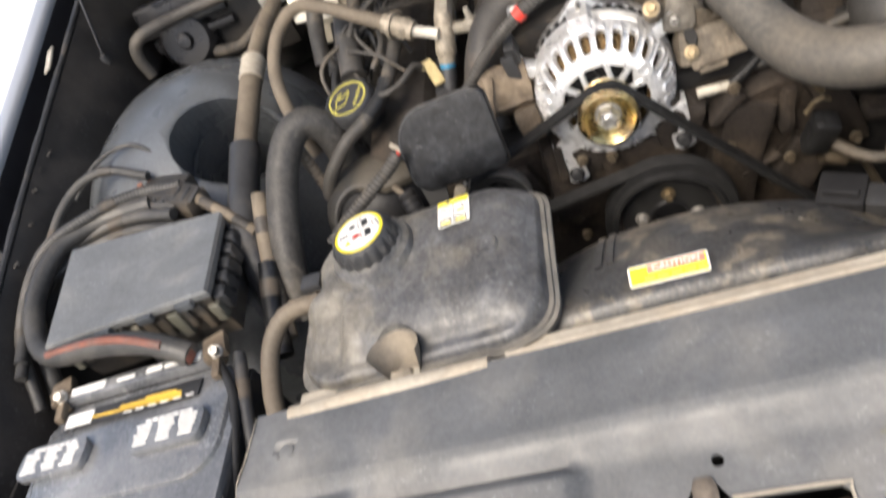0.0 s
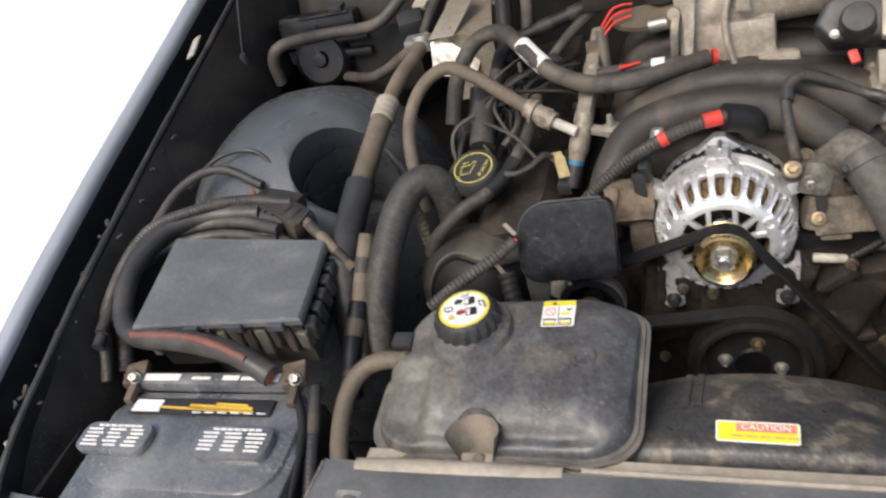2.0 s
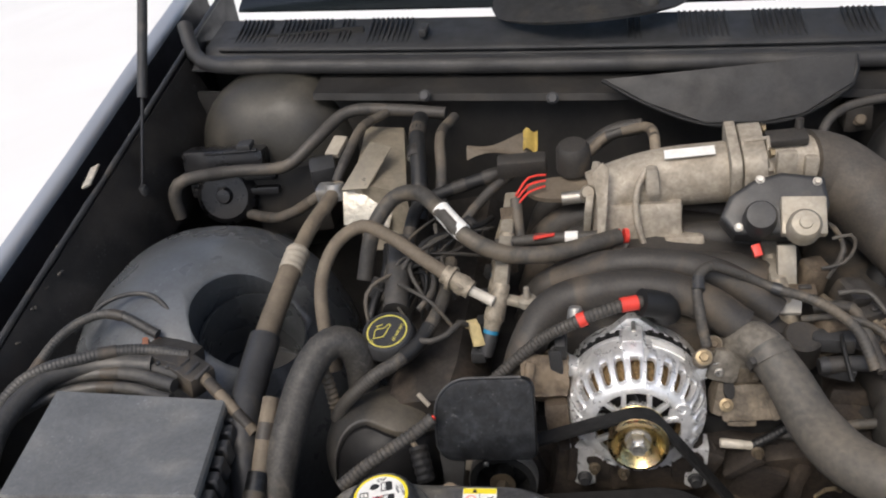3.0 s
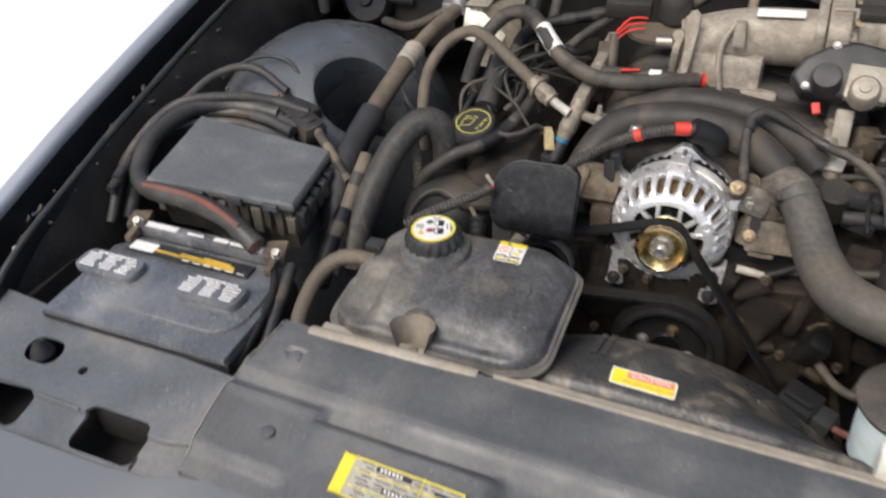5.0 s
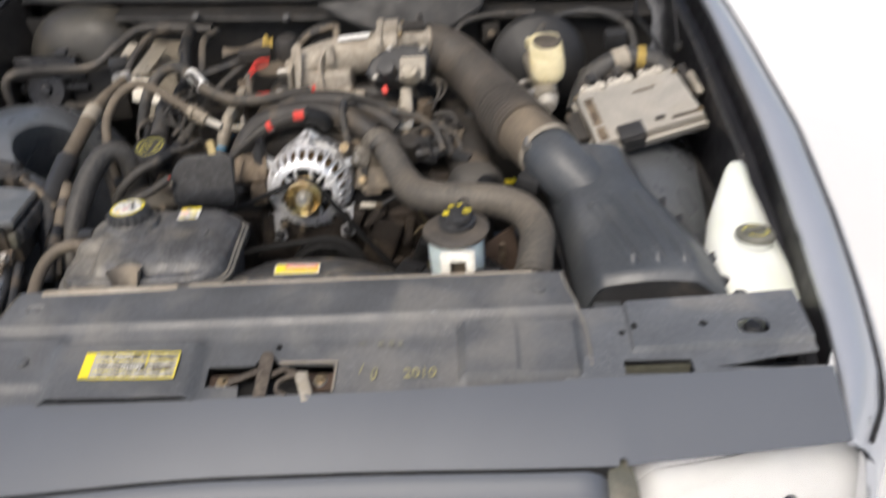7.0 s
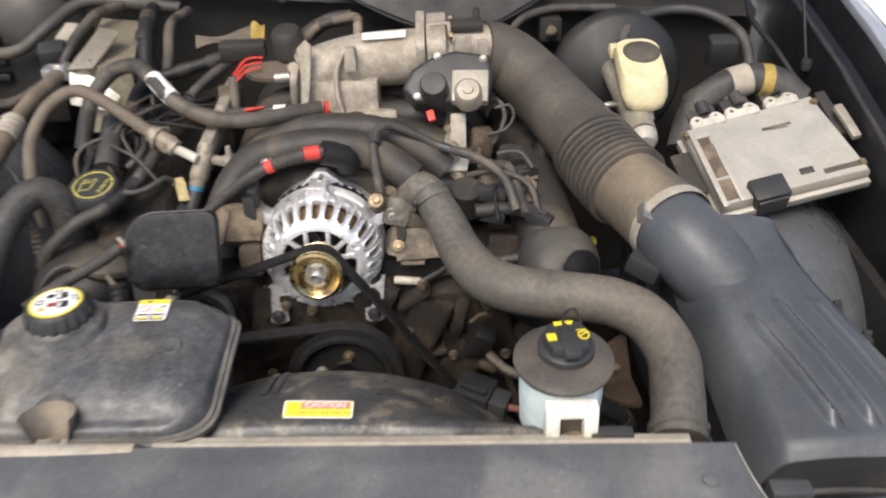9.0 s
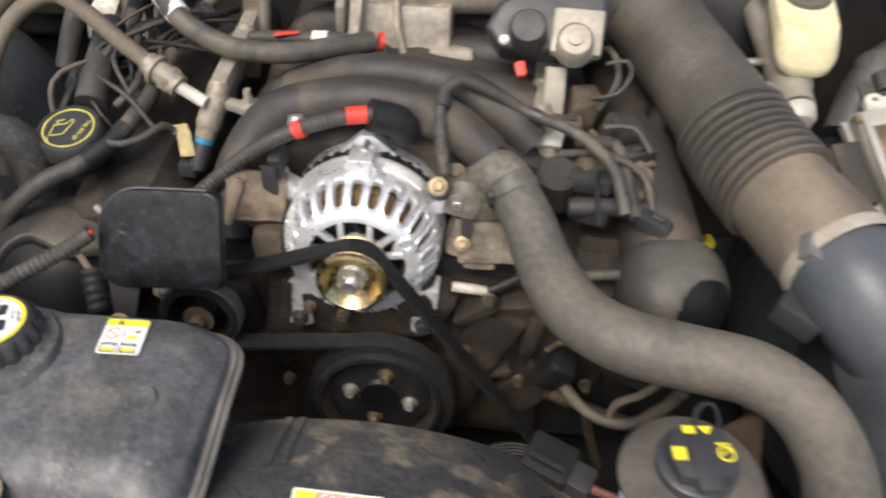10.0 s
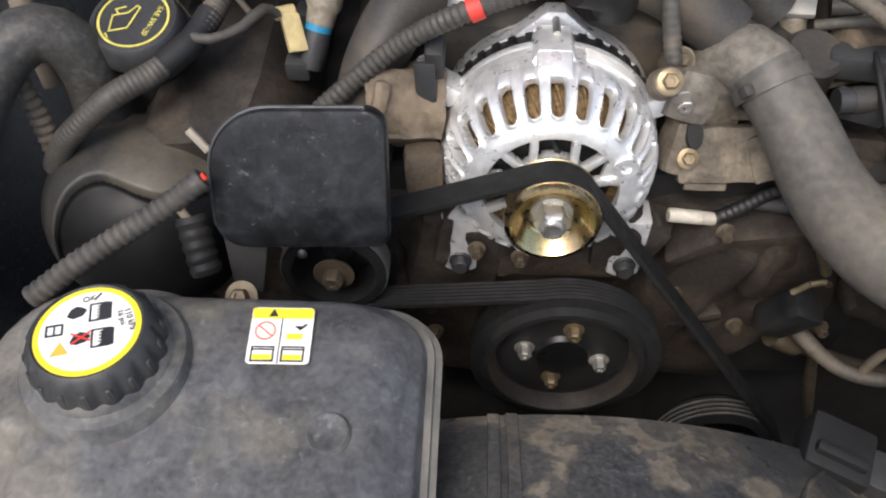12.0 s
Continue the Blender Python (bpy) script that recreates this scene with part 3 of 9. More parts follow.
part("cowl_panel", sheet(cowl, span(-0.97, 0.86, 40), span(0, 1, 14), 0.004), m_cowl, cw)
for x0, n in ((-0.905, 7), (-0.80, 11), (-0.655, 3), (-0.585, 9), (0.085, 9), (0.235, 9), (0.41, 6), (-0.02, 3)):
    for i in range(n):
        x = x0 + i * 0.0115
        a, b = Vector(cowl(x, 0.46)), Vector(cowl(x, 0.93))
        mid = (a + b) / 2 + Vector((0, 0, 0.002))
        bm = box((0, 0, 0), (0.0058, (b - a).length, 0.007), 0.0015, 1, m=frame_to(mid, (0, -0.26, 0.96), (0, 1, 0)))
        part("vent_slat", bm, m_plain_black, cw)
part("cowl_clip", box((-0.455, seal_y(-0.455) + 0.15, 1.150), (0.016, 0.05, 0.018), 0.004), m_plastic, cw)
part("cowl_ridge", tube([(x, seal_y(x) + 0.095, seal_z(x) + 0.002) for x in span(-0.93, 0.82, 16)], 0.006, 8), m_cowl, cw)
ws = sheet(lambda u, v: (u * (1 - 0.05 * v), seal_y(u) + 0.225 + v * 0.62, seal_z(u) + 0.050 + v * 0.38), span(-0.92, 0.82, 20), span(0, 1, 10), 0.006)
solo("windscreen", ws, m_glass, "dark windscreen glass above the cowl", "windscreen")


def wiper(x0, x1, bend):
    w = thing("wiper", (x0, seal_y(x0) + 0.2, seal_z(x0) + 0.07), "black wiper arm resting above the cowl", "wiper", "wipers")
    a = V(x0, seal_y(x0) + 0.17, seal_z(x0) + 0.085)
    b = V(x1, seal_y(x1) + 0.36, seal_z(x1) + 0.16)
    part("arm", tube([a, a.lerp(b, 0.4) + V(0, 0, 0.014), b], 0.011, 10, r_end=0.007), m_plastic, w)
    part("pivot", lathe([(0, 0), (0.024, 0), (0.024, 0.018), (0.018, 0.026), (0, 0.028)], 24, pose(*(a - V(0, 0, 0.022)))), m_plastic, w)
    d = (b - a).normalized()
    part("blade", box((0, 0, 0), (0.5, 0.010, 0.016), 0.003, m=frame_to(b - V(0, 0, 0.012), (0, -0.5, 0.86), d) @ pose(0, 0, 0, 0, 0, 90)), m_rubber, w)


wiper(0.02, -0.45, 0)
wiper(0.70, 0.25, 0)
# broad black fairing of the wiper motor above the vents
solo("wiper_fairing", sheet(lambda u, v: (-0.30 + 0.40 * u - 0.04 * v, 1.53 - 0.11 * math.sin(math.pi * u) ** 0.7 * (1 - v) + 0.09 * v, 1.150 + 0.045 * v + 0.012 * math.sin(math.pi * u)),
                            span(0, 1, 16), span(0, 1, 6), 0.006), m_plastic, "black plastic fairing over the wiper pivot", "trim panel")

# raised bonnet behind and above the bay, with its gas struts
hd = thing("hood", (0, 1.5, 1.16), "raised grey bonnet with a dark underside", "hood")
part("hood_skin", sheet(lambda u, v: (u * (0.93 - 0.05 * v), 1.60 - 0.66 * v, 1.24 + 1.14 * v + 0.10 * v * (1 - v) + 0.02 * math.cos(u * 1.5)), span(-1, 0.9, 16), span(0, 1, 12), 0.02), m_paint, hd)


def gas_strut(a, b):
    s = thing("hood_strut", a, "thin gas strut holding up the bonnet", "strut", "bonnet struts")
    a, b = Vector(a), Vector(b)
    k = a.lerp(b, 0.22)
    part("rod", tube([a, k], 0.0034, 10), m_rail, s)
    part("cylinder", tube([k, b], 0.0095, 14), m_plastic, s)
    part("ball_joint", lathe([(0, -0.012), (0.009, -0.010), (0.012, 0), (0.009, 0.010), (0, 0.012)], 14, pose(*a)), m_plastic, s)


gas_strut((-0.954, 1.04, 1.030), (-0.875, 1.41, 1.745))
gas_strut((0.850, 1.05, 0.977), (0.815, 1.46, 1.70))

# ---- front end ----
fp = thing("front_panel", (0, -0.1, 0.7), "grey painted header panel above the grille", "body panel")


def nose_y(x):
    """Front edge of the painted nose."""
    return 0.09 * abs(x + 0.02) ** 1.8


def smooth(a, b, x):
    t = min(1, max(0, (x - a) / (b - a)))
    return t * t * (3 - 2 * t)


def front_y(x):
    """Front edge of the header: straight over the grille, swept back above the headlights."""
    mid_ = -0.153 - 0.027 * smooth(-0.05, -0.50, x) - 0.008 * smooth(0.1, 0.5, x)
    w = max(smooth(-0.56, -0.605, x), smooth(0.525, 0.56, x))
    return mid_ * (1 - w) + ((-0.186 if x > 0 else -0.218) + nose_y(x) * 0.9) * w


def header(u, v):
    x = u
    back = -0.048 + nose_y(x) * 0.35 * smooth(-0.62, -0.45, x) - 0.022 * smooth(-0.45, -0.56, x)
    y = back * (1 - v) + v * front_y(x)
    z = 0.842 - 0.010 * x - 0.02 * max(0, abs(x) - 0.5) - 0.046 * v - 0.012 * v * v
    return (x, y, z)


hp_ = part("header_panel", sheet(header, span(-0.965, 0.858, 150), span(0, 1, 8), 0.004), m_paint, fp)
# open V slots between header, grille surround and headlights, with primer-coloured sheet below
cut(hp_, *[prism([(xc - 0.004, -0.152), (xc - 0.010, -0.175), (xc - 0.013, -0.30), (xc + 0.013, -0.30), (xc + 0.010, -0.175), (xc + 0.004, -0.152)], 0.2, 0, pose(0, 0, 0.7)) for xc in (-0.558, 0.524)])
# added black strip that paints the shade of the gap below the header
part("gap_shade", sheet(lambda u, v: (u, header(u, 1)[1] + 0.002, header(u, 1)[2] - 0.002 - 0.03 * v), span(-0.545, 0.512, 40), span(0, 1, 3), 0.002), m_plain_black, fp, "black strip standing in for the shaded gap above the grille")
for s, xc in ((-1, -0.552), (1, 0.520)):
    part("corner_bracket", loft([[V(xc + a * w, y, z) for a, z in ((-1, z0 - 0.02), (-1, z0), (-0.3, z0 + 0.003), (0.3, z0), (1, z0 - 0.003), (1, z0 - 0.02))] for y, z0, w in ((-0.13, 0.778, 0.016), (-0.18, 0.770, 0.020), (-0.22, 0.752, 0.022), (-0.255, 0.715, 0.024), (-0.265, 0.64, 0.024))]), m_paint_in, fp, "recessed green grey corner bracket", angle=40)

# diffuse white in place of chrome: the lamp's glare is painted in
m_reflector_glare = surf("reflector whitened for glare", (0.90, 0.90, 0.89), 0.3, 0.0, scale=20, bump=0.05, vary=0.02, coat=0.5, mott=0.0)
# grille
gr = thing("grille", (0, -0.2, 0.6), "dark honeycomb grille in a grey painted surround", "grille")


def surround(u, v):
    x = -0.530 + 1.036 * u
    edge = min(u, 1 - u)
    drop = 0.026 * max(0, 1 - edge / 0.035) ** 2
    y = front_y(max(-0.55, min(0.52, x))) - 0.0050 - 0.048 * v
    z = 0.779 - 0.010 * x - drop - 0.012 * v - 0.035 * v * v
    return (x, y, z)


part("surround_top", sheet(surround, span(0, 1, 60), span(0, 1, 8), 0.004), m_paint, gr)
for s, x0 in ((-1, -0.530), (1, 0.506)):
    yf = front_y(x0) - 0.050
    part("surround_side", loft([[V(x0 - s * a, yf + b + back, z) for a, b in ((0.0, 0.050), (0.0, 0.010), (0.004, 0.002), (0.012, 0.0), (0.024, 0.002), (0.028, 0.010), (0.028, 0.040))] for z, back in ((0.742, 0.004), (0.730, 0.0), (0.68, -0.004), (0.54, -0.004))]), m_paint, gr, angle=50)
part("grille_back", box((-0.012, -0.135, 0.62), (1.03, 0.012, 0.24), 0.003), m_plain_black, gr)
cell_r0, cell_r1, cell_d = 0.0212, 0.0236, 0.012
cell_me = None
for r in range(8):
    for c in range(30):
        x = -0.548 + c * 0.0480 + (r % 2) * 0.0240
        z = 0.729 - r * 0.0285
        if x > 0.475 or x < -0.505:
            continue
        y = front_y(x) - 0.046
        if cell_me is None:
            bm = lathe([(cell_r0, 0), (cell_r1, 0), (cell_r1, cell_d), (cell_r0, cell_d)], 6, Matrix.Diagonal((1.179, 0.8085, 1, 1)) @ pose(0, 0, 0, 0, 0, 30) @ Matrix.Diagonal((1, 1, 1, 1)), closed=True)
            bmesh.ops.transform(bm, matrix=pose(0, 0, 0, 90), verts=bm.verts)
            cell_me = finish("honeycomb_cell", bm, m_cell, 20)
        ob = new("honeycomb_cell", cell_me)
        ob.parent = gr
        ob.location = V(x, y + cell_d, z) - gr.location
em = thing("emblem", (-0.02, -0.225, 0.58), "plain oval white and chrome badge on the grille", "badge")
part("oval_rim", ring(0.055, 0.066, 0.008, frame_to((-0.02, -0.222, 0.600), (0, -1, 0.18)) @ Matrix.Diagonal((1.35, 0.62, 1, 1))), m_chrome, em)
part("oval_plate", lathe([(0, 0), (0.057, 0), (0.057, 0.004), (0, 0.006)], 40, frame_to((-0.02, -0.222, 0.600), (0, -1, 0.18)) @ Matrix.Diagonal((1.35, 0.62, 1, 1))), m_label, em)


def headlight(s, x0, x1):
    h = thing("headlight", ((x0 + x1) / 2, -0.1, 0.6), "clear glass headlight with a reflector painted white for its glare", "headlight", "headlights")

    def front(u, v):
        x = x0 + (x1 - x0) * u
        corner = max(0.0, 1 - u / 0.16)
        top = header(x, 1)[2] - 0.004 - 0.085 * corner ** 2
        y = header(x, 1)[1] - 0.006 + 0.055 * u * u
        return (x, y - 0.055 * math.sin(v * math.pi / 2) + 0.02 * corner, top - 0.17 * v * (1 - 0.3 * corner))
    part("lens", sheet(front, span(0, 1, 18), span(0, 1, 10), 0.004), m_lens, h).visible_shadow = False

    def back(u, v):
        p = front(u, v)
        return (p[0], p[1] + 0.045, p[2] - 0.006)
    part("reflector", sheet(back, span(0, 1, 48), span(0, 1, 12), 0.003), m_reflector_glare, h)
    for k in (0.3, 0.68):
        p = Vector(front(k, 0.75))
        part("bulb_shade", lathe([(0, 0), (0.012, 0.003), (0.016, 0.010), (0.017, 0.02)], 20, frame_to(p + V(0, 0.03, 0), (0, 1, 0))), m_chrome, h)


headlight(-1, -0.553, -0.975)
headlight(1, 0.526, 0.905)
bp = thing("bumper", (0, -0.25, 0.3), "grey painted front bumper below the grille", "bumper")
part("bumper_skin", sheet(lambda u, v: (-1.02 + 1.95 * u, -0.27 + 0.16 * abs(2 * u - 1) ** 3 - 0.03 * math.sin(math.pi * v), 0.53 - 0.33 * v), span(0, 1, 30), span(0, 1, 8), 0.006), m_paint, bp)

# radiator support panels either side of the cover
sp = thing("support_panel", (-0.72, 0.0, 0.80), "scuffed black support panel with a square opening beside the battery", "body panel", "support panels")


def left_panel(u, v):
    x = -0.965 + 0.50 * u
    y0 = -0.078 + 0.030 * smooth(0.80, 1.0, u)
    y = y0 + v * (0.158 - 0.02 * u + (nose_y(x) * 0.35 - 0.055 - y0) * 1.0)
    z = 0.847 + 0.030 * v
    if v < 0.35:
        z -= 0.008
    return (x, y, z)


lp = part("panel_sheet", sheet(left_panel, span(0, 1, 40), [0, 0.06, 0.12, 0.2, 0.3, 0.345, 0.355, 0.4, 0.5, 0.6, 0.7, 0.8, 0.9, 1.0], 0.004), m_panel, sp)


def hole_box(c, s, r):
    bm = prism(rounded(s[0], s[1], r), s[2], 0, pose(c[0], c[1], c[2] - s[2] / 2))
    return bm


cut(lp, hole_box((-0.632, -0.030, 0.86), (0.106, 0.060, 0.1), 0.014), hole_box((-0.830, -0.034, 0.86), (0.105, 0.056, 0.1), 0.014),
          prism(rounded(0.014, 0.014, 0.0069), 0.1, 0, pose(-0.733, 0.040, 0.8)), prism(rounded(0.062, 0.042, 0.020), 0.1, 0, pose(-0.815, 0.052, 0.8)))
part("opening_wall", joined(box((-0.632, 0.003, 0.822), (0.112, 0.004, 0.05), 0.001), box((-0.577, -0.03, 0.815), (0.004, 0.062, 0.06), 0.001)), m_dark, sp, "dark inner wall of the opening")
part("rubber_bumper", lathe([(0, 0), (0.016, 0), (0.018, 0.008), (0.012, 0.02), (0.006, 0.028), (0, 0.029)], 20, pose(-0.818, 0.050, 0.856)), m_rubber, sp)
part("lower_baffle", box((-0.72, -0.005, 0.765), (0.46, 0.15, 0.008), 0.002), m_dark, sp)
for u0, u1 in ((0.0, 0.15), (0.39, 0.54), (0.79, 0.97)):
    part("rail_edge", tube([left_panel(u, 0.352) for u in span(u0, u1, 5)], 0.0028, 8), m_panel, sp)

rp = thing("support_panel", (0.70, 0.02, 0.79), "grey black support panel with a slot beside the washer bottle", "body panel", "support panels")


def right_panel(u, v):
    x = 0.455 + 0.395 * u
    y = -0.052 + nose_y(x) * 0.35 + v * (0.16 + 0.01 * u)
    z = 0.836 - 0.012 * u + 0.022 * v
    if u > 0.28 and v > 0.35:
        z += 0.010
    return (x, y, z)


rs = part("panel_sheet", sheet(right_panel, [0, 0.1, 0.2, 0.275, 0.29, 0.4, 0.5, 0.6, 0.7, 0.8, 0.9, 1.0], [0, 0.1, 0.2, 0.3, 0.34, 0.37, 0.5, 0.6, 0.7, 0.8, 0.9, 1.0], 0.004), m_panel, rp)
cut(rs, hole_box((0.600, -0.012, 0.83), (0.105, 0.030, 0.1), 0.004), prism(rounded(0.012, 0.012, 0.0058), 0.1, 0, pose(0.555, 0.062, 0.79)),
          prism(rounded(0.009, 0.016, 0.003), 0.1, 0, pose(0.575, 0.066, 0.79)), prism(rounded(0.014, 0.014, 0.0068), 0.1, 0, pose(0.685, 0.068, 0.79)), prism(rounded(0.05, 0.034, 0.016), 0.1, 0, pose(0.762, 0.060, 0.79)),
          prism([(0.686, -0.016), (0.780, -0.020), (0.880, -0.016), (0.880, 0.018), (0.790, 0.006)], 0.1, 0, pose(0, 0, 0.79)))
part("lower_baffle", box((0.66, 0.0, 0.762), (0.38, 0.13, 0.008), 0.002), m_dark, rp)
part("slot_wall", joined(box((0.600, 0.008, 0.795), (0.107, 0.004, 0.05), 0.001), box((0.600, -0.03, 0.79), (0.107, 0.004, 0.05), 0.001)), m_paint_in, rp)
part("rubber_bumper", lathe([(0, 0), (0.015, 0), (0.017, 0.008), (0.012, 0.016), (0, 0.018)], 20, pose(0.762, 0.058, 0.836)), m_rubber, rp)

# radiator cover
rc = thing("radiator_cover", (0, 0.07, 0.80), "dusty black plastic cover over the radiator support", "cover")


def cover_z(x, y):
    z = lerp_pts([(-0.06, 0.838), (0.0, 0.851), (0.06, 0.868), (0.085, 0.880), (0.105, 0.892), (0.16, 0.901), (0.26, 0.903)], y)[0] - 0.022 * x
    pan = smooth(-0.378, -0.352, x) * (1 - smooth(-0.138, -0.112, x)) * (1 - smooth(0.052, 0.066, y))
    z += 0.016 * pan
    left = (1 - smooth(-0.372, -0.352, x)) * (1 - smooth(0.068, 0.082, y)) * smooth(-0.028, -0.012, y)
    z += 0.008 * left
    blk = smooth(0.288, 0.304, x) * (1 - smooth(0.478, 0.486, x)) * smooth(-0.041, -0.031, y) * (1 - smooth(0.066, 0.078, y))
    z += 0.020 * blk
    z -= 0.006 * smooth(0.383, 0.391, x) * blk
    z += 0.004 * math.exp(-((y - 0.098) / 0.005) ** 2)
    z += 0.006 * max(0, 1 - math.hypot(x + 0.435, y - 0.132) / 0.026) ** 0.5 * (math.hypot(x + 0.435, y - 0.132) > 0.010)
    z += 0.005 * max(0, 1 - math.hypot(x - 0.43, y - 0.132) / 0.022) ** 0.5
    return z


def cover(u, v):
    y = -0.052 + 0.236 * v
    half = 0.505 - 0.030 * smooth(0.35, 1.0, v)
    x = -half + (2 * half) * u - 0.006
    return (x, y + nose_y(x) * 0.3 * (1 - v), cover_z(x, y))


cv = part("cover_sheet", sheet(cover, span(0, 1, 130), span(0, 1, 46), 0.0035), m_shield, rc, angle=30)
latch_hole = [(-0.110, 0.016), (-0.110, -0.022), (-0.056, -0.024), (-0.054, -0.043), (0.096, -0.041), (0.097, 0.008), (0.090, 0.014), (0.005, 0.016), (-0.008, 0.034), (-0.024, 0.034), (-0.036, 0.016)]
cut(cv, prism(latch_hole, 0.12, 0, pose(0, 0, 0.80)), prism(rounded(0.011, 0.011, 0.0052), 0.14, 0, pose(0.0, 0.049, 0.80)))
part("worn_rim", tube([(x, y, cover_z(x, y) + 0.0035) for x, y in latch_hole[4:8]], 0.0016, 6, 0.006), m_radiator, rc, "pale worn rim of the latch opening")
for s in (0, 1):
    part("skirt", sheet(lambda u, v: (cover(s, u)[0] + (0.012 if s else -0.012) * v, cover(s, u)[1], cover(s, u)[2] - 0.05 * v), span(0, 1, 12), span(0, 1, 4), 0.003), m_shield, rc)
part("rear_lip", sheet(lambda u, v: (cover(u, 1)[0], cover(u, 1)[1] + 0.006 * v, cover(u, 1)[2] - 0.035 * v), span(0, 1, 40), span(0, 1, 3), 0.003), m_shield, rc)
for x, y in ((-0.435, 0.132), (0.43, 0.132), (-0.42, 0.03)):
    part("push_pin", lathe([(0, 0.0022), (0.005, 0.0022), (0.009, 0.0008), (0.010, -0.002)], 18, pose(x, y, cover_z(x, y) + 0.002)), m_shield, rc)
for s in (0, 1):
    part("worn_edge", tube([V(*cover(s, v)) + V(0, 0, 0.002) for v in span(0.02, 0.98, 12)], 0.0007, 6), m_radiator, rc, "pale chipped edge")

# emissions label on the cover
lt = V(-0.231, 0.005, cover_z(-0.231, 0.005) + 0.0042)
lm = frame_to(lt, Vector((0.03, -0.28, 0.96)), (0.02, 1, 0))
lb = thing("emissions_label", lt, "grey and yellow printed sticker on the radiator cover", "label")
part("sticker", box((0, 0, 0), (0.154, 0.050, 0.0008), 0, m=lm), m_greylabel, lb)
rows_ = [(-0.070, 0, 0.016, 0.050), (0, 0.024, 0.154, 0.002), (0, -0.024, 0.154, 0.002), (0.076, 0, 0.002, 0.050), (0.008, 0.010, 0.132, 0.0016), (0.008, -0.010, 0.132, 0.0016), (0.026, 0.012, 0.0014, 0.03)]
part("yellow_border", bars(rows_, lm @ pose(0, 0, 0.0006)), m_yellow, lb)
random.seed(5)
part("small_print", bars([(-0.045 + 0.022 * i + 0.004 * (r % 2), 0.021 - 0.0052 * r, 0.010 + 0.010 * random.random(), 0.0016) for r in range(9) for i in range(6)], lm @ pose(0, 0, 0.0006)), m_plain_black, lb)
for row in ((-0.010, 0.018, 0.046, 0.007), (0.004, -0.004, 0.042, 0.007), (0.055, 0.014, 0.024, 0.004), (0.052, -0.006, 0.03, 0.004)):
    part("heading_bar", bars([row], lm @ pose(0, 0, 0.0008)), m_plain_black, lb)
part("heading_letters", bars([(-0.026 + 0.005 * i, 0.018, 0.003, 0.004) for i in range(6)] + [(-0.012 + 0.005 * i, -0.004, 0.003, 0.004) for i in range(7)], lm @ pose(0, 0, 0.0018)), m_label, lb)
# crayon date
hm = frame_to((0.18, -0.008, cover_z(0.18, -0.008) + 0.0048), (0.03, -0.24, 0.97), (0.03, 1, 0))
hm2 = frame_to((0.17, 0.044, cover_z(0.17, 0.044) + 0.0048), (0.03, -0.24, 0.97), (0.03, 1, 0))
cd = thing("crayon_mark", (0.18, -0.008, 0.85), "faded yellow hand-written crayon date on the cover", "writing")
for bm in (words("1", 0.028, hm @ pose(-0.042, 0.003, 0, 0, 0, -14) @ Matrix.Diagonal((0.6, 1, 1, 1))), words("0", 0.036, hm @ pose(-0.021, -0.006, 0, 0, 0, -6) @ Matrix.Diagonal((0.55, 1, 1, 1))), words("2010", 0.026, hm @ pose(0.051, -0.004, 0, 0, 0, 2) @ Matrix.Diagonal((1.0, 1, 1, 1)))):
    part("figure", bm, m_crayon, cd)
for x, w, h in ((-0.033, 0.013, 0.003), (-0.003, 0.008, 0.010), (0.014, 0.007, 0.012), (0.029, 0.006, 0.011)):
    part("faint_mark", bars([(x, 0, w, h)], hm2), m_crayon_faint, cd)

# bonnet latch
m_latch = surf("grimy brown latch steel", (0.085, 0.070, 0.056), 0.55, 0.4, dust=0.5, dust_col=(0.17, 0.14, 0.105), scale=40, mott=0.3)
la = thing("hood_latch", (0, -0.01, 0.79), "rusty steel bonnet latch in an opening of the cover", "latch")
# plate coloured dark for the shade inside the opening
part("latch_plate", box((-0.005, -0.008, 0.822), (0.20, 0.045, 0.006), 0.002), m_dark, la)
for x, y, z in ((-0.087, -0.003, 0.842), (0.071, -0.006, 0.838)):
    part("mount_tab", box((x, y - 0.002, z - 0.005), (0.046, 0.034, 0.004), 0.002, rot=(14, 0, 0)), m_rust, la)
    part("washer", lathe([(0, 0.002), (0.010, 0.002), (0.0115, 0.0)], 24, frame_to((x, y, z - 0.002), (0, -0.2, 1))), m_steel, la)
    part("latch_bolt", hexbolt((x, y, z), (0, -0.2, 1), 0.007, 0.006, 0.003), m_bolt, la)
part("guide_post", loft([[V(x0 + a, y, z + b) for a, b in ((-w, -0.005), (-w, 0.0), (-w * 0.6, 0.002), (w * 0.6, 0.002), (w, 0.0), (w, -0.005))] for x0, y, z, w in ((-0.016, 0.034, 0.866, 0.008), (-0.016, 0.026, 0.864, 0.011), (-0.017, 0.0, 0.856, 0.011), (-0.019, -0.046, 0.843, 0.010))]), m_latch, la, angle=40)
part("lever", prism([(-0.030, -0.010), (0.022, 0.004), (0.030, 0.014), (0.016, 0.014), (-0.030, 0.002)], 0.005, 0.0015, frame_to((-0.046, 0.000, 0.843), (0.05, -0.25, 0.96))), m_latch, la)
part("lever", prism([(-0.022, 0.006), (0.0, 0.014), (0.022, -0.002), (0.014, -0.010), (0.0, 0.004), (-0.020, -0.004)], 0.005, 0.0015, frame_to((0.014, 0.002, 0.846), (0.05, -0.25, 0.96))), m_latch, la)
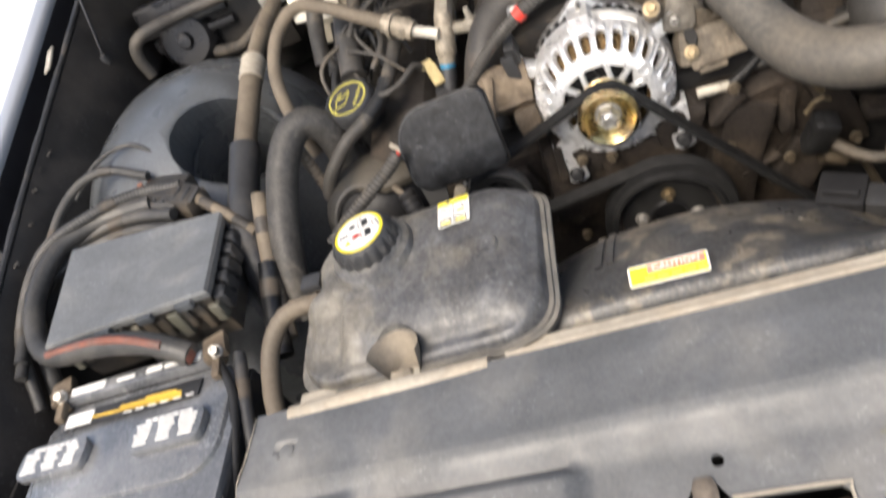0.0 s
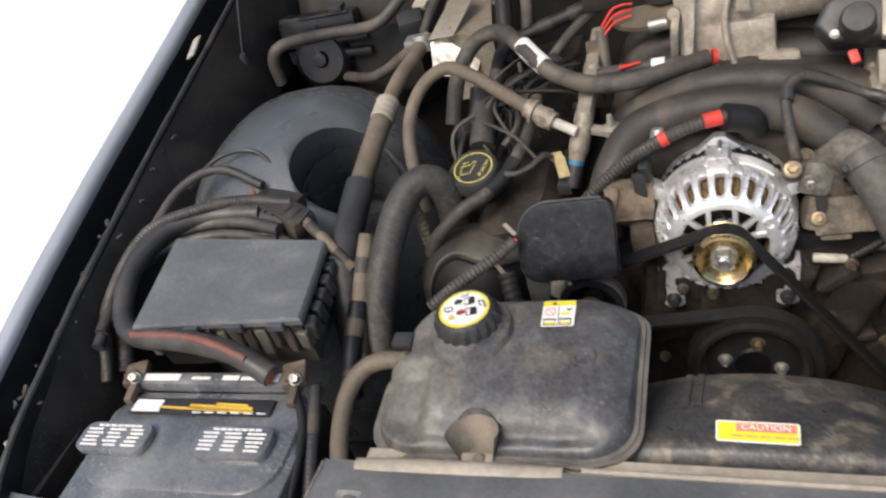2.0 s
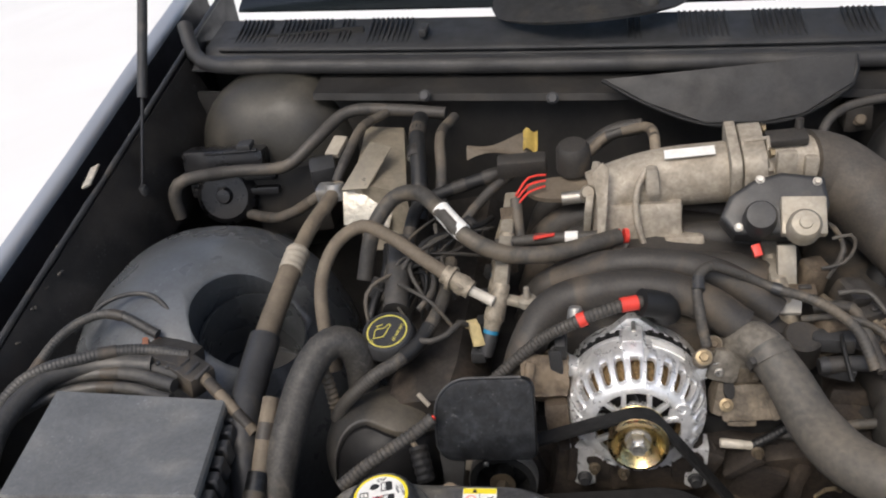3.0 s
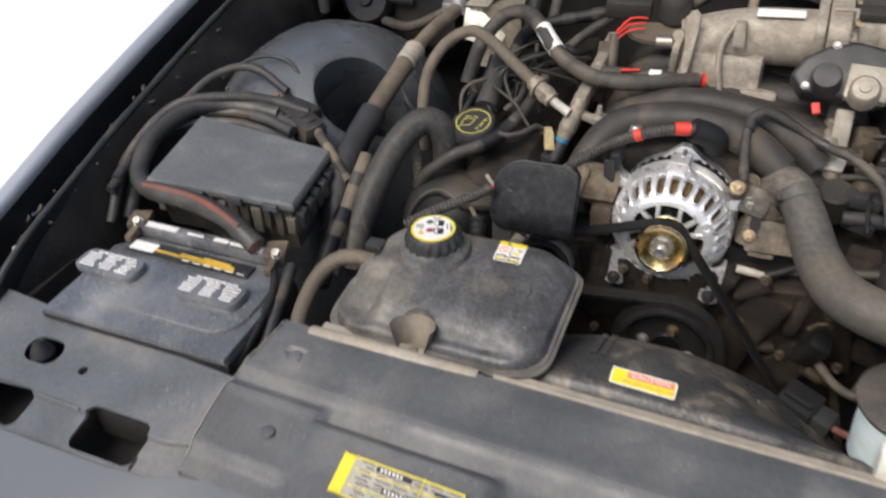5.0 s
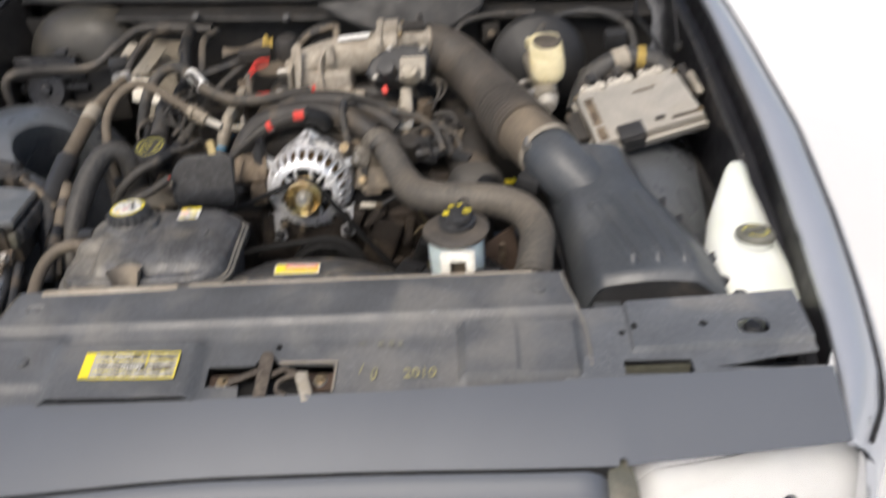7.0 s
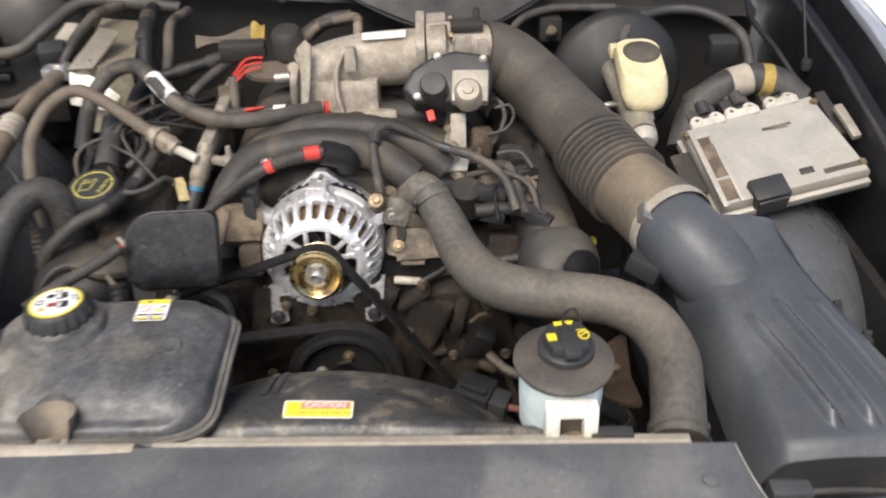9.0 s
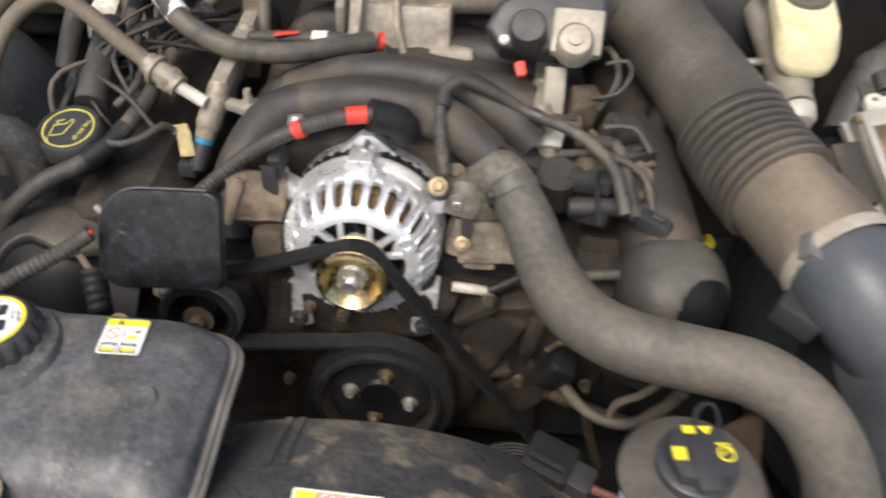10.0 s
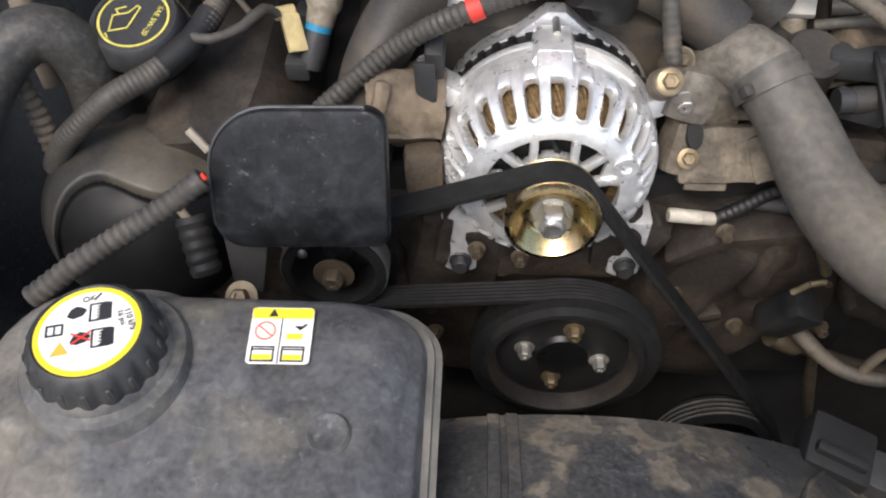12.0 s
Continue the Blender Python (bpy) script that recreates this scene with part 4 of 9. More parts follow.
part("striker_pawl", prism([(-0.009, -0.030), (0.003, -0.034), (0.010, -0.028), (0.010, 0.020), (-0.004, 0.024), (-0.010, 0.018)], 0.006, 0.002, frame_to((0.049, -0.027, 0.846), (0.1, -0.30, 0.95))), m_alu_dirty, la, "bare worn steel pawl")
part("pawl_spring", tube([(0.040, -0.004, 0.850), (0.020, -0.010, 0.850), (0.006, -0.020, 0.846), (0.008, -0.034, 0.842), (0.022, -0.042, 0.840)], 0.0042, 10), m_latch, la)
part("latch_well", box((0.0, -0.022, 0.800), (0.15, 0.07, 0.03), 0.003), m_dark, la)

# radiator and fan shroud
rd = thing("radiator", (0, 0.19, 0.45), "dusty radiator with a tan top tank edge", "radiator")
part("core", box((-0.01, 0.175, 0.64), (0.94, 0.05, 0.44), 0.004), m_dark, rd)
part("top_tank", loft([[(x, 0.186 + 0.012 * math.sin(a), 0.872 - 0.024 * x + 0.012 * math.cos(a)) for a in span(0, 2 * math.pi * 11 / 12, 11)] for x in span(-0.435, 0.43, 14)]), m_radiator, rd)
part("tank_edge", box((-0.005, 0.205, 0.876), (0.87, 0.020, 0.018), 0.003, rot=(0, 1.3, 0)), m_radiator, rd)
for i in range(14):
    x = -0.40 + i * 0.062
    part("tank_crimp", box((x, 0.194, 0.884 - 0.024 * x), (0.006, 0.018, 0.006), 0.001), m_radiator, rd)
part("drain_pipe", tube([(-0.440, 0.180, 0.902), (-0.35, 0.182, 0.902), (-0.20, 0.184, 0.896)], 0.012, 12, wob=0.05), m_radiator, rd)

part("edge_line", tube([(x, 0.1895, cover_z(x, 0.18) - 0.004) for x in span(-0.18, 0.42, 12)], 0.0045, 8), m_radiator, rd)

fs = thing("fan_shroud", (0, 0.3, 0.5), "black plastic fan shroud covered in dust and stains", "shroud")


def shroud(u, v):
    x = -0.30 + 0.62 * u
    xc = x + 0.015
    arc = 0.375 - math.sqrt(max(0, 0.375 ** 2 - xc * xc))
    y = 0.222 + 0.175 * v
    z = 0.884 - arc * smooth(0.0, 0.7, v) - 0.018 * x * (1 - v) - 0.008 - 0.057 * v * v
    if v < 0.12:
        z -= 0.030 * (1 - v / 0.12)
    return (x, y, z)


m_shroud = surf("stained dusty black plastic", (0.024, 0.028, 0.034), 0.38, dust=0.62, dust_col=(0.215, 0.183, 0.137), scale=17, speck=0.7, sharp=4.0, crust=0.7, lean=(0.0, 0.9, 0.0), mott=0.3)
part("shroud_top", sheet(shroud, span(0, 1, 50), span(0, 1, 20), 0.004), m_shroud, fs)
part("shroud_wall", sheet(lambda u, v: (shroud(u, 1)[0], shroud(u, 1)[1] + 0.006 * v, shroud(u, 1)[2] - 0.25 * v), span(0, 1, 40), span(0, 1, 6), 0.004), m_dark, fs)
for x in (-0.084, -0.070):
    u = (x + 0.30) / 0.62
    part("shroud_rib", loft([[V(*shroud(u, v)) + V(dx, 0, dz) for dx, dz in ((-0.0048, -0.002), (-0.0042, 0.0032), (0.0042, 0.0032), (0.0048, -0.002))] for v in span(0.52, 1, 10)]), m_shroud, fs)
part("shroud_crease", tube([V(*shroud(0.80, 0.98)), V(*shroud(0.735, 0.80)), V(*shroud(0.70, 0.64))], 0.0024, 8), m_shroud, fs)
part("shroud_fan_hub", lathe([(0, 0), (0.06, 0), (0.06, 0.05), (0.045, 0.06), (0, 0.06)], 28, frame_to((0.0, 0.36, 0.62), (0, 1, 0))), m_plastic, fs)
fan = thing("cooling_fan", (0.0, 0.33, 0.62), "black plastic cooling fan behind the radiator", "fan")
for i in range(7):
    a = 2 * math.pi * i / 7
    part("blade", sheet(lambda u, v: (0.0 + math.cos(a + 0.5 * v * (1 - u * 0.4)) * (0.05 + 0.17 * u), 0.30 + 0.03 * v, 0.62 + math.sin(a + 0.5 * v * (1 - u * 0.4)) * (0.05 + 0.17 * u)), span(0, 1, 6), span(0, 1, 4), 0.003), m_plastic, fan)
cl = V(-0.006, 0.265, 0.0)
cl.z = shroud((cl.x + 0.30) / 0.62, (cl.y - 0.222) / 0.175)[2] + 0.0045
cm = frame_to(cl, (0.02, -0.22, 0.97), (0.02, 1, 0))
ca = thing("caution_label", cl, "yellow and white warning sticker on the fan shroud", "label")
part("sticker", prism(rounded(0.084, 0.024, 0.003), 0.0008, 0, cm), m_label, ca)
part("yellow_field", box((0, 0, 0), (0.080, 0.0205, 0.0006), 0, m=cm @ pose(0, 0, 0.0011)), m_yellow, ca)
part("red_band", box((0, 0, 0), (0.060, 0.0095, 0.0006), 0, m=cm @ pose(0.0085, 0.0050, 0.0014)), m_pink, ca)
part("caution_word", words("CAUTION", 0.0088, cm @ pose(0.0085, 0.0050, 0.0019) @ Matrix.Diagonal((1.25, 1, 1, 1))), m_label, ca)
part("print_line", bars([(-0.020 + 0.014 * i, -0.0055, 0.011, 0.0013) for i in range(5)], cm @ pose(0, 0, 0.0016)), m_pink, ca)



# ---- engine front ----
FWD = Vector((0, -math.cos(radians(7)), math.sin(radians(7))))
UPE = Vector((0, math.sin(radians(7)), math.cos(radians(7))))


m_bright = surf("bright zinc steel", (0.62, 0.61, 0.58), 0.3, 0.9, scale=50, bump=0.05, mott=0.0)


def alternator():
    pm = frame_to((-0.040, 0.532, 0.880), FWD)
    am = pm @ pose(0, 0, 0.010) @ Matrix.Diagonal((1.13, 1.12, 1.16, 1))
    al = thing("alternator", (-0.04, 0.6, 0.79), "bright cast aluminium alternator with copper windings showing through its slots", "alternator")
    n = 26
    # cast front shell with rounded slots all round its shoulder
    prof = spline([(0.0600, 0, -0.0450), (0.0650, 0, -0.0475), (0.0705, 0, -0.0535), (0.0755, 0, -0.0620), (0.0795, 0, -0.0730), (0.0825, 0, -0.0870), (0.0842, 0, -0.100), (0.0845, 0, -0.114)], 0.0008)
    run = [0.0]
    for p, q in zip(prof, prof[1:]):
        run.append(run[-1] + (q - p).length)

    def at(s):
        """Place and outward direction at a share s of the profile."""
        k = min(len(prof) - 2, max(0, next((i for i in range(len(run) - 1) if run[i + 1] >= s * run[-1]), len(prof) - 2)))
        f = (s * run[-1] - run[k]) / (run[k + 1] - run[k])
        d = (prof[k + 1] - prof[k]).normalized()
        return prof[k].lerp(prof[k + 1], f), V(-d.z, 0, d.x)

    half, s_lo, s_hi, wide = math.pi / n, 0.09, 0.50, 0.56

    def in_slot(px, ps):
        """Inside the stadium-shaped slot; px -1..1 across a sector, ps along the profile."""
        length = run[-1]
        x = abs(px) * half * 0.079
        y = ps * length
        r = wide * half * 0.079
        lo, hi = s_lo * length + r, s_hi * length - r
        return math.hypot(x, max(0, lo - y, y - hi)) < r

    mid = (s_lo + s_hi) / 2
    border = [(-1 + 2 * i / 6, 0.0) for i in range(6)] + [(1, i / 12) for i in range(12)] + [(1 - 2 * i / 6, 1.0) for i in range(6)] + [(-1, 1 - i / 12) for i in range(12)]
    hole = []
    for px, ps in border:
        lo, hi = 0.0, 1.0
        for _ in range(18):
            k = (lo + hi) / 2
            lo, hi = (k, hi) if in_slot(px * k, mid + (ps - mid) * k) else (lo, k)
        hole.append(lo)
    shell = bmesh.new()
    for i in range(n):
        a0 = math.pi / 2 + 2 * math.pi * i / n
        rings = []
        for share, lift, grow in ((1.0, 0.0, 1.0), (0.55, 0.0, 1.0), (0.36, 0.0002, 1.0), (0.24, 0.0018, 1.0), (0.08, 0.0022, 1.0), (0.0, 0.0006, 1.0), (0.0, -0.007, 1.10)):
            row = []
            for (px, ps), h in zip(border, hole):
                k = (h + (1 - h) * share) * (1.0 if share else grow)
                q, nn = at(mid + (ps - mid) * k)
                q = q + nn * lift
                ang = a0 + px * k * half
                row.append(shell.verts.new(am @ V(q.x * math.cos(ang), q.x * math.sin(ang), q.z)))
            rings.append(row)
        m_ = len(border)
        for a, b in zip(rings, rings[1:]):
            for j in range(m_):
                shell.faces.new((a[j], a[(j + 1) % m_], b[(j + 1) % m_], b[j]))
    bmesh.ops.remove_doubles(shell, verts=shell.verts, dist=0.0002)
    part("front_housing", shell, m_alu, al, angle=50)
    part("front_ring", lathe([(0.0505, -0.0435), (0.0575, -0.0432), (0.0605, -0.0452), (0.058, -0.054), (0.0505, -0.052)], 64, am, closed=True), m_alu, al)
    part("housing_edge", lathe([(0.0845, -0.109), (0.0858, -0.111), (0.0858, -0.115), (0.080, -0.116)], 64, am), m_alu, al)
    part("hub", lathe([(0.012, -0.040), (0.027, -0.042), (0.030, -0.048), (0.028, -0.060), (0.012, -0.060)], 40, am, closed=True), m_alu, al)
    for x in (-0.0148, 0.0148):
        part("spoke", box((0, 0, 0), (0.0062, 0.032, 0.010), 0.002, m=am @ pose(x, 0.037, -0.048)), m_alu, al)
    for deg in (42, 138, 14, 166, -25, 205, -60, 240, -100):
        a = radians(deg)
        c = V(math.cos(a), math.sin(a), 0) * 0.040 + V(0, 0, -0.049)
        part("spoke", box((0, 0, 0), (0.034, 0.0065, 0.008), 0.0022, m=am @ pose(c.x, c.y, c.z, 0, 0, deg)), m_alu, al)
    part("winding", lathe([(0.048, -0.064), (0.056, -0.060), (0.064, -0.067), (0.0695, -0.080), (0.071, -0.098), (0.050, -0.098)], 64, am, closed=True), m_copper, al, "copper coloured coil winding")
    part("web", prism([(0.034, 0.006), (0.056, 0.004), (0.056, 0.024), (0.046, 0.034), (0.038, 0.024)], 0.006, 0.002, am @ pose(0, 0, -0.0535)), m_alu, al)
    part("web", prism([(-0.034, 0.0), (-0.036, 0.014), (-0.055, 0.016), (-0.056, -0.01)], 0.006, 0.002, am @ pose(0, 0, -0.0535)), m_alu, al)
    coil = []
    for i in range(66):
        a = 2 * math.pi * i / 66
        rot = am @ pose(0, 0, 0, 0, 0, math.degrees(a))
        coil.append(tube([rot @ V(0.056, -0.003, -0.060), rot @ V(0.0655, 0.0, -0.068), rot @ V(0.0708, 0.004, -0.081), rot @ V(0.0725, 0.006, -0.096)], 0.0017, 6, 0.008))
    part("coil_wire", joined(*coil), m_copper, al)["kind"] = "stuff"
    part("rotor", lathe([(0, -0.064), (0.044, -0.064), (0.048, -0.070), (0.048, -0.10), (0, -0.10)], 40, am), m_dark, al)
    fan_b = [box((0, 0, 0), (0.022, 0.004, 0.010), 0.001, m=am @ pose(0, 0, 0, 0, 0, 30 * i) @ pose(0.036, 0, -0.060, 0, 0, 25)) for i in range(12)]
    part("rotor_fan", joined(*fan_b), m_dark, al)
    part("stator", lathe([(0.070, -0.112), (0.0830, -0.114), (0.0830, -0.131), (0.070, -0.131)], 64, am, closed=True), m_plain_black, al, "black stator band")
    teeth = [box((0, 0, 0), (0.005, 0.0065, 0.012), 0.001, m=am @ pose(0, 0, 0, 0, 0, 9 * i + 4) @ pose(0.0836, 0, -0.1225)) for i in range(40)]
    for bm in teeth:
        part("stator_clip", bm, m_rubber, al)
    part("rear_housing", lathe([(0.076, -0.128), (0.0845, -0.130), (0.0850, -0.145), (0.080, -0.166), (0.060, -0.180), (0, -0.182)], 64, am), m_alu, al)
    # top boss with its tie bolt, and label on the shoulder
    part("top_boss", joined(prism([(-0.020, 0), (0.020, 0), (0.012, 0.019), (-0.012, 0.019)], 0.034, 0.003, am @ pose(-0.002, 0.073, -0.126)),
                            box((0, 0, 0), (0.026, 0.012, 0.026), 0.004, m=am @ pose(-0.002, 0.082, -0.088, 24))), m_alu, al)
    part("tie_bolt", tube([am @ V(0, 0.092, -0.112), am @ V(0, 0.094, -0.150)], 0.0032, 10), m_steel, al)
    part("rear_boss", prism([(-0.048, -0.004), (0.048, -0.004), (0.026, 0.010), (0.007, 0.027), (-0.007, 0.027), (-0.026, 0.010)], 0.016, 0.003, am @ pose(0, 0.072, -0.147)), m_alu, al)
    tag_m = am @ pose(0, 0, 0, 0, 0, -32)
    part("maker_label", loft([[tag_m @ V(0.0852 * math.sin(a), 0.0852 * math.cos(a), z) for z in (-0.111, -0.096)] + [tag_m @ V(0.0838 * math.sin(a), 0.0838 * math.cos(a), z) for z in (-0.096, -0.111)] for a in span(-0.30, 0.22, 8)]), m_label, al, "white printed paper label")
    # mounting ears
    for x, y, z, r, mt, w in ((-0.0945, 0.054, -0.108, 0.012, m_alu, 0.03), (0.098, 0.046, -0.110, 0.011, m_alu, 0.03)):
        part("ear", joined(lathe([(0.005, 0), (r, 0), (r, w), (0.005, w)], 24, am @ pose(x, y, z - w / 2), closed=True), box((0, 0, 0), (0.026, 0.018, w * 0.8), 0.004, m=am @ pose(x * 0.88, y * 0.90, z, 0, 0, math.degrees(math.atan2(y, x))))), mt, al)
        part("ear_bolt", hexbolt(am @ V(x, y, z + w / 2), am.to_3x3() @ V(0, 0, 1), 0.007, 0.006), m_steel, al)
    part("ear_strap", joined(box((0, 0, 0), (0.016, 0.060, 0.006), 0.0025, m=am @ pose(-0.094, 0.052, -0.088, 0, 0, 2)), box((0, 0, 0), (0.014, 0.03, 0.03), 0.004, m=am @ pose(-0.088, 0.082, -0.102, 20))), m_plastic, al, "black steel strap")
    for x in (-0.066, 0.068):
        part("foot", joined(prism([(-0.016, 0.045), (0.016, 0.045), (0.013, -0.012), (0.006, -0.016), (-0.006, -0.016), (-0.013, -0.012)], 0.030, 0.003, am @ pose(x, -0.085, -0.085))), m_alu, al)
        part("foot_bolt", hexbolt(am @ V(x, -0.086, -0.054), am.to_3x3() @ V(0, 0, 1), 0.0085, 0.011, round_head=True), m_plastic, al, "black capped mounting bolt")
    part("lower_web", prism([(-0.066, 0.0), (-0.050, 0.018), (-0.02, 0.010), (0.02, 0.010), (0.050, 0.018), (0.066, 0.0), (0.058, -0.014), (0.02, 0.0), (-0.02, 0.0), (-0.058, -0.014)], 0.012, 0.003, am @ pose(0, -0.066, -0.072)), m_alu, al)
    part("lug", lathe([(0.004, 0), (0.009, 0), (0.009, 0.010), (0.004, 0.010)], 20, am @ pose(0.052, 0.026, -0.052), closed=True), m_alu, al)
    # pulley
    pu = part("pulley", lathe([(0.010, -0.018), (0.0205, -0.018), (0.0250, -0.016), (0.0320, -0.004), (0.0350, -0.001), (0.0385, -0.002), (0.0400, -0.006), (0.0395, -0.009), (0.0345, -0.013), (0.0335, -0.035), (0.0385, -0.039), (0.037, -0.042), (0.010, -0.042)], 48, pm, closed=True), m_gold, al, "yellow zinc plated pulley")
    part("washer", lathe([(0.004, -0.018), (0.0175, -0.018), (0.0175, -0.014), (0.004, -0.014)], 28, pm, closed=True), m_steel, pu)
    part("nut", lathe([(0.0065, -0.014), (0.0155, -0.014), (0.0150, -0.001), (0.0122, 0.003), (0.0065, 0.003)], 6, pm, closed=True), m_bright, pu)
    part("shaft_end", lathe([(0, 0.007), (0.003, 0.007), (0.0035, 0.003), (0.0038, 0.007), (0.0075, 0.0075), (0.0085, 0.002), (0.0085, -0.004), (0, -0.004)], 20, pm), m_bright, pu)
    return pm


AM = alternator()
# plane of the belt
BELT = AM @ Matrix.Translation((0, 0, -0.024))


def on_belt(x, z):
    """Local place in the belt's plane of world x, z."""
    s = (z - BELT.translation.z) / UPE.z
    return Vector((x - BELT.translation.x, s))


def belt_strip(name, pts, label, out=1):
    """A flat belt along points of its plane, ribs inside."""
    w, t = 0.0125, 0.0022
    c = [Vector((p[0], p[1], 0)) for p in pts]
    loops = []
    for i, q in enumerate(c):
        d = (c[min(i + 1, len(c) - 1)] - c[max(0, i - 1)]).normalized()
        nn = Vector((-d.y, d.x, 0))
        prof = [(-t, -w), (t, -w), (t, w), (-t, w)]
        loops.append((q, nn))
    bt = thing(name, BELT @ c[len(c) // 2], label, "belt", "drive belts")
    part("backing", loft([[BELT @ (q + nn * a + V(0, 0, b)) for a, b in prof] for q, nn in loops]), m_belt, bt, angle=25)
    for k in range(6):
        z = w - (k + 0.5) * 2 * w / 6
        tri_ = [(-t * out * 0.9, z + 0.0014), ((-t - 0.0018) * out, z), (-t * out * 0.9, z - 0.0014)]
        part("rib", loft([[BELT @ (q + nn * a + V(0, 0, b)) for a, b in tri_] for q, nn in loops]), m_belt, bt, angle=25)
    return bt


def arc(c, r, a0, a1, n=20):
    return [(c.x + r * math.cos(radians(a)), c.y + r * math.sin(radians(a))) for a in span(a0, a1, n)]


alt_c, wp_c = Vector((0, 0)), on_belt(-0.013, 0.687)
id_c, te_c = on_belt(0.165, 0.545), on_belt(-0.226, 0.801)
b1 = [tuple(on_belt(-0.25, 0.842))] + arc(alt_c, 0.0365, 112, 36, 22) + [tuple(on_belt(0.232, 0.560))]
belt_strip("serpentine_belt", b1, "black ribbed rubber drive belt over the alternator pulley")
b2 = [tuple(on_belt(-0.25, 0.752))] + arc(wp_c, 0.091, 106, -30, 30) + [tuple(on_belt(0.02, 0.60))]
belt_strip("serpentine_belt", b2, "black ribbed rubber drive belt round the water pump pulley", -1)


def pulley(name, c, r, mat, label, bolts=0, depth=0.026, dish=0.02, wall=m_belt, lip=0.001):
    m = BELT @ pose(c.x, c.y, 0)
    p = thing(name, m.translation - V(0, 0, r), label, "pulley", "belt pulleys")
    part("rim", lathe([(r * 0.80, depth / 2 + lip), (r * 0.86, depth / 2 + lip), (r * 0.90, depth / 2), (r, depth / 2 - 0.001), (r * 0.985, depth / 2 - 0.004), (r * 0.985, -depth / 2), (r * 0.80, -depth / 2)], 56, m, closed=True), m_belt, p)
    part("dish_wall", lathe([(r * 0.81, depth / 2 + lip), (r * 0.79, depth / 2 + lip - 0.003), (r * 0.755, -dish * 0.5), (r * 0.72, -dish)], 56, m), wall, p)
    part("dish", lathe([(r * 0.72, -dish), (r * 0.32, -dish), (r * 0.28, -dish + 0.006), (0, -dish + 0.006), (0, -dish - 0.004), (r * 0.8, -dish - 0.004)], 56, m), mat, p)
    if bolts:
        part("hub_plate", lathe([(0, 0.006), (r * 0.27, 0.006), (r * 0.30, 0.001), (r * 0.66, 0.001), (r * 0.66, -0.002)], 48, m @ pose(0, 0, -dish)), m_rubber, p)
    for i in range(bolts):
        a = radians(78 + 90 * i)
        q = m @ V(r * 0.42 * math.cos(a), r * 0.42 * math.sin(a), -dish)
        part("pulley_bolt", hexbolt(q, FWD, 0.0066, 0.011, 0.004), m_steel if i % 2 else m_bolt, p)
    return p


m_wall = surf("dusty black pulley wall", (0.014, 0.013, 0.012), 0.55, dust=0.62, dust_col=(0.075, 0.060, 0.046), scale=16, sharp=1.4)
pulley("water_pump_pulley", wp_c, 0.0905, m_gloss_black, "black steel water pump pulley with four plated bolts", 4, dish=-0.002, wall=m_wall, lip=0.007)
idp = pulley("idler_pulley", id_c, 0.062, m_black, "black ribbed idler pulley low beside the shroud")
ip = BELT @ pose(id_c.x, id_c.y, 0)
for i in range(4):
    part("groove_rib", ring(0.0605, 0.0635, 0.0012, ip @ pose(0, 0, -0.008 + 0.0055 * i)), m_steel, idp)
tp = pulley("tensioner_pulley", te_c, 0.047, m_black, "black ribbed tensioner pulley under the belt guard")
mt = BELT @ pose(te_c.x, te_c.y, 0)
for i in range(5):
    part("groove_rib", ring(0.046, 0.0485, 0.0016, mt @ pose(0, 0, -0.010 + 0.0045 * i)), m_steel, tp)
part("tensioner_bolt", hexbolt(mt @ V(0, 0, 0.012), FWD, 0.0092, 0.012, 0.014), m_dull_bolt, tp)
part("arm", box((0, 0, 0), (0.030, 0.080, 0.02), 0.008, m=mt @ pose(-0.04, -0.02, -0.05, 0, 0, 60)), m_alu_dirty, tp)

# belt guard: a black shield with rounded upper corners and side walls
bgm = frame_to((-0.231, 0.499, 0.938), (0.03, -0.86, 0.50))
bg = thing("belt_guard", (-0.222, 0.50, 0.88), "black satin curved guard plate with scuffs beside the alternator", "guard")
outl = [(x, y + 0.016) for x, y in rounded(0.130, 0.108, (0.016, 0.046, 0.022, 0.012), 10)]
dense = []
for p, q in zip(outl, outl[1:] + outl[:1]):
    k = max(1, int(math.dist(p, q) / 0.006))
    dense += [(p[0] + (q[0] - p[0]) * i / k, p[1] + (q[1] - p[1]) * i / k) for i in range(k)]


def guard_at(x, y, z):
    """The plate rolls under towards its lower edge."""
    t = min(1.0, max(0.0, (0.004 - y) / 0.078))
    return bgm @ V(x, y, z - 0.052 * (1 - math.sqrt(max(0, 1 - t * t * 0.96))) - 0.05 * x * x)


guard_loops = []
for z, k in ((-0.012, 1.0), (-0.003, 1.0), (0.0002, 0.990), (0.0016, 0.972), (0.0018, 0.94), (0.0018, 0.8), (0.0018, 0.62), (0.0018, 0.45), (0.0018, 0.28), (0.0018, 0.12)):
    guard_loops.append([guard_at(x * k, y * k, z) for x, y in dense])
part("shield", loft(guard_loops), m_black, bg, angle=40)
part("rim_edge", tube([guard_at(x, y, -0.004) for x, y in dense if y > -0.02 and x < 0.05], 0.0020, 6, 0.006), m_plastic, bg)
# lower edge in black rubber, painting the shade under the guard
part("shade_lip", loft([[guard_at(x, -0.036 - d, -0.003 - e) for x in span(-0.052, 0.054, 12)] + [guard_at(x, -0.036 - d, -0.007 - e) for x in span(0.054, -0.052, 12)] for d, e in ((0.0, 0.0), (0.004, 0.010), (0.005, 0.026))]), m_rubber, bg, "lower lip of the guard, blackened for shade")
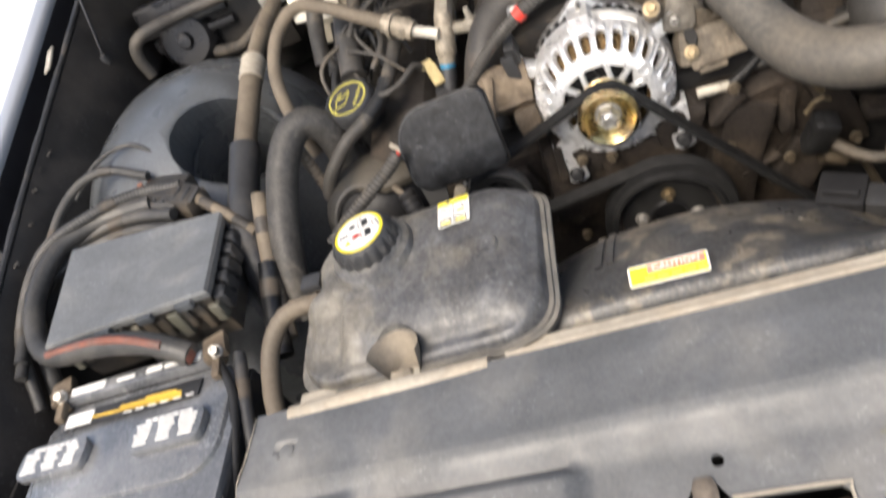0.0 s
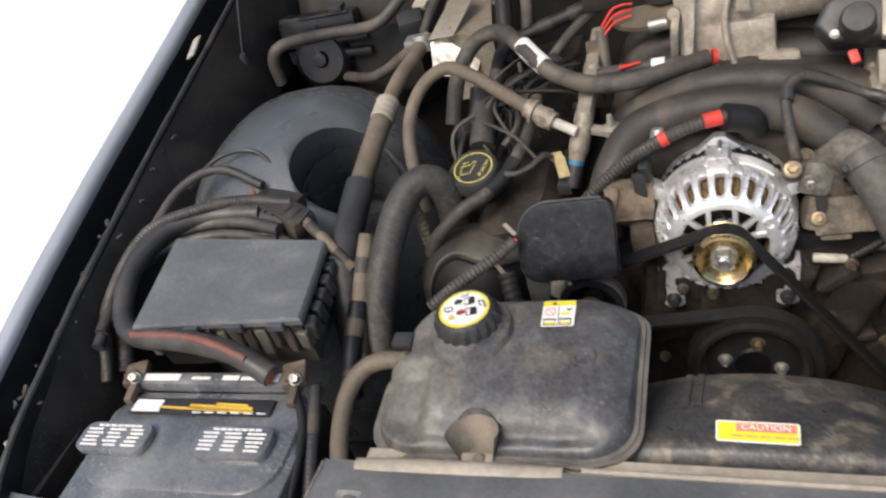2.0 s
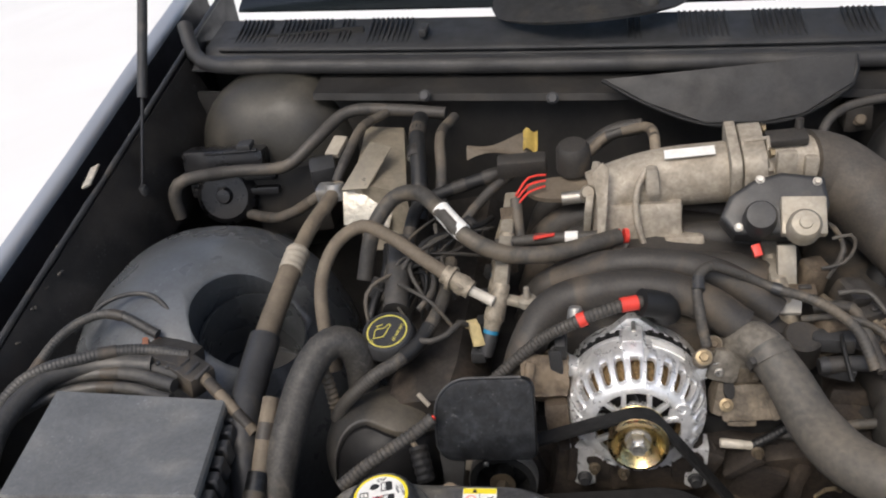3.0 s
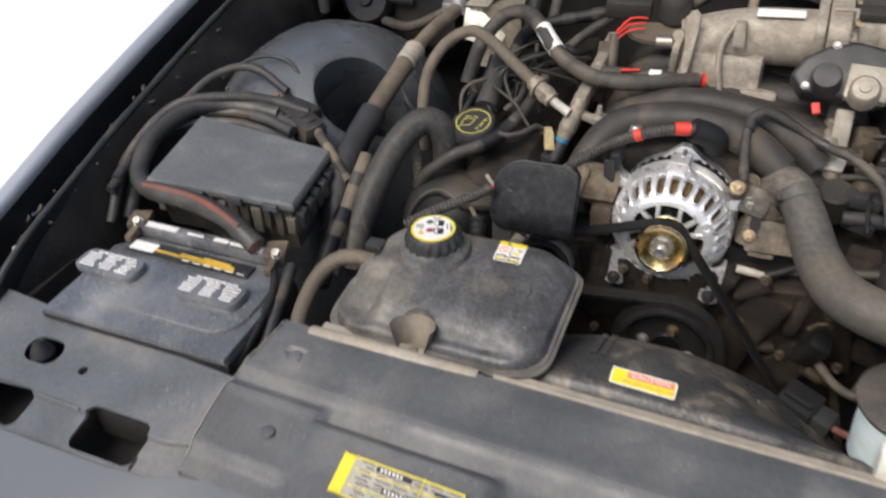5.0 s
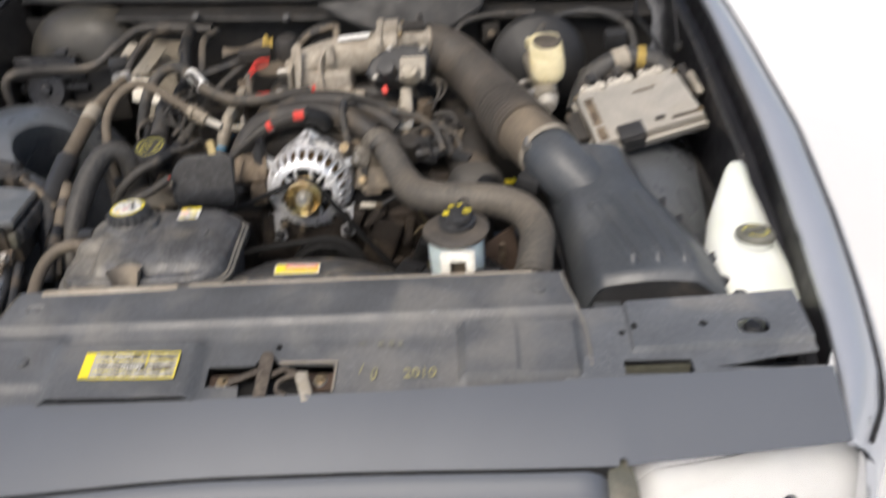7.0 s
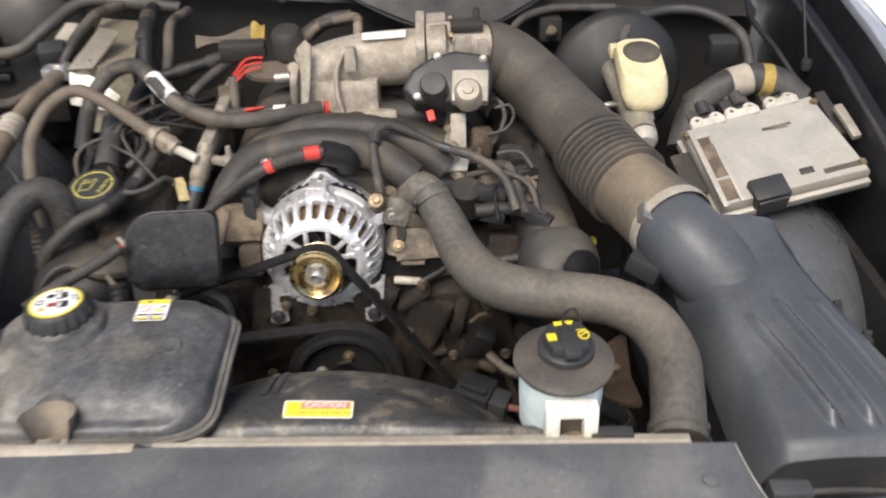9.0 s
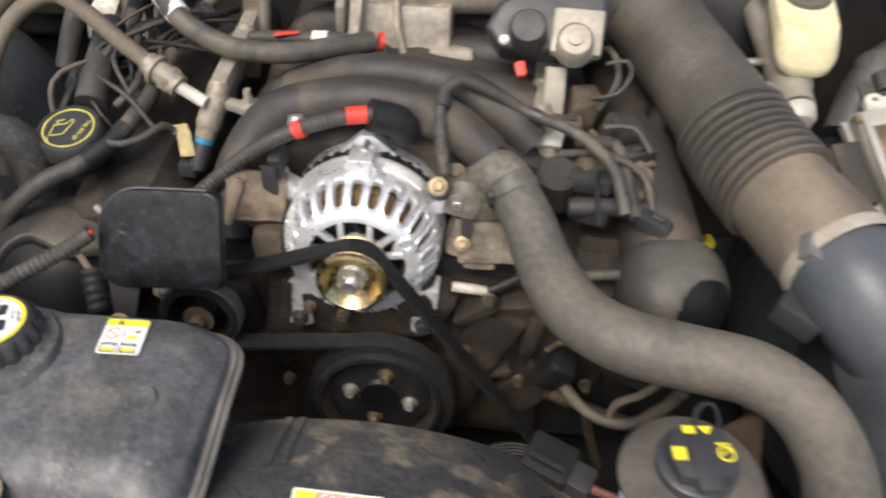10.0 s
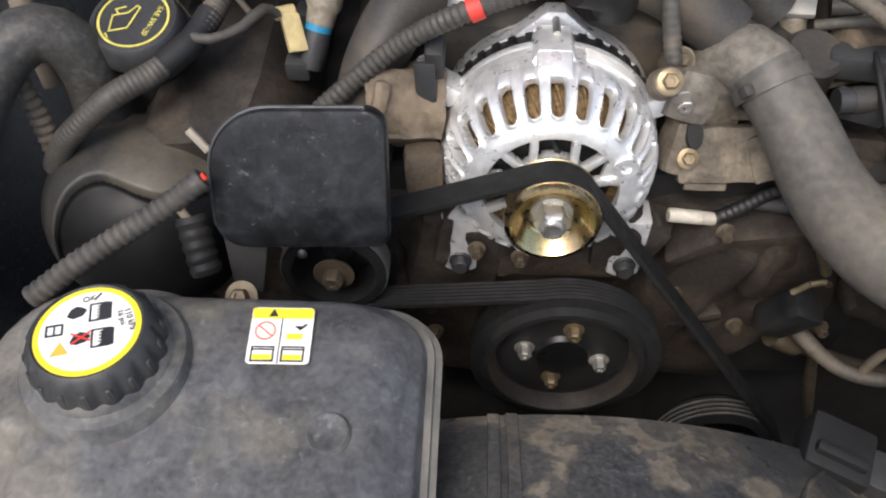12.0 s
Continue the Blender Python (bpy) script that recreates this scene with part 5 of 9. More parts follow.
part("tab", prism([(-0.016, 0.035), (0.020, 0.035), (0.012, -0.014), (-0.010, -0.014)], 0.005, 0.002, frame_to((-0.280, 0.484, 0.868), (0.03, -0.86, 0.50))), m_rubber, bg)
part("guard_bolt", hexbolt((-0.284, 0.468, 0.859), (0, -0.6, 0.8), 0.0072, 0.010, 0.008), m_dull_bolt, bg)
part("dimple", lathe([(0, 0.0015), (0.003, 0.001), (0.004, 0)], 14, Matrix.Translation(guard_at(-0.003, -0.044, 0.002) - bgm.translation) @ bgm), m_black, bg)

# engine block front
eb = thing("engine_block", (0.02, 0.8, 0.40), "oily brown engine block and timing cover", "engine")
part("timing_cover", lumpy((-0.02, 0.635, 0.66), (0.42, 0.05, 0.30), 0.008, cuts=12, freq=16), m_grime, eb)
for c, s, rot in (((-0.12, 0.602, 0.75), (0.09, 0.04, 0.14), (0, 10, 8)), ((0.095, 0.600, 0.70), (0.07, 0.05, 0.20), (0, 22, 0)), ((0.150, 0.615, 0.775), (0.10, 0.05, 0.07), (10, -12, 0)), ((0.215, 0.632, 0.72), (0.09, 0.06, 0.16), (0, -8, 0)),
                  ((0.265, 0.640, 0.80), (0.11, 0.07, 0.06), (14, 12, 0)), ((0.045, 0.600, 0.80), (0.05, 0.04, 0.05), (0, 30, 0)), ((-0.055, 0.605, 0.775), (0.06, 0.05, 0.06), (0, 0, 10)), ((0.03, 0.602, 0.62), (0.12, 0.05, 0.10), (0, 8, 0)), ((-0.215, 0.622, 0.73), (0.09, 0.06, 0.12), (0, -10, 0)), ((0.175, 0.600, 0.655), (0.06, 0.04, 0.09), (0, 35, 0))):
    part("casting", lumpy(c, s, 0.006, rot, 6), m_grime, eb)
part("block", box((0.02, 0.88, 0.66), (0.62, 0.50, 0.36), 0.03), m_dark, eb)
part("head_front", lumpy((0.285, 0.67, 0.75), (0.15, 0.06, 0.20), 0.008, (-12, 8, 0), 8), m_grime, eb)
part("head_front", lumpy((-0.30, 0.65, 0.73), (0.18, 0.06, 0.18), 0.008, (-12, -8, 0), 8), m_grime, eb)
for i, (x, z, w) in enumerate(((0.10, 0.80, 0.05), (0.17, 0.76, 0.06), (0.25, 0.78, 0.05), (0.30, 0.70, 0.07), (0.12, 0.68, 0.05), (0.05, 0.80, 0.04), (-0.13, 0.80, 0.05), (-0.16, 0.70, 0.05))):
    part("rib", lumpy((x, 0.590 + 0.006 * (i % 3), z), (0.014 + 0.004 * (i % 2), 0.04, w * 1.2), 0.004, (0, 50 - 37 * i, 10 * (i % 3)), 3), m_grime, eb)
for x, z in ((0.115, 0.835), (0.20, 0.83), (0.28, 0.80), (0.16, 0.69), (0.315, 0.73), (-0.10, 0.80), (-0.14, 0.66), (0.245, 0.69), (0.09, 0.74), (-0.06, 0.79)):
    part("cover_bolt", hexbolt((x, 0.570, z), (0, -1, 0.25), 0.006, 0.010, 0.002), m_dull_bolt, eb)
part("alternator_bracket", joined(box((-0.04, 0.60, 0.765), (0.16, 0.035, 0.05), 0.010), box((-0.095, 0.595, 0.79), (0.035, 0.04, 0.05), 0.008), box((0.022, 0.595, 0.79), (0.035, 0.04, 0.05), 0.008)), m_grime, eb)
part("bracket_plate", lumpy((-0.165, 0.636, 0.912), (0.070, 0.04, 0.066), 0.009, (-36, 6, 8), 7, freq=26), m_tan_metal, eb, "tan dusty metal bracket")
part("bracket_rib", lumpy((-0.190, 0.618, 0.918), (0.014, 0.03, 0.055), 0.004, (-36, 20, 8), 4), m_tan_metal, eb)
part("bracket_lug", lumpy((-0.148, 0.600, 0.868), (0.034, 0.034, 0.05), 0.004, (-20, 0, 6), 4), m_tan_metal, eb)

# thermostat housing and radiator hose
th = thing("thermostat_housing", (0.11, 0.66, 0.84), "dull cast aluminium thermostat housing", "housing")
part("neck", lumpy((0.100, 0.672, 0.895), (0.062, 0.060, 0.085), 0.004, (-12, 0, 0), 8, 0.022), m_housing, th)
part("shoulder", lumpy((0.076, 0.660, 0.915), (0.044, 0.050, 0.050), 0.004, (-24, 18, 0), 6, 0.014), m_elbow, th)
part("flange", joined(lumpy((0.112, 0.634, 0.868), (0.080, 0.036, 0.052), 0.004, (-34, -6, 0), 9, 0.008), lumpy((0.076, 0.636, 0.872), (0.030, 0.034, 0.050), 0.004, (-30, 14, 0), 6, 0.010), lumpy((0.150, 0.626, 0.874), (0.034, 0.034, 0.046), 0.004, (-34, -24, 0), 6, 0.010)), m_housing, th)
part("step_lip", lumpy((0.108, 0.652, 0.897), (0.072, 0.016, 0.010), 0.002, (-34, 4, 0), 5, 0.003), m_housing, th)
part("foot_lip", joined(lumpy((0.100, 0.614, 0.846), (0.038, 0.012, 0.010), 0.002, (-34, 0, 0), 4, 0.003), lumpy((0.082, 0.618, 0.858), (0.010, 0.012, 0.022), 0.002, (-34, 24, 0), 4, 0.003)), m_housing, th)
part("cored_hole", lathe([(0, 0.001), (0.009, 0.001), (0.010, -0.004)], 20, frame_to((0.084, 0.629, 0.893), (0.1, -0.75, 0.66)) @ Matrix.Diagonal((0.8, 1.5, 1, 1))), m_dark, th)
part("housing_bolt", hexbolt((0.079, 0.614, 0.878), (0, -0.75, 0.66), 0.0058, 0.006, 0.004), m_bolt, th)
part("outlet", tube([(0.098, 0.680, 0.900), (0.104, 0.676, 0.932), (0.118, 0.660, 0.950), (0.136, 0.636, 0.947)], 0.030, 24, shape=lambda s: 1.0 - 0.06 * s), m_elbow, th)
part("dome", lathe([(0, 0.031), (0.016, 0.0285), (0.027, 0.017), (0.031, 0), (0.030, -0.02)], 32, pose(0.108, 0.672, 0.935, 12, 8)), m_elbow, th)
for p, r in (((0.066, 0.664, 0.944), 0.0062), ((0.049, 0.622, 0.956), 0.0068)):
    part("bolt_boss", lathe([(0, 0.0), (0.0115, 0.0), (0.0125, -0.004), (0.0135, -0.03), (0, -0.03)], 20, frame_to(p, (0, -0.70, 0.71))), m_housing, th)
    part("housing_bolt", hexbolt(p, (0, -0.70, 0.71), r, 0.006, 0.004), m_dull_bolt if r < 0.0065 else m_bolt, th)
uh = thing("radiator_hose", (0.43, 0.24, 0.85), "thick dusty rubber radiator hose bent in an S", "hose")
hose_pts = [(0.128, 0.645, 0.952), (0.152, 0.606, 0.930), (0.176, 0.553, 0.904), (0.208, 0.497, 0.898), (0.255, 0.457, 0.904), (0.320, 0.440, 0.905), (0.378, 0.430, 0.900), (0.420, 0.400, 0.892), (0.440, 0.345, 0.880), (0.434, 0.285, 0.868), (0.424, 0.225, 0.850)]
part("hose_body", tube(hose_pts, 0.0335, 24, 0.01, shape=lambda s: 0.84 + 0.16 * smooth(0.0, 0.30, s)), m_rad_hose, uh)
for p, d in ((hose_pts[0], V(0.4, -0.75, -0.5)), (hose_pts[-1], V(0.1, 1, 0.2))):
    bnd, scr = clamp_ring(Vector(p) + d.normalized() * 0.014, d, 0.0342 if p is hose_pts[-1] else 0.0300)
    k = part("clamp", bnd, m_rad_hose, uh)
    part("clamp_ear", box((0, 0, 0), (0.010, 0.012, 0.010), 0.003, m=frame_to(Vector(p) + d.normalized() * 0.014, d) @ pose(-0.031, 0.010, 0)), m_plastic_dusty, k)

# coolant crossover and manifold runners, black plastic
im = thing("intake_manifold", (0.0, 0.9, 0.84), "black plastic intake manifold with curved runners", "manifold")
part("plenum", loft([[V(x, y, z) for x, z in ((-0.17, 0.86), (-0.18, 0.93), (-0.12, 0.975 - 0.03 * abs(t)), (0.0, 0.985 - 0.03 * abs(t)), (0.14, 0.97 - 0.03 * abs(t)), (0.19, 0.92), (0.18, 0.86))] for t, y in ((1, 0.70), (0, 0.76), (0, 0.90), (0, 1.05), (1, 1.12))]), m_plastic_dusty, im)
part("front_runner", tube([(-0.205, 0.625, 0.86), (-0.195, 0.665, 0.925), (-0.155, 0.705, 0.978), (-0.085, 0.715, 1.000), (-0.01, 0.715, 1.002), (0.055, 0.705, 0.985), (0.105, 0.685, 0.955)], 0.027, 18), m_plastic_dusty, im)
part("rear_runner", tube([(-0.15, 0.79, 0.965), (-0.06, 0.775, 1.002), (0.03, 0.765, 1.005), (0.10, 0.75, 0.985), (0.155, 0.73, 0.945)], 0.024, 18), m_plastic_dusty, im)
for i in range(4):
    y = 0.80 + i * 0.085
    part("runner", tube([(-0.20, y, 0.88), (-0.17, y, 0.945), (-0.09, y + 0.01, 0.975), (0.0, y + 0.02, 0.965)], 0.026, 14), m_plastic_dusty, im)
    part("runner", tube([(0.22, y, 0.86), (0.19, y, 0.925), (0.11, y + 0.01, 0.965), (0.02, y + 0.02, 0.960)], 0.026, 14), m_plastic_dusty, im)
part("bolt_boss", lathe([(0, 0.02), (0.008, 0.02), (0.010, 0.016), (0.013, 0)], 18, pose(-0.118, 0.668, 0.985, -20)), m_steel, im)

# left bank: valve cover lobe, oil filler
vl = thing("valve_cover", (-0.40, 0.75, 0.80), "dusty black plastic valve cover with a swelling front lobe", "cover", "valve covers")


m_insert = surf("matt black moulded plastic", (0.013, 0.013, 0.014), 0.55, dust=0.22, dust_col=(0.07, 0.063, 0.052), scale=9, spec=0.3)
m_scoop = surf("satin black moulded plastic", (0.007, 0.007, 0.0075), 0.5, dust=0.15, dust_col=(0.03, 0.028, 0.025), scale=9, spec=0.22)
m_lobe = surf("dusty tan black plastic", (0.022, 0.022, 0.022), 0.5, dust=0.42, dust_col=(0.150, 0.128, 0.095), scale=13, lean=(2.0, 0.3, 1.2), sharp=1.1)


def scooped_lobe(c, r, edge, depth):
    """A rounded cover lobe with a smooth scoop sunk into its face; gives the shell and the scoop's black floor."""
    w = V(0.38, -0.60, 0.70).normalized()
    e1 = V(0.845, 0.535, 0).normalized()
    e2 = w.cross(e1)
    rim_ = spline([(a, b, 0) for a, b in edge], 0.002)
    table = [(p.x, p.y) for p in rim_]
    shell, floor = bmesh.new(), bmesh.new()
    bmesh.ops.create_uvsphere(shell, u_segments=200, v_segments=150, radius=1)
    inside = []
    for v in shell.verts:
        d = V(*[r[i] * math.copysign(abs(v.co[i]) ** 0.86, v.co[i]) for i in range(3)])
        gap = lerp_pts(table, d.dot(e1))[0] - d.dot(e2)
        facing = smooth(-0.02, 0.02, d.dot(w))
        k = smooth(0.0, 0.016, gap) * facing
        inside.append(k)
        v.co = V(*c) + d - w * depth * k
    shell.verts.index_update()
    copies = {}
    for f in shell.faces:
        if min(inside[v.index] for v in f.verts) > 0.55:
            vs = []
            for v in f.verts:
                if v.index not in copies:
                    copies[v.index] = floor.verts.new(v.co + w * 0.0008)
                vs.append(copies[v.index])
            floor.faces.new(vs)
    return shell, floor


shell_, floor_ = scooped_lobe((-0.405, 0.596, 0.806), (0.090, 0.084, 0.090), [(-0.100, -0.060), (-0.086, 0.000), (-0.074, 0.030), (-0.052, 0.049), (-0.027, 0.050), (-0.004, 0.028), (0.012, 0.016), (0.032, 0.012), (0.1, 0.004)], 0.014)
part("front_lobe", shell_, m_lobe, vl, angle=60)
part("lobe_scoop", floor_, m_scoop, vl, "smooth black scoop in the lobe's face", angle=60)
part("lobe_nub", tube([(-0.338, 0.538, 0.872), (-0.332, 0.522, 0.855), (-0.325, 0.506, 0.836)], 0.014, 18, rib=0.14, pitch=0.010), m_insert, vl)
part("nub_pin", tube([(-0.352, 0.545, 0.885), (-0.340, 0.536, 0.870)], 0.004, 8), m_hose_tan, vl)
part("cover_pin", tube([(-0.338, 0.585, 0.925), (-0.322, 0.575, 0.912)], 0.0036, 8), m_radiator, vl, "small pale pin")
m_cover = surf("grimy black cover plastic", (0.016, 0.0145, 0.013), 0.55, dust=0.5, dust_col=(0.075, 0.056, 0.040), scale=16, bump=0.3, mott=0.35, sharp=1.2)
part("cover_body", loft([[V(xc + a * k, y, z0 + b) for a, b in ((-0.075, -0.06), (-0.08, 0.0), (-0.05, 0.045), (0.04, 0.055), (0.075, 0.01), (0.075, -0.06))] for y, xc, k, z0 in ((0.60, -0.345, 0.95, 0.845), (0.66, -0.335, 1.0, 0.862), (0.90, -0.335, 1.0, 0.868), (1.15, -0.335, 1.0, 0.868))]), m_cover, vl)
oc = thing("oil_filler_cap", (-0.394, 0.676, 0.93), "black oil filler cap with a worn yellow oil can symbol", "cap")
om = frame_to((-0.394, 0.676, 0.950), (0.0, -0.22, 0.97))
part("cap_body", lathe([(0.026, -0.012), (0.036, -0.010), (0.0415, -0.002), (0.0415, 0.004), (0.0395, 0.008), (0.0385, 0.0165), (0.036, 0.0195), (0.0325, 0.020), (0.0320, 0.0185), (0, 0.0185)], 48, om), m_plastic, oc)
part("yellow_ring", ring(0.0285, 0.0305, 0.0008, om @ pose(0, 0, 0.0186), sx=1.0), m_oil_yellow, oc)
can_ = om @ pose(-0.008, -0.001, 0.0188, 0, 0, 14)


def stroke(pts, w, m):
    """A line of thin bars through points of a plane."""
    return joined(*[box((0, 0, 0), (math.dist(p, q) + w * 0.8, w, 0.0006), 0, m=m @ pose((p[0] + q[0]) / 2, (p[1] + q[1]) / 2, 0.0003, 0, 0, math.degrees(math.atan2(q[1] - p[1], q[0] - p[0])))) for p, q in zip(pts, pts[1:])])


part("oil_can", joined(stroke([(-0.013, -0.010), (-0.009, 0.006), (0.004, 0.006), (0.012, 0.012), (0.014, 0.009), (0.006, -0.004), (0.002, -0.010), (-0.013, -0.010)], 0.0014, can_), stroke([(-0.004, 0.006), (-0.006, 0.012), (0.002, 0.013)], 0.0016, can_), stroke([(-0.016, -0.012), (-0.0145, -0.016)], 0.0016, can_)), m_oil_yellow, oc)
part("grade_word", words("SAE 5W-20", 0.0068, om @ pose(0.0165, -0.002, 0.0190, 0, 0, -108)), m_oil_yellow, oc)
part("neck", lathe([(0.027, 0), (0.029, 0.068), (0.027, 0.070)], 32, om @ pose(0, 0, -0.078)), m_insert, oc)
part("neck_hose", tube([(-0.395, 0.735, 0.96), (-0.40, 0.80, 0.985), (-0.415, 0.88, 0.99)], 0.020, 16, r_end=0.018), m_plastic, oc)

# right bank
m_lobe_r = surf("dusty grey moulded plastic", (0.040, 0.039, 0.037), 0.6, dust=0.55, dust_col=(0.125, 0.112, 0.092), scale=11)
vr = thing("valve_cover", (0.31, 0.75, 0.78), "dusty black plastic valve cover with a rounded front", "cover", "valve covers")
part("cover_body", tube([(0.325, 0.600, 0.835), (0.318, 0.66, 0.86), (0.302, 0.80, 0.872), (0.292, 1.05, 0.872)], 0.053, 22, shape=lambda s: 0.92 + 0.1 * s), m_plastic_dusty, vr)


def dented_lobe(c, r, dents):
    """A rounded lobe with round dents; gives the shell and the dents' black floors."""
    shell, floors = bmesh.new(), []
    bmesh.ops.create_uvsphere(shell, u_segments=120, v_segments=90, radius=1)
    depth_of = [dict() for _ in dents]
    for v in shell.verts:
        d = V(*[r[i] * math.copysign(abs(v.co[i]) ** 0.84, v.co[i]) for i in range(3)])
        p = V(*c) + d
        for j, (at_, rad, deep) in enumerate(dents):
            n_ = Vector(at_).normalized()
            side_ = d - n_ * d.dot(n_)
            k = (1 - smooth(rad * 0.72, rad, side_.length)) * (d.dot(n_) > 0)
            depth_of[j][v.index] = k
            p = p - n_ * deep * k
        v.co = p
    for j, (at_, rad, deep) in enumerate(dents):
        q, made = bmesh.new(), {}
        for f in shell.faces:
            if min(depth_of[j][v.index] for v in f.verts) > 0.4:
                for v in f.verts:
                    if v.index not in made:
                        made[v.index] = q.verts.new(v.co + Vector(at_).normalized() * 0.0008)
                q.faces.new([made[v.index] for v in f.verts])
        floors.append(q)
    return shell, floors


shell_, floors_ = dented_lobe((0.326, 0.592, 0.848), (0.063, 0.066, 0.056), (((0.032, -0.052, 0.016), 0.044, 0.004),))
part("front_lobe", shell_, m_lobe_r, vr, angle=60)
for q_ in floors_:
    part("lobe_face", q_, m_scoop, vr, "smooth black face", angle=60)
ds = thing("dipstick", (0.32, 0.85, 0.61), "yellow loop handle of a dipstick", "dipstick")
part("loop", tube([(0.380, 0.788, 0.765), (0.375, 0.768, 0.777), (0.392, 0.752, 0.780), (0.412, 0.757, 0.777), (0.414, 0.783, 0.767)], 0.0062, 10), m_yellow, ds)
part("rod", tube([(0.396, 0.788, 0.764), (0.375, 0.82, 0.68), (0.310, 0.86, 0.60)], 0.004, 8), m_steel, ds)


# ---- left side of the bay ----
m_niche = surf("tan dust on black plastic", (0.15, 0.13, 0.105), 0.65, dust=0.6, dust_col=(0.33, 0.28, 0.21), scale=22, sharp=1.2)
m_seam = surf("pale dust along a plastic seam", (0.105, 0.100, 0.090), 0.55, dust=0.5, dust_col=(0.23, 0.21, 0.175), scale=30)


def tank():
    """Coolant tank: two blown halves on a seam flange, with a mounting recess in front."""
    t = thing("coolant_tank", (-0.285, 0.31, 0.79), "dusty mottled black plastic coolant tank standing on the radiator", "tank")

    def outline(k, y_shrink=0.0):
        x0, x1, y0, y1 = -0.440 + k, -0.130 - k, 0.206 + k, 0.431 - k - y_shrink
        r = 0.055
        pts = []
        for cx, cy, a0 in ((x1 - r * 0.8, y1 - r * 0.8, 0), (x0 + r * 1.2, y1 - r * 1.2, 90), (x0 + r, y0 + r, 180), (x1 - r, y0 + r, 270)):
            rr = {0: r * 0.8, 90: r * 1.2}.get(a0, r)
            pts += [(cx + rr * math.cos(radians(a0 + a)), cy + rr * math.sin(radians(a0 + a))) for a in span(0, 90, 8)]
        # resample evenly, so that the recess can bend the skin
        out = []
        m = len(pts)
        for i in range(m):
            p, q = Vector(pts[i]), Vector(pts[(i + 1) % m])
            n = max(1, int((q - p).length / 0.010))
            out += [tuple(p.lerp(q, j / n)) for j in range(n)]
        return out

    # the wall steps in beside the spout
    base = [(x + smooth(-0.385, -0.43, x) * (0.018 * math.exp(-((y - 0.336) / 0.014) ** 2) + 0.014 * smooth(0.33, 0.36, y)), y) for x, y in outline(0)]
    cx, cy = -0.285, 0.3185

    def skin(levels):
        loops = []
        for z, k in levels:
            lp = []
            for x, y in base:
                px, py = cx + (x - cx) * (1 - k / 0.15), cy + (y - cy) * (1 - k / 0.12)
                zz = z + 0.013 * smooth(0.21, 0.40, py) - 0.006 * smooth(0.40, 0.43, py) - 0.010 * smooth(-0.24, -0.13, px) * (z > 0.91)
                front = 1 - smooth(0.17, 0.25, py)
                high = min(1.0, max(0.0, (z - 0.886) / 0.03))
                # lower corner lobe, sloping front with shallow creases
                zz -= 0.020 * high * smooth(-0.368, -0.402, px) * (1 - smooth(0.285, 0.330, py))
                zz -= 0.012 * high * (1 - smooth(0.205, 0.285, py))
                zz -= 0.0030 * high * (1 - smooth(0.22, 0.30, py)) * (math.exp(-((px + 0.235) / 0.005) ** 2) + math.exp(-((px + 0.185) / 0.005) ** 2) + math.exp(-((px + 0.372) / 0.006) ** 2))
                zz += 0.012 * front * (z < 0.90)
                lp.append((px, py + 0.003 * front * math.cos((px + 0.27) * 2 * math.pi / 0.055), zz))
            loops.append(lp)
        return loops
    def crown(px, py, k):
        """Height of the upper shell: rolled edges, a stepped front face, a lower corner lobe."""
        edge = lerp_pts([(0.0, 0.884), (0.002, 0.896), (0.006, 0.911), (0.012, 0.920), (0.020, 0.927), (0.034, 0.931), (0.06, 0.932)], k)[0] + 0.012 * smooth(0.21, 0.40, py) - 0.006 * smooth(0.40, 0.43, py)
        s_ = py - 0.206 + 0.0015 * math.cos((px + 0.27) * 2 * math.pi / 0.055)
        face = lerp_pts([(-0.01, 0.893), (0.0, 0.896), (0.004, 0.9035), (0.008, 0.9072), (0.020, 0.9082), (0.0235, 0.9125), (0.033, 0.9215), (0.046, 0.9285), (0.058, 0.9330), (0.075, 0.9370), (0.10, 0.95), (0.3, 1.0)], s_)[0]
        z = min(edge, face)
        lobe = smooth(-0.366, -0.382, px) * (1 - smooth(0.296, 0.316, py))
        z -= 0.018 * lobe * smooth(0.905, 0.925, z)
        z += 0.0035 * math.exp(-((px + 0.362) / 0.0055) ** 2) * (1 - smooth(0.285, 0.325, py)) * smooth(0.900, 0.912, z)
        front = (1 - smooth(0.25, 0.31, py)) * smooth(0.905, 0.915, z)
        z += 0.0032 * front * (math.exp(-((px + 0.246) / 0.0065) ** 2) + math.exp(-((px + 0.188) / 0.0065) ** 2))
        z -= 0.010 * smooth(-0.20, -0.13, px) * smooth(0.91, 0.93, z)
        return z
    levels = []
    for k in (0.0, 0.002, 0.004, 0.006, 0.009, 0.012, 0.016, 0.020, 0.024, 0.028, 0.032, 0.036, 0.041, 0.046, 0.052, 0.058, 0.064, 0.071, 0.079, 0.088, 0.098, 0.108, 0.114):
        lp = []
        for x, y in base:
            px, py = cx + (x - cx) * (1 - k / 0.155), cy + (y - cy) * (1 - k / 0.1195)
            lp.append((px, py, crown(px, py, k)))
        levels.append(lp)
    us = part("upper_shell", loft(levels), m_tank, t, angle=60)
    low = part("lower_shell", loft(skin([(0.880, 0.004), (0.868, 0.006), (0.80, 0.014), (0.785, 0.03)])), m_tank, t, angle=60)
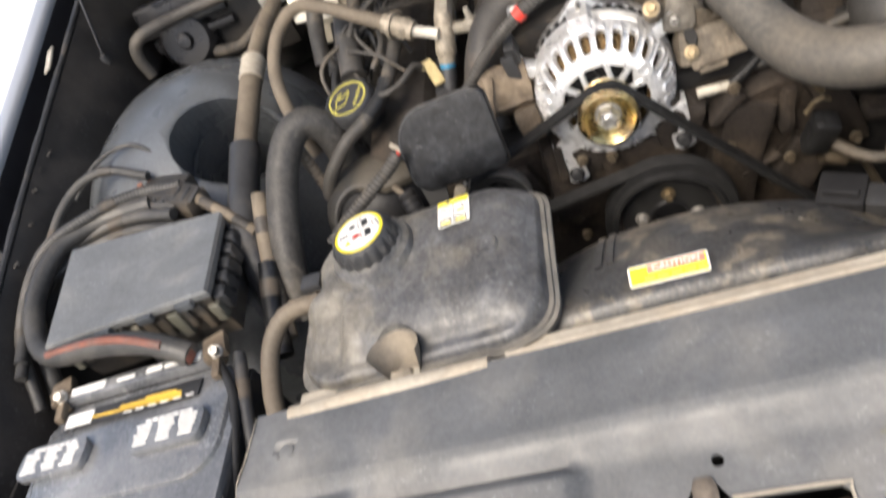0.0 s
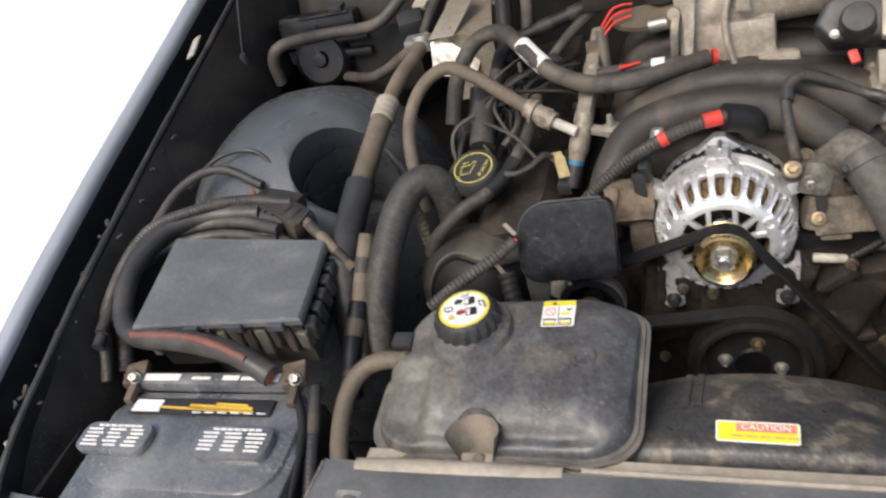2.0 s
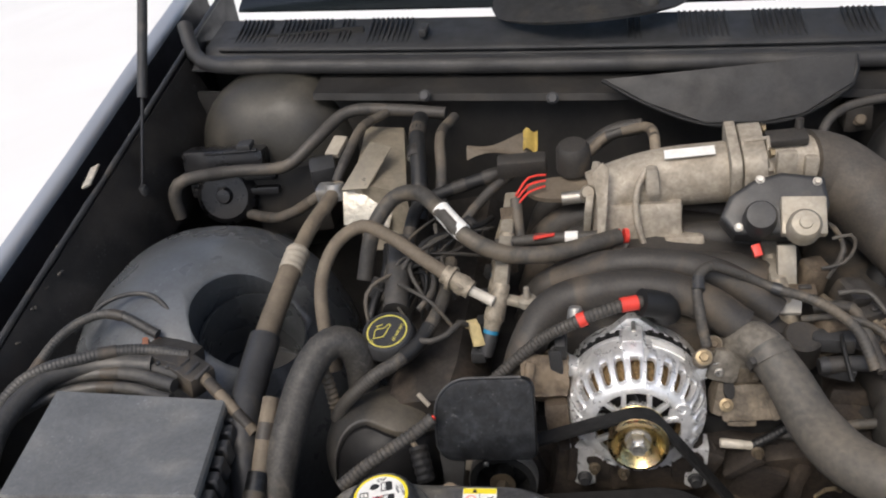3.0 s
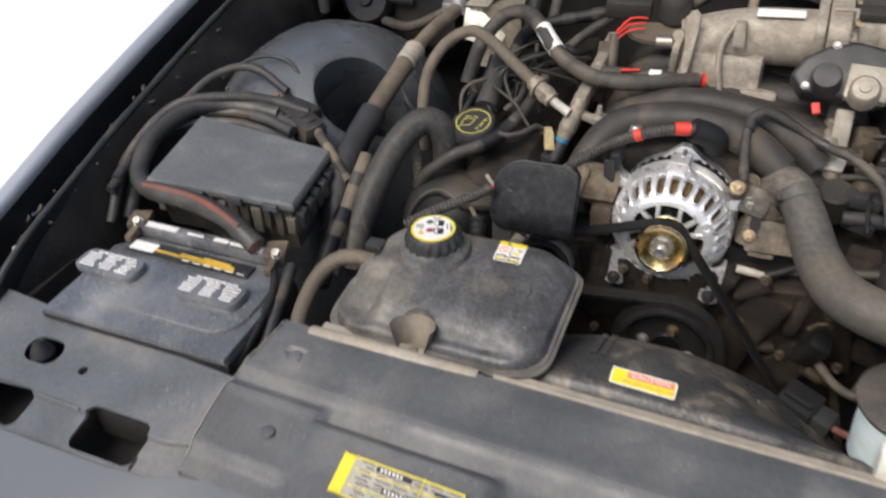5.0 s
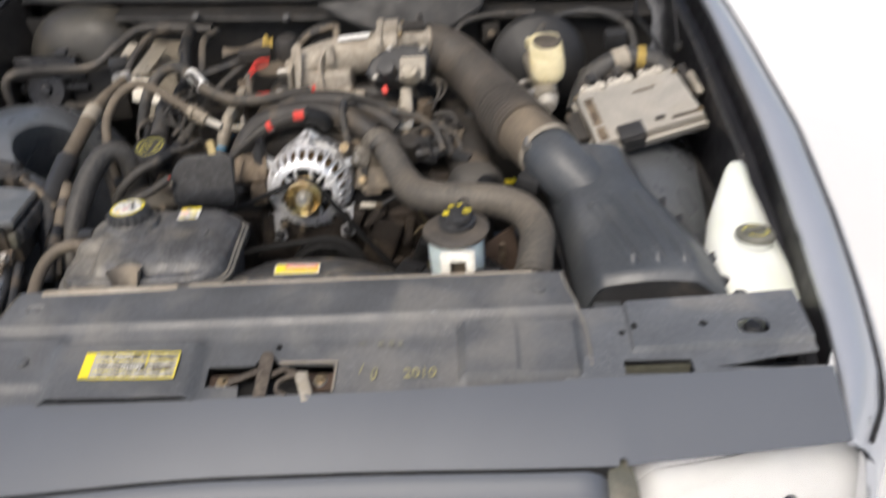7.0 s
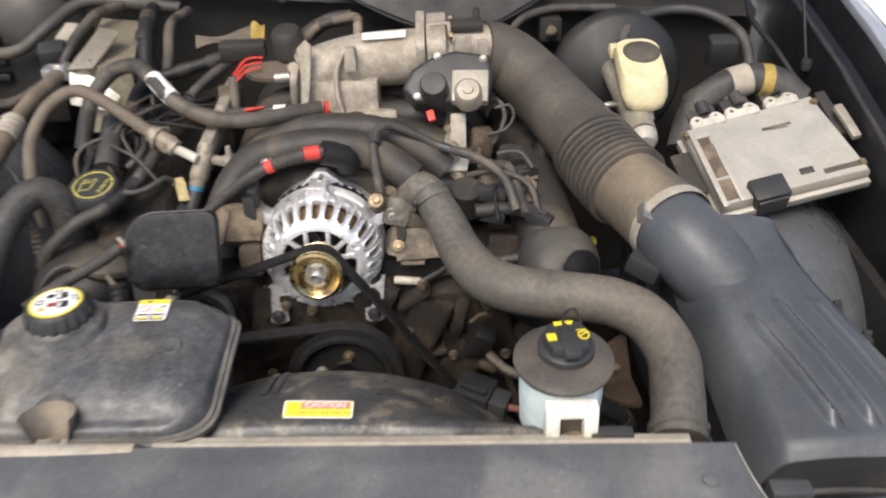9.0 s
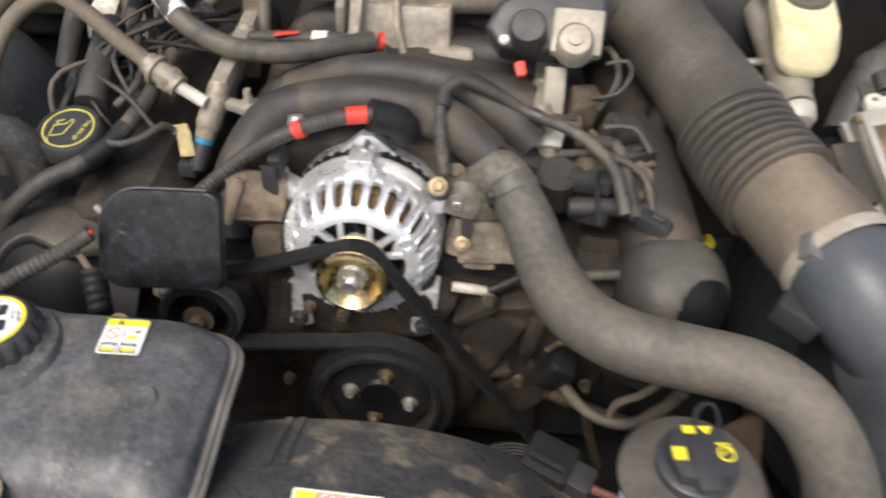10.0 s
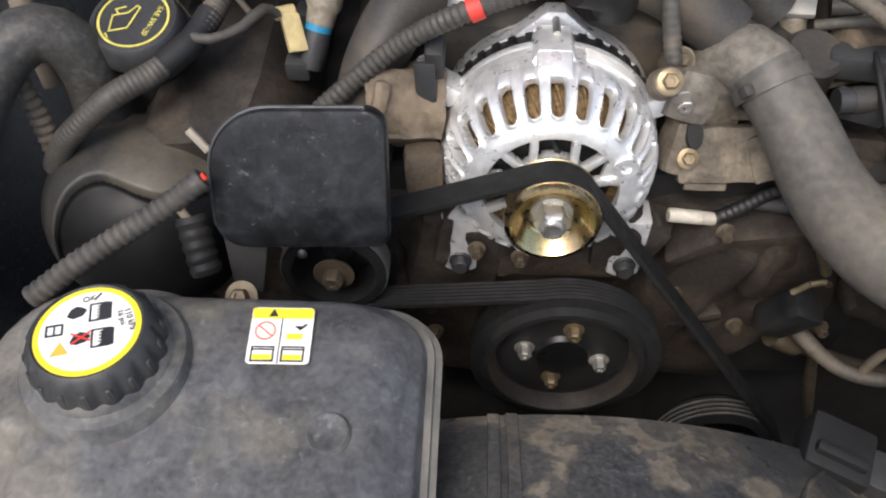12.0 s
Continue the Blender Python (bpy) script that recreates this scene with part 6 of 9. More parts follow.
    rims = [part("seam_flange", loft(skin([(0.878, -0.007), (0.886, -0.008), (0.888, -0.004), (0.888, 0.004)])), m_seam, t),
            part("seam_weld", loft(skin([(0.887, -0.004), (0.892, -0.003), (0.893, 0.002)])), m_seam, t)]
    # half-cone mounting niche, open to the front
    niche = [(0.012, -0.012), (0.017, 0.006), (0.023, 0.022), (0.029, 0.040), (0.0335, 0.058), (0.038, 0.085)]
    nm_ = pose(-0.303, 0.206, 0.876, -12)
    for ob_ in [us, low] + rims:
        cut(ob_, lathe([(0, -0.05), (0.010, -0.05)] + niche + [(0, 0.085)], 48, nm_))
    # filler neck and cap
    nk = pose(-0.331, 0.358, 0.941, -1) @ Matrix.Scale(0.89, 4)
    part("neck_collar", lathe([(0.080, -0.020), (0.068, -0.013), (0.0625, -0.0075), (0.0605, -0.001), (0.0590, 0.0070), (0.0570, 0.0105), (0.0525, 0.0118), (0.0495, 0.013), (0.047, 0.018), (0.041, 0.022)], 56, nk), m_tank, t)
    fl_ = []
    for z, r_, fl in ((0.014, 0.0425, 0.0), (0.0165, 0.0455, 0.3), (0.0195, 0.0472, 1.0), (0.025, 0.0466, 1.0), (0.031, 0.0452, 1.0), (0.036, 0.0436, 0.7), (0.040, 0.0414, 0.25), (0.0428, 0.0385, 0.0), (0.0436, 0.0372, 0.0), (0.0426, 0.0362, 0.0), (0.0425, 0.001, 0.0)):
        fl_.append([nk @ V(*(V(math.cos(a), math.sin(a), 0) * (r_ - 0.0024 * fl * (0.5 - 0.5 * math.cos(18 * a)) ** 2.2) + V(0, 0, z - 0.0014 * fl * math.cos(18 * a) * (z < 0.020)))) for a in span(0, 2 * math.pi * 215 / 216, 215)])
    cp = part("cap", loft(fl_), m_plastic, t, "black fluted screw cap with a round yellow and white label")
    for i in range(18):
        part("grip_rib", box((0, 0, 0), (0.0022, 0.0050, 0.014), 0.001, 1, m=nk @ pose(0, 0, 0, 0, 0, 20 * i) @ pose(0.0458, 0, 0.0265, 0, -5)), m_plastic, cp)
    lm_ = nk @ pose(0, 0, 0.0426)
    part("label_yellow", lathe([(0, 0.0006), (0.0355, 0.0006), (0.0355, 0)], 48, lm_), m_yellow, cp)
    part("label_white", lathe([(0, 0.0006), (0.0315, 0.0006), (0.0315, 0)], 48, lm_ @ pose(0, 0, 0.0005)), m_label, cp)
    sg = lm_ @ pose(0.0015, -0.001, 0.0011, 0, 0, 14) @ Matrix.Scale(1.14, 4)
    saw = [(0.002, -0.006)] + [(0.0022 - 0.0026 * (i % 2), -0.006 + 0.0011 * i) for i in range(1, 11)] + [(0.002, 0.006), (0.0085, 0.006), (0.0085, -0.006)]
    fist = [(-0.006, -0.001), (-0.003, -0.004), (0.003, -0.004), (0.006, -0.001), (0.004, 0.002), (0.001, 0.004), (-0.003, 0.003)]
    for x, y in ((0.004, 0.013), (0.006, -0.006)):
        part("pictogram", joined(prism(saw, 0.0004, 0, sg @ pose(x, y, 0)), bars([(x + 0.001, y + 0.006, 0.011, 0.0009), (x + 0.001, y - 0.006, 0.011, 0.0009), (x - 0.004, y, 0.0009, 0.012)], sg)), m_plain_black, cp)
    part("pictogram", prism(fist, 0.0004, 0, sg @ pose(-0.008, 0.015, 0, 0, 0, 15)), m_plain_black, cp)
    part("pictogram", prism(fist, 0.0004, 0, sg @ pose(-0.005, -0.004, 0, 0, 0, 15)), m_plain_black, cp)
    part("book_symbol", bars([(-0.020, 0.0075, 0.008, 0.001), (-0.020, 0.0005, 0.008, 0.001), (-0.0245, 0.004, 0.001, 0.008), (-0.0155, 0.004, 0.001, 0.008), (-0.020, 0.004, 0.0008, 0.007)], sg), m_plain_black, cp)
    part("tick_mark", box((0, 0, 0), (0.006, 0.0012, 0.0004), 0, m=sg @ pose(0.004, 0.0245, 0.0002, 0, 0, 50)), m_plain_black, cp)
    part("pressure_words", joined(words("110 kPa", 0.0052, sg @ pose(0.0235, 0.004, 0.0002, 0, 0, -76)), words("16 psi", 0.0048, sg @ pose(0.0185, 0.006, 0.0002, 0, 0, -76)), words("OK", 0.0055, sg @ pose(-0.001, 0.0235, 0.0002, 0, 0, 6))), m_plain_black, cp)
    part("red_cross", joined(box((0, 0, 0), (0.014, 0.0011, 0.0004), 0, m=sg @ pose(-0.004, -0.004, 0.0005, 0, 0, 35)), box((0, 0, 0), (0.014, 0.0011, 0.0004), 0, m=sg @ pose(-0.004, -0.004, 0.0006, 0, 0, -30))), m_red, cp)
    part("warning_triangle", prism([(-0.005, -0.004), (0.005, -0.004), (0, 0.005)], 0.0004, 0, sg @ pose(-0.016, -0.010, 0.0002)), m_gold_print, cp)
    # warning sticker
    z_s = 0.929 + 0.013 * smooth(0.21, 0.40, 0.380) - 0.0005
    wm = pose(-0.224, 0.380, z_s + 0.0050, 2, 1, 2)
    part("sticker", prism(rounded(0.040, 0.041, 0.003), 0.0008, 0, wm), m_label, t, "small yellow and white warning sticker")
    part("sticker_yellow", bars([(0, 0.0160, 0.039, 0.0075), (-0.010, -0.0160, 0.012, 0.0035), (0.009, -0.0160, 0.012, 0.0035), (0.009, -0.001, 0.010, 0.004)], wm @ pose(0, 0, 0.0006)), m_yellow, t)
    part("sticker_lines", bars([(0, -0.004, 0.0006, 0.033), (-0.010, -0.0105, 0.014, 0.0008), (0.009, -0.0105, 0.014, 0.0008), (0.012, 0.006, 0.006, 0.001)], wm @ pose(0, 0, 0.0008)), m_plain_black, t)
    w_, h_, t_, e_ = 0.0073, 0.0054, 0.0009, 0.0002
    frame_2d = [(-w_, -h_), (w_, -h_), (w_, h_), (-w_, h_), (-w_, e_ - h_), (t_ - w_, t_ + e_ - h_), (t_ - w_, h_ - t_), (w_ - t_, h_ - t_), (w_ - t_, t_ - h_), (t_ - w_, t_ - h_)]
    for x in (-0.010, 0.009):
        part("battery_outline", prism(frame_2d, 0.0005, 0, wm @ pose(x, -0.0137, 0.0008)), m_plain_black, t)
    part("tick_mark", joined(box((0, 0, 0), (0.006, 0.0012, 0.0004), 0, m=wm @ pose(0.014, 0.006, 0.0012, 0, 0, 45)), box((0, 0, 0), (0.003, 0.0012, 0.0004), 0, m=wm @ pose(0.0112, 0.005, 0.0012, 0, 0, -40))), m_plain_black, t)
    part("prohibition_ring", joined(ring(0.0056, 0.0068, 0.0004, wm @ pose(-0.010, 0.003, 0.0009)), box((0, 0, 0), (0.012, 0.0012, 0.0004), 0, m=wm @ pose(-0.010, 0.003, 0.0011, 0, 0, -40))), m_pink, t)
    part("hazard_triangle", prism([(-0.003, -0.0025), (0.003, -0.0025), (0, 0.003)], 0.0004, 0, wm @ pose(-0.006, 0.016, 0.0013)), m_plain_black, t)
    part("moulded_ring", lathe([(0, 0.0008), (0.0085, 0.0008), (0.0105, 0.0020), (0.0125, 0.0018), (0.0145, -0.001)], 36, pose(-0.187, 0.3185, 0.9378, 3)), m_tank, t)
    part("niche_wall", loft([[nm_ @ V((r_ - 0.0012) * math.cos(a), (r_ - 0.0012) * math.sin(a), z) for a in span(-0.35, math.pi + 0.35, 28)] for r_, z in niche[:4] + [(0.0320, 0.052)]], caps=False, ring=False), m_niche, t, "dusty tan wall of the mounting niche")
    part("niche_floor", prism(rounded(0.046, 0.044, 0.020), 0.008, 0.002, pose(-0.303, 0.206, 0.876, 8)), m_niche, t)
    part("mount_tab", joined(lathe([(0, 0.006), (0.005, 0.006), (0.008, 0.003), (0.010, -0.006)], 20, pose(-0.301, 0.207, 0.888, 10)), box((-0.300, 0.190, 0.884), (0.014, 0.012, 0.020), 0.003, rot=(6, 0, 0))), m_niche, t, "tan moulded mounting tab")
    part("spout", tube([(-0.435, 0.330, 0.910), (-0.405, 0.332, 0.912)], 0.013, 14), m_tank, t)
    part("spout_bracket", box((-0.424, 0.352, 0.930), (0.028, 0.022, 0.014), 0.003), m_plastic, t)


tank()


def battery():
    b = thing("battery", (-0.69, 0.19, 0.70), "black car battery with two vent caps and worn lettering whitened by glare", "battery")
    part("case", box((-0.690, 0.195, 0.80), (0.318, 0.185, 0.17), 0.006), m_plastic, b)
    lid = [(-0.160, -0.096), (0.160, -0.096), (0.160, 0.060), (0.130, 0.096), (-0.130, 0.096), (-0.160, 0.060)]
    part("lid", prism(lid, 0.020, 0.005, pose(-0.690, 0.195, 0.878)), m_black_gloss, b)
    part("ledge_gap", box((-0.690, 0.103, 0.884), (0.33, 0.008, 0.012), 0.002), m_plain_black, b)
    part("raised_centre", loft([[V(-0.690 + x * k, 0.195 + y * k + 0.012, 0.898 + z) for x, y in rounded(0.300, 0.150, 0.05, 6)] for k, z in ((1.0, 0.0), (0.985, 0.005), (0.95, 0.007))]), m_black_gloss, b)
    for x in (-0.803, -0.618):
        v = part("vent_cap", prism(rounded(0.112, 0.048, 0.016), 0.014, 0.004, pose(x, 0.200, 0.903)), m_black_gloss, b)
        random.seed(int(-x * 100))
        rows = [(-0.030 + 0.0105 * i, 0.0165, 0.0085, 0.0034) for i in range(7)]
        for col_ in (-0.034, 0.0, 0.034):
            rows += [(col_ + random.uniform(-0.002, 0.002), 0.0105 - 0.0062 * j, random.uniform(0.018, 0.027), 0.0030) for j in range(5)]
        # worn lettering; its full white also paints the glare on the caps
        part("worn_glare_print", bars(rows, pose(x, 0.200, 0.9172)), m_label, v)
    rl = part("label_strip", box((-0.700, 0.258, 0.908), (0.225, 0.026, 0.003), 0.001), m_plain_black, b)
    part("yellow_band", bars([(0.012, -0.005, 0.150, 0.004), (0.034, -0.001, 0.10, 0.007), (0.050, 0.004, 0.05, 0.005)], pose(-0.700, 0.258, 0.9098, 0, 0, -2)), m_gold_print, rl)
    part("white_block", bars([(-0.085, -0.001, 0.046, 0.020)], pose(-0.700, 0.258, 0.9098)), m_label, rl)
    part("brand_bars", bars([(0.0 + 0.020 * i, -0.0105, 0.013, 0.002) for i in range(6)], pose(-0.700, 0.258, 0.9098)), m_label, rl)
    hd_ = part("hold_down", box((-0.700, 0.302, 0.905), (0.26, 0.022, 0.020), 0.005), m_black_gloss, b)
    part("hold_down_print", bars([(-0.085, 0, 0.062, 0.012), (-0.018, -0.001, 0.030, 0.005), (0.030, 0.0, 0.026, 0.008), (0.062, -0.001, 0.030, 0.006), (0.094, 0.0, 0.024, 0.013)], pose(-0.700, 0.302, 0.9155)), m_label, hd_)
    for x, lab in ((-0.575, "corroded tan positive terminal clamp"), (-0.835, "corroded negative terminal clamp")):
        tc = part("terminal", joined(lathe([(0, 0.030), (0.009, 0.030), (0.010, 0.0), (0, 0)], 20, pose(x, 0.300, 0.895)), box((x, 0.310, 0.912), (0.034, 0.040, 0.014), 0.004, rot=(0, 0, 20)), box((x + 0.012, 0.275, 0.912), (0.012, 0.03, 0.012), 0.003, rot=(0, 0, 10))), m_tan_metal, b, lab)
        part("clamp_bolt", hexbolt((x + 0.010, 0.296, 0.920), (0.3, -0.5, 0.8), 0.007, 0.012), m_steel, tc)
    part("strap", tube([(-0.565, 0.285, 0.91), (-0.540, 0.24, 0.90), (-0.530, 0.17, 0.885), (-0.535, 0.12, 0.86)], 0.006, 10), m_rubber, b)


m_black_gloss = surf("glossy black battery plastic", (0.076, 0.080, 0.086), 0.18, dust=0.48, dust_col=(0.33, 0.325, 0.315), scale=9, speck=1.0, bump=0.04, coat=1.0, sharp=1.0)
battery()


m_fuselid = surf("matte blue black plastic lid", (0.112, 0.117, 0.119), 0.42, dust=0.42, dust_col=(0.255, 0.248, 0.225), scale=9, speck=0.7, bump=0.06, coat=0.15)


def fuse_box():
    f = thing("fuse_box", (-0.715, 0.45, 0.86), "dusty black fuse box with a flat tilted lid behind the battery", "fuse box")
    fl, fr, bl_, br = V(-0.835, 0.352, 0.968), V(-0.572, 0.366, 0.962), V(-0.848, 0.525, 0.985), V(-0.618, 0.560, 0.935)
    nrm = (fr - fl).cross(bl_ - fl).normalized()

    def grow(k, dz):
        c = (fl + fr + bl_ + br) / 4
        return [c + (q - c) * k + nrm * dz for q in (fl, fr, br, bl_)]
    part("lid", loft([grow(1.0, -0.014), grow(1.02, -0.012), grow(1.02, -0.003), grow(0.995, 0.001), grow(0.97, 0.001)]), m_fuselid, f, angle=25)
    part("body", loft([grow(0.93, -0.10), grow(0.96, -0.014)]), m_plastic_dusty, f, angle=25)
    for k in (0.12, 0.36, 0.62, 0.86):
        part("lip_clip", box((0, 0, 0), (0.026, 0.008, 0.012), 0.002, m=Matrix.Translation(fl.lerp(fr, k) + nrm * -0.010 + V(0, -0.005, 0))), m_airbox, f)
    random.seed(11)
    for i in range(13):
        k = (i + 0.5) / 13
        p = fl.lerp(fr, k) + nrm * (-0.035 - 0.012 * random.random()) + V(0, 0.004, 0)
        part("fuse_block", box((0, 0, 0), (0.012 + 0.006 * random.random(), 0.014, 0.030 + 0.02 * random.random()), 0.002, 1, m=Matrix.Translation(p) @ pose(0, 0, 0, 0, 0, random.uniform(-6, 6))), m_plastic_dusty if i % 3 else m_paint_in, f)
    for i in range(6):
        k = (i + 0.5) / 6
        p = fr.lerp(br, k) + nrm * -0.035 + V(0.006, 0, 0)
        part("side_socket", box((0, 0, 0), (0.018, 0.02, 0.034), 0.003, 1, m=Matrix.Translation(p) @ pose(0, 0, 0, random.uniform(-8, 8))), m_plastic, f)


fuse_box()


def cable(name, pts, r, mat, label, rib=0.0, category="cable", pitch=0.006, group="", n=12, r_end=None):
    if r < 0.0075:
        return solo(name, tube(pts, r, n, rib=rib, pitch=pitch, r_end=r_end), mat, label, category, group)
    th_ = thing(name, pts[0], label, category, group)
    part("sheath", tube(pts, r, n, rib=rib, pitch=pitch, r_end=r_end), mat, th_)
    run_ = spline(pts)
    for k in (0.22, 0.74):
        i = int(k * (len(run_) - 1))
        part("tape_band", tube([run_[i], run_[min(i + 2, len(run_) - 1)]], r * 1.06, n), m_plastic_dusty, th_)
    return th_


# battery cables and looms on the left wing
pc = thing("battery_cable", (-0.82, 0.34, 0.88), "thick black battery cable with a faded red stripe", "cable")
part("sheath", tube([(-0.60, 0.298, 0.925), (-0.66, 0.318, 0.948), (-0.75, 0.335, 0.955), (-0.84, 0.352, 0.945), (-0.895, 0.395, 0.945), (-0.915, 0.47, 0.965), (-0.895, 0.56, 0.975), (-0.83, 0.605, 0.965), (-0.75, 0.615, 0.955)], 0.0155, 14), m_loom_dark, pc)
part("red_stripe", tube([(-0.630, 0.304, 0.950), (-0.67, 0.316, 0.961), (-0.72, 0.327, 0.9675), (-0.785, 0.337, 0.9635), (-0.84, 0.346, 0.956)], 0.0060, 10), m_orange, pc)
part("end_boot", box((-0.608, 0.297, 0.928), (0.022, 0.018, 0.018), 0.005, rot=(0, 0, -20)), m_orange, pc)
cable("wire_loom", [(-0.93, 0.33, 0.87), (-0.945, 0.42, 0.94), (-0.92, 0.54, 0.985), (-0.84, 0.60, 0.985), (-0.77, 0.63, 0.972), (-0.70, 0.635, 0.955)], 0.010, m_loom_dark, "dusty ribbed wire loom curling behind the fuse box", 0.10, group="left wire looms")
cable("wire_loom", [(-0.92, 0.36, 0.86), (-0.935, 0.47, 0.945), (-0.89, 0.585, 0.972), (-0.80, 0.62, 0.968), (-0.72, 0.64, 0.945)], 0.013, m_loom_dark, "dusty ribbed wire loom curling behind the fuse box", 0.10, group="left wire looms")
cable("wire_loom", [(-0.93, 0.50, 0.96), (-0.90, 0.63, 1.00), (-0.84, 0.68, 1.005), (-0.76, 0.665, 0.975)], 0.008, m_loom_dark, "thin dusty wire loom over the wheelhouse", 0.10, group="left wire looms")
cable("wire_loom", [(-0.90, 0.66, 0.985), (-0.86, 0.715, 1.005), (-0.80, 0.735, 1.0), (-0.74, 0.70, 0.97)], 0.004, m_loom_dark, "thin dark wire arching over the wheelhouse", group="left wire looms")
m_clip = surf("faded orange plastic clip", (0.30, 0.11, 0.06), 0.6, dust=0.35, scale=40)
cn = thing("wire_connector", (-0.72, 0.63, 0.93), "dusty block of wire connectors with a faded orange clip", "connector")
part("connector_body", box((-0.735, 0.640, 0.945), (0.085, 0.060, 0.040), 0.008, rot=(-8, 6, -14)), m_plastic_dusty, cn)
part("connector_body", box((-0.690, 0.610, 0.940), (0.060, 0.045, 0.036), 0.006, rot=(-6, 8, -30)), m_plastic_dusty, cn)
part("orange_clip", joined(box((-0.783, 0.660, 0.962), (0.010, 0.040, 0.008), 0.002, rot=(0, 0, 24)), box((-0.775, 0.676, 0.962), (0.032, 0.009, 0.008), 0.002, rot=(0, 0, 16)), box((-0.768, 0.655, 0.962), (0.010, 0.030, 0.008), 0.002, rot=(0, 0, -28))), m_clip, cn)
for i in range(5):
    part("latch_rib", box((-0.735 + 0.018 * i, 0.622 - 0.006 * i, 0.962 - 0.002 * i), (0.006, 0.03, 0.006), 0.0015, 1, rot=(0, 6, -18)), m_plastic, cn)
cable("wire", [(-0.665, 0.600, 0.945), (-0.62, 0.565, 0.93), (-0.57, 0.53, 0.90)], 0.009, m_hose_tan, "tan dusty cable behind the fuse box")
cable("wire_loom", [(-0.545, 0.30, 0.90), (-0.525, 0.22, 0.885), (-0.515, 0.16, 0.86), (-0.52, 0.12, 0.82)], 0.009, m_plastic, "dark loom beside the battery", 0.1)
for dy, dz, r_ in ((0.0, 0.0, 0.012), (-0.024, 0.004, 0.010), (-0.044, -0.006, 0.009)):
    cable("wire_loom", [(-0.935, 0.40 + dy, 0.925 + dz), (-0.945, 0.50 + dy, 0.945 + dz), (-0.915, 0.575 + dy, 0.955 + dz), (-0.85, 0.612 + dy, 0.955 + dz), (-0.78, 0.618 + dy, 0.952 + dz), (-0.70, 0.600 + dy, 0.945 + dz)], r_, m_loom_dark, "dusty black loom curving behind the fuse box", group="battery looms")
random.seed(3)
ov = bmesh.new()
for i in range(60):
    y = random.uniform(0.08, 0.80)
    b = box((-1.0 + random.uniform(-0.012, 0.035), y, lerp_pts(LEFT, y)[1] - 0.026 + random.uniform(-0.012, 0.004)), (random.uniform(0.003, 0.010), random.uniform(0.004, 0.016), random.uniform(0.002, 0.006)), 0.002, 1, rot=(random.uniform(-40, 40), random.uniform(-40, 40), random.uniform(-40, 40)))
    ov = joined(ov, b)
solo("debris", ov, m_plastic_dusty, "dry leaf scraps and grit in the wing channel", "debris", kind="stuff")

# wheelhouse dome with its round opening
wd = thing("wheelhouse", (-0.80, 0.80, 0.50), "smooth black wheelhouse dome with a round opening", "wheelhouse")
dome = bmesh.new()
bmesh.ops.create_uvsphere(dome, u_segments=48, v_segments=28, radius=1)
for v in dome.verts:
    c = v.co
    sgn = lambda q, e: math.copysign(abs(q) ** e, q)
    v.co = V(-0.795 + 0.265 * sgn(c.x, 0.85), 0.835 + 0.33 * sgn(c.y, 0.85), 0.64 + 0.365 * c.z)
dm = part("dome", dome, m_mud, wd, angle=60)
cut(dm, lathe([(0, -0.2), (0.088, -0.2), (0.088, 0.25), (0, 0.25)], 40, frame_to((-0.665, 0.765, 0.89), (0.25, -0.35, 0.90))))
part("opening_sleeve", lathe([(0.090, -0.14), (0.0895, 0.020), (0.087, 0.022), (0.086, -0.14)], 40, frame_to((-0.665, 0.765, 0.87), (0.25, -0.35, 0.90)), closed=True), m_mud, wd)
# black disc standing in for the shade deep in the opening
part("opening_shade", lathe([(0, 0), (0.09, 0)], 40, frame_to((-0.665, 0.765, 0.75), (0.25, -0.35, 0.90))), m_plain_black, wd)

# air-conditioning line and heater hoses
ac = thing("ac_line", (-0.585, 0.75, 0.88), "dusty air-conditioning hose with crimped metal collars", "hose")
part("metal_line", tube([(-0.560, 1.05, 1.012), (-0.572, 0.985, 1.005), (-0.582, 0.92, 1.000), (-0.586, 0.850, 0.992)], 0.0135, 16), m_hose_tan, ac, "tan metal pipe")
part("collar", tube([(-0.585, 0.860, 0.994), (-0.588, 0.815, 0.983)], 0.021, 20, rib=0.10, pitch=0.012), m_radiator, ac)
part("rubber_hose", tube([(-0.588, 0.825, 0.985), (-0.598, 0.74, 0.955), (-0.603, 0.68, 0.935)], 0.0185, 18), m_hose_tan, ac)
part("sleeve", tube([(-0.602, 0.695, 0.940), (-0.603, 0.64, 0.922), (-0.598, 0.56, 0.900), (-0.58, 0.49, 0.86), (-0.565, 0.44, 0.80)], 0.0245, 20), m_plastic, ac, "black foam sleeve")
part("fitting", joined(lathe([(0, 0), (0.020, 0), (0.022, 0.010), (0.018, 0.03), (0, 0.032)], 20, frame_to((-0.565, 1.030, 0.995), (0, 0.3, 0.95))), box((-0.585, 1.040, 1.005), (0.030, 0.035, 0.03), 0.006)), m_steel, ac)
hh = thing("heater_hose", (-0.50, 0.50, 0.80), "thick grey heater hose bent over at the top", "hose")
part("hose_body", tube([(-0.530, 0.430, 0.80), (-0.527, 0.470, 0.855), (-0.516, 0.525, 0.908), (-0.500, 0.585, 0.952), (-0.481, 0.624, 0.973), (-0.460, 0.640, 0.976), (-0.443, 0.645, 0.962), (-0.435, 0.645, 0.930), (-0.438, 0.640, 0.88), (-0.445, 0.63, 0.80)], 0.0238, 22), m_hose_grey, hh)
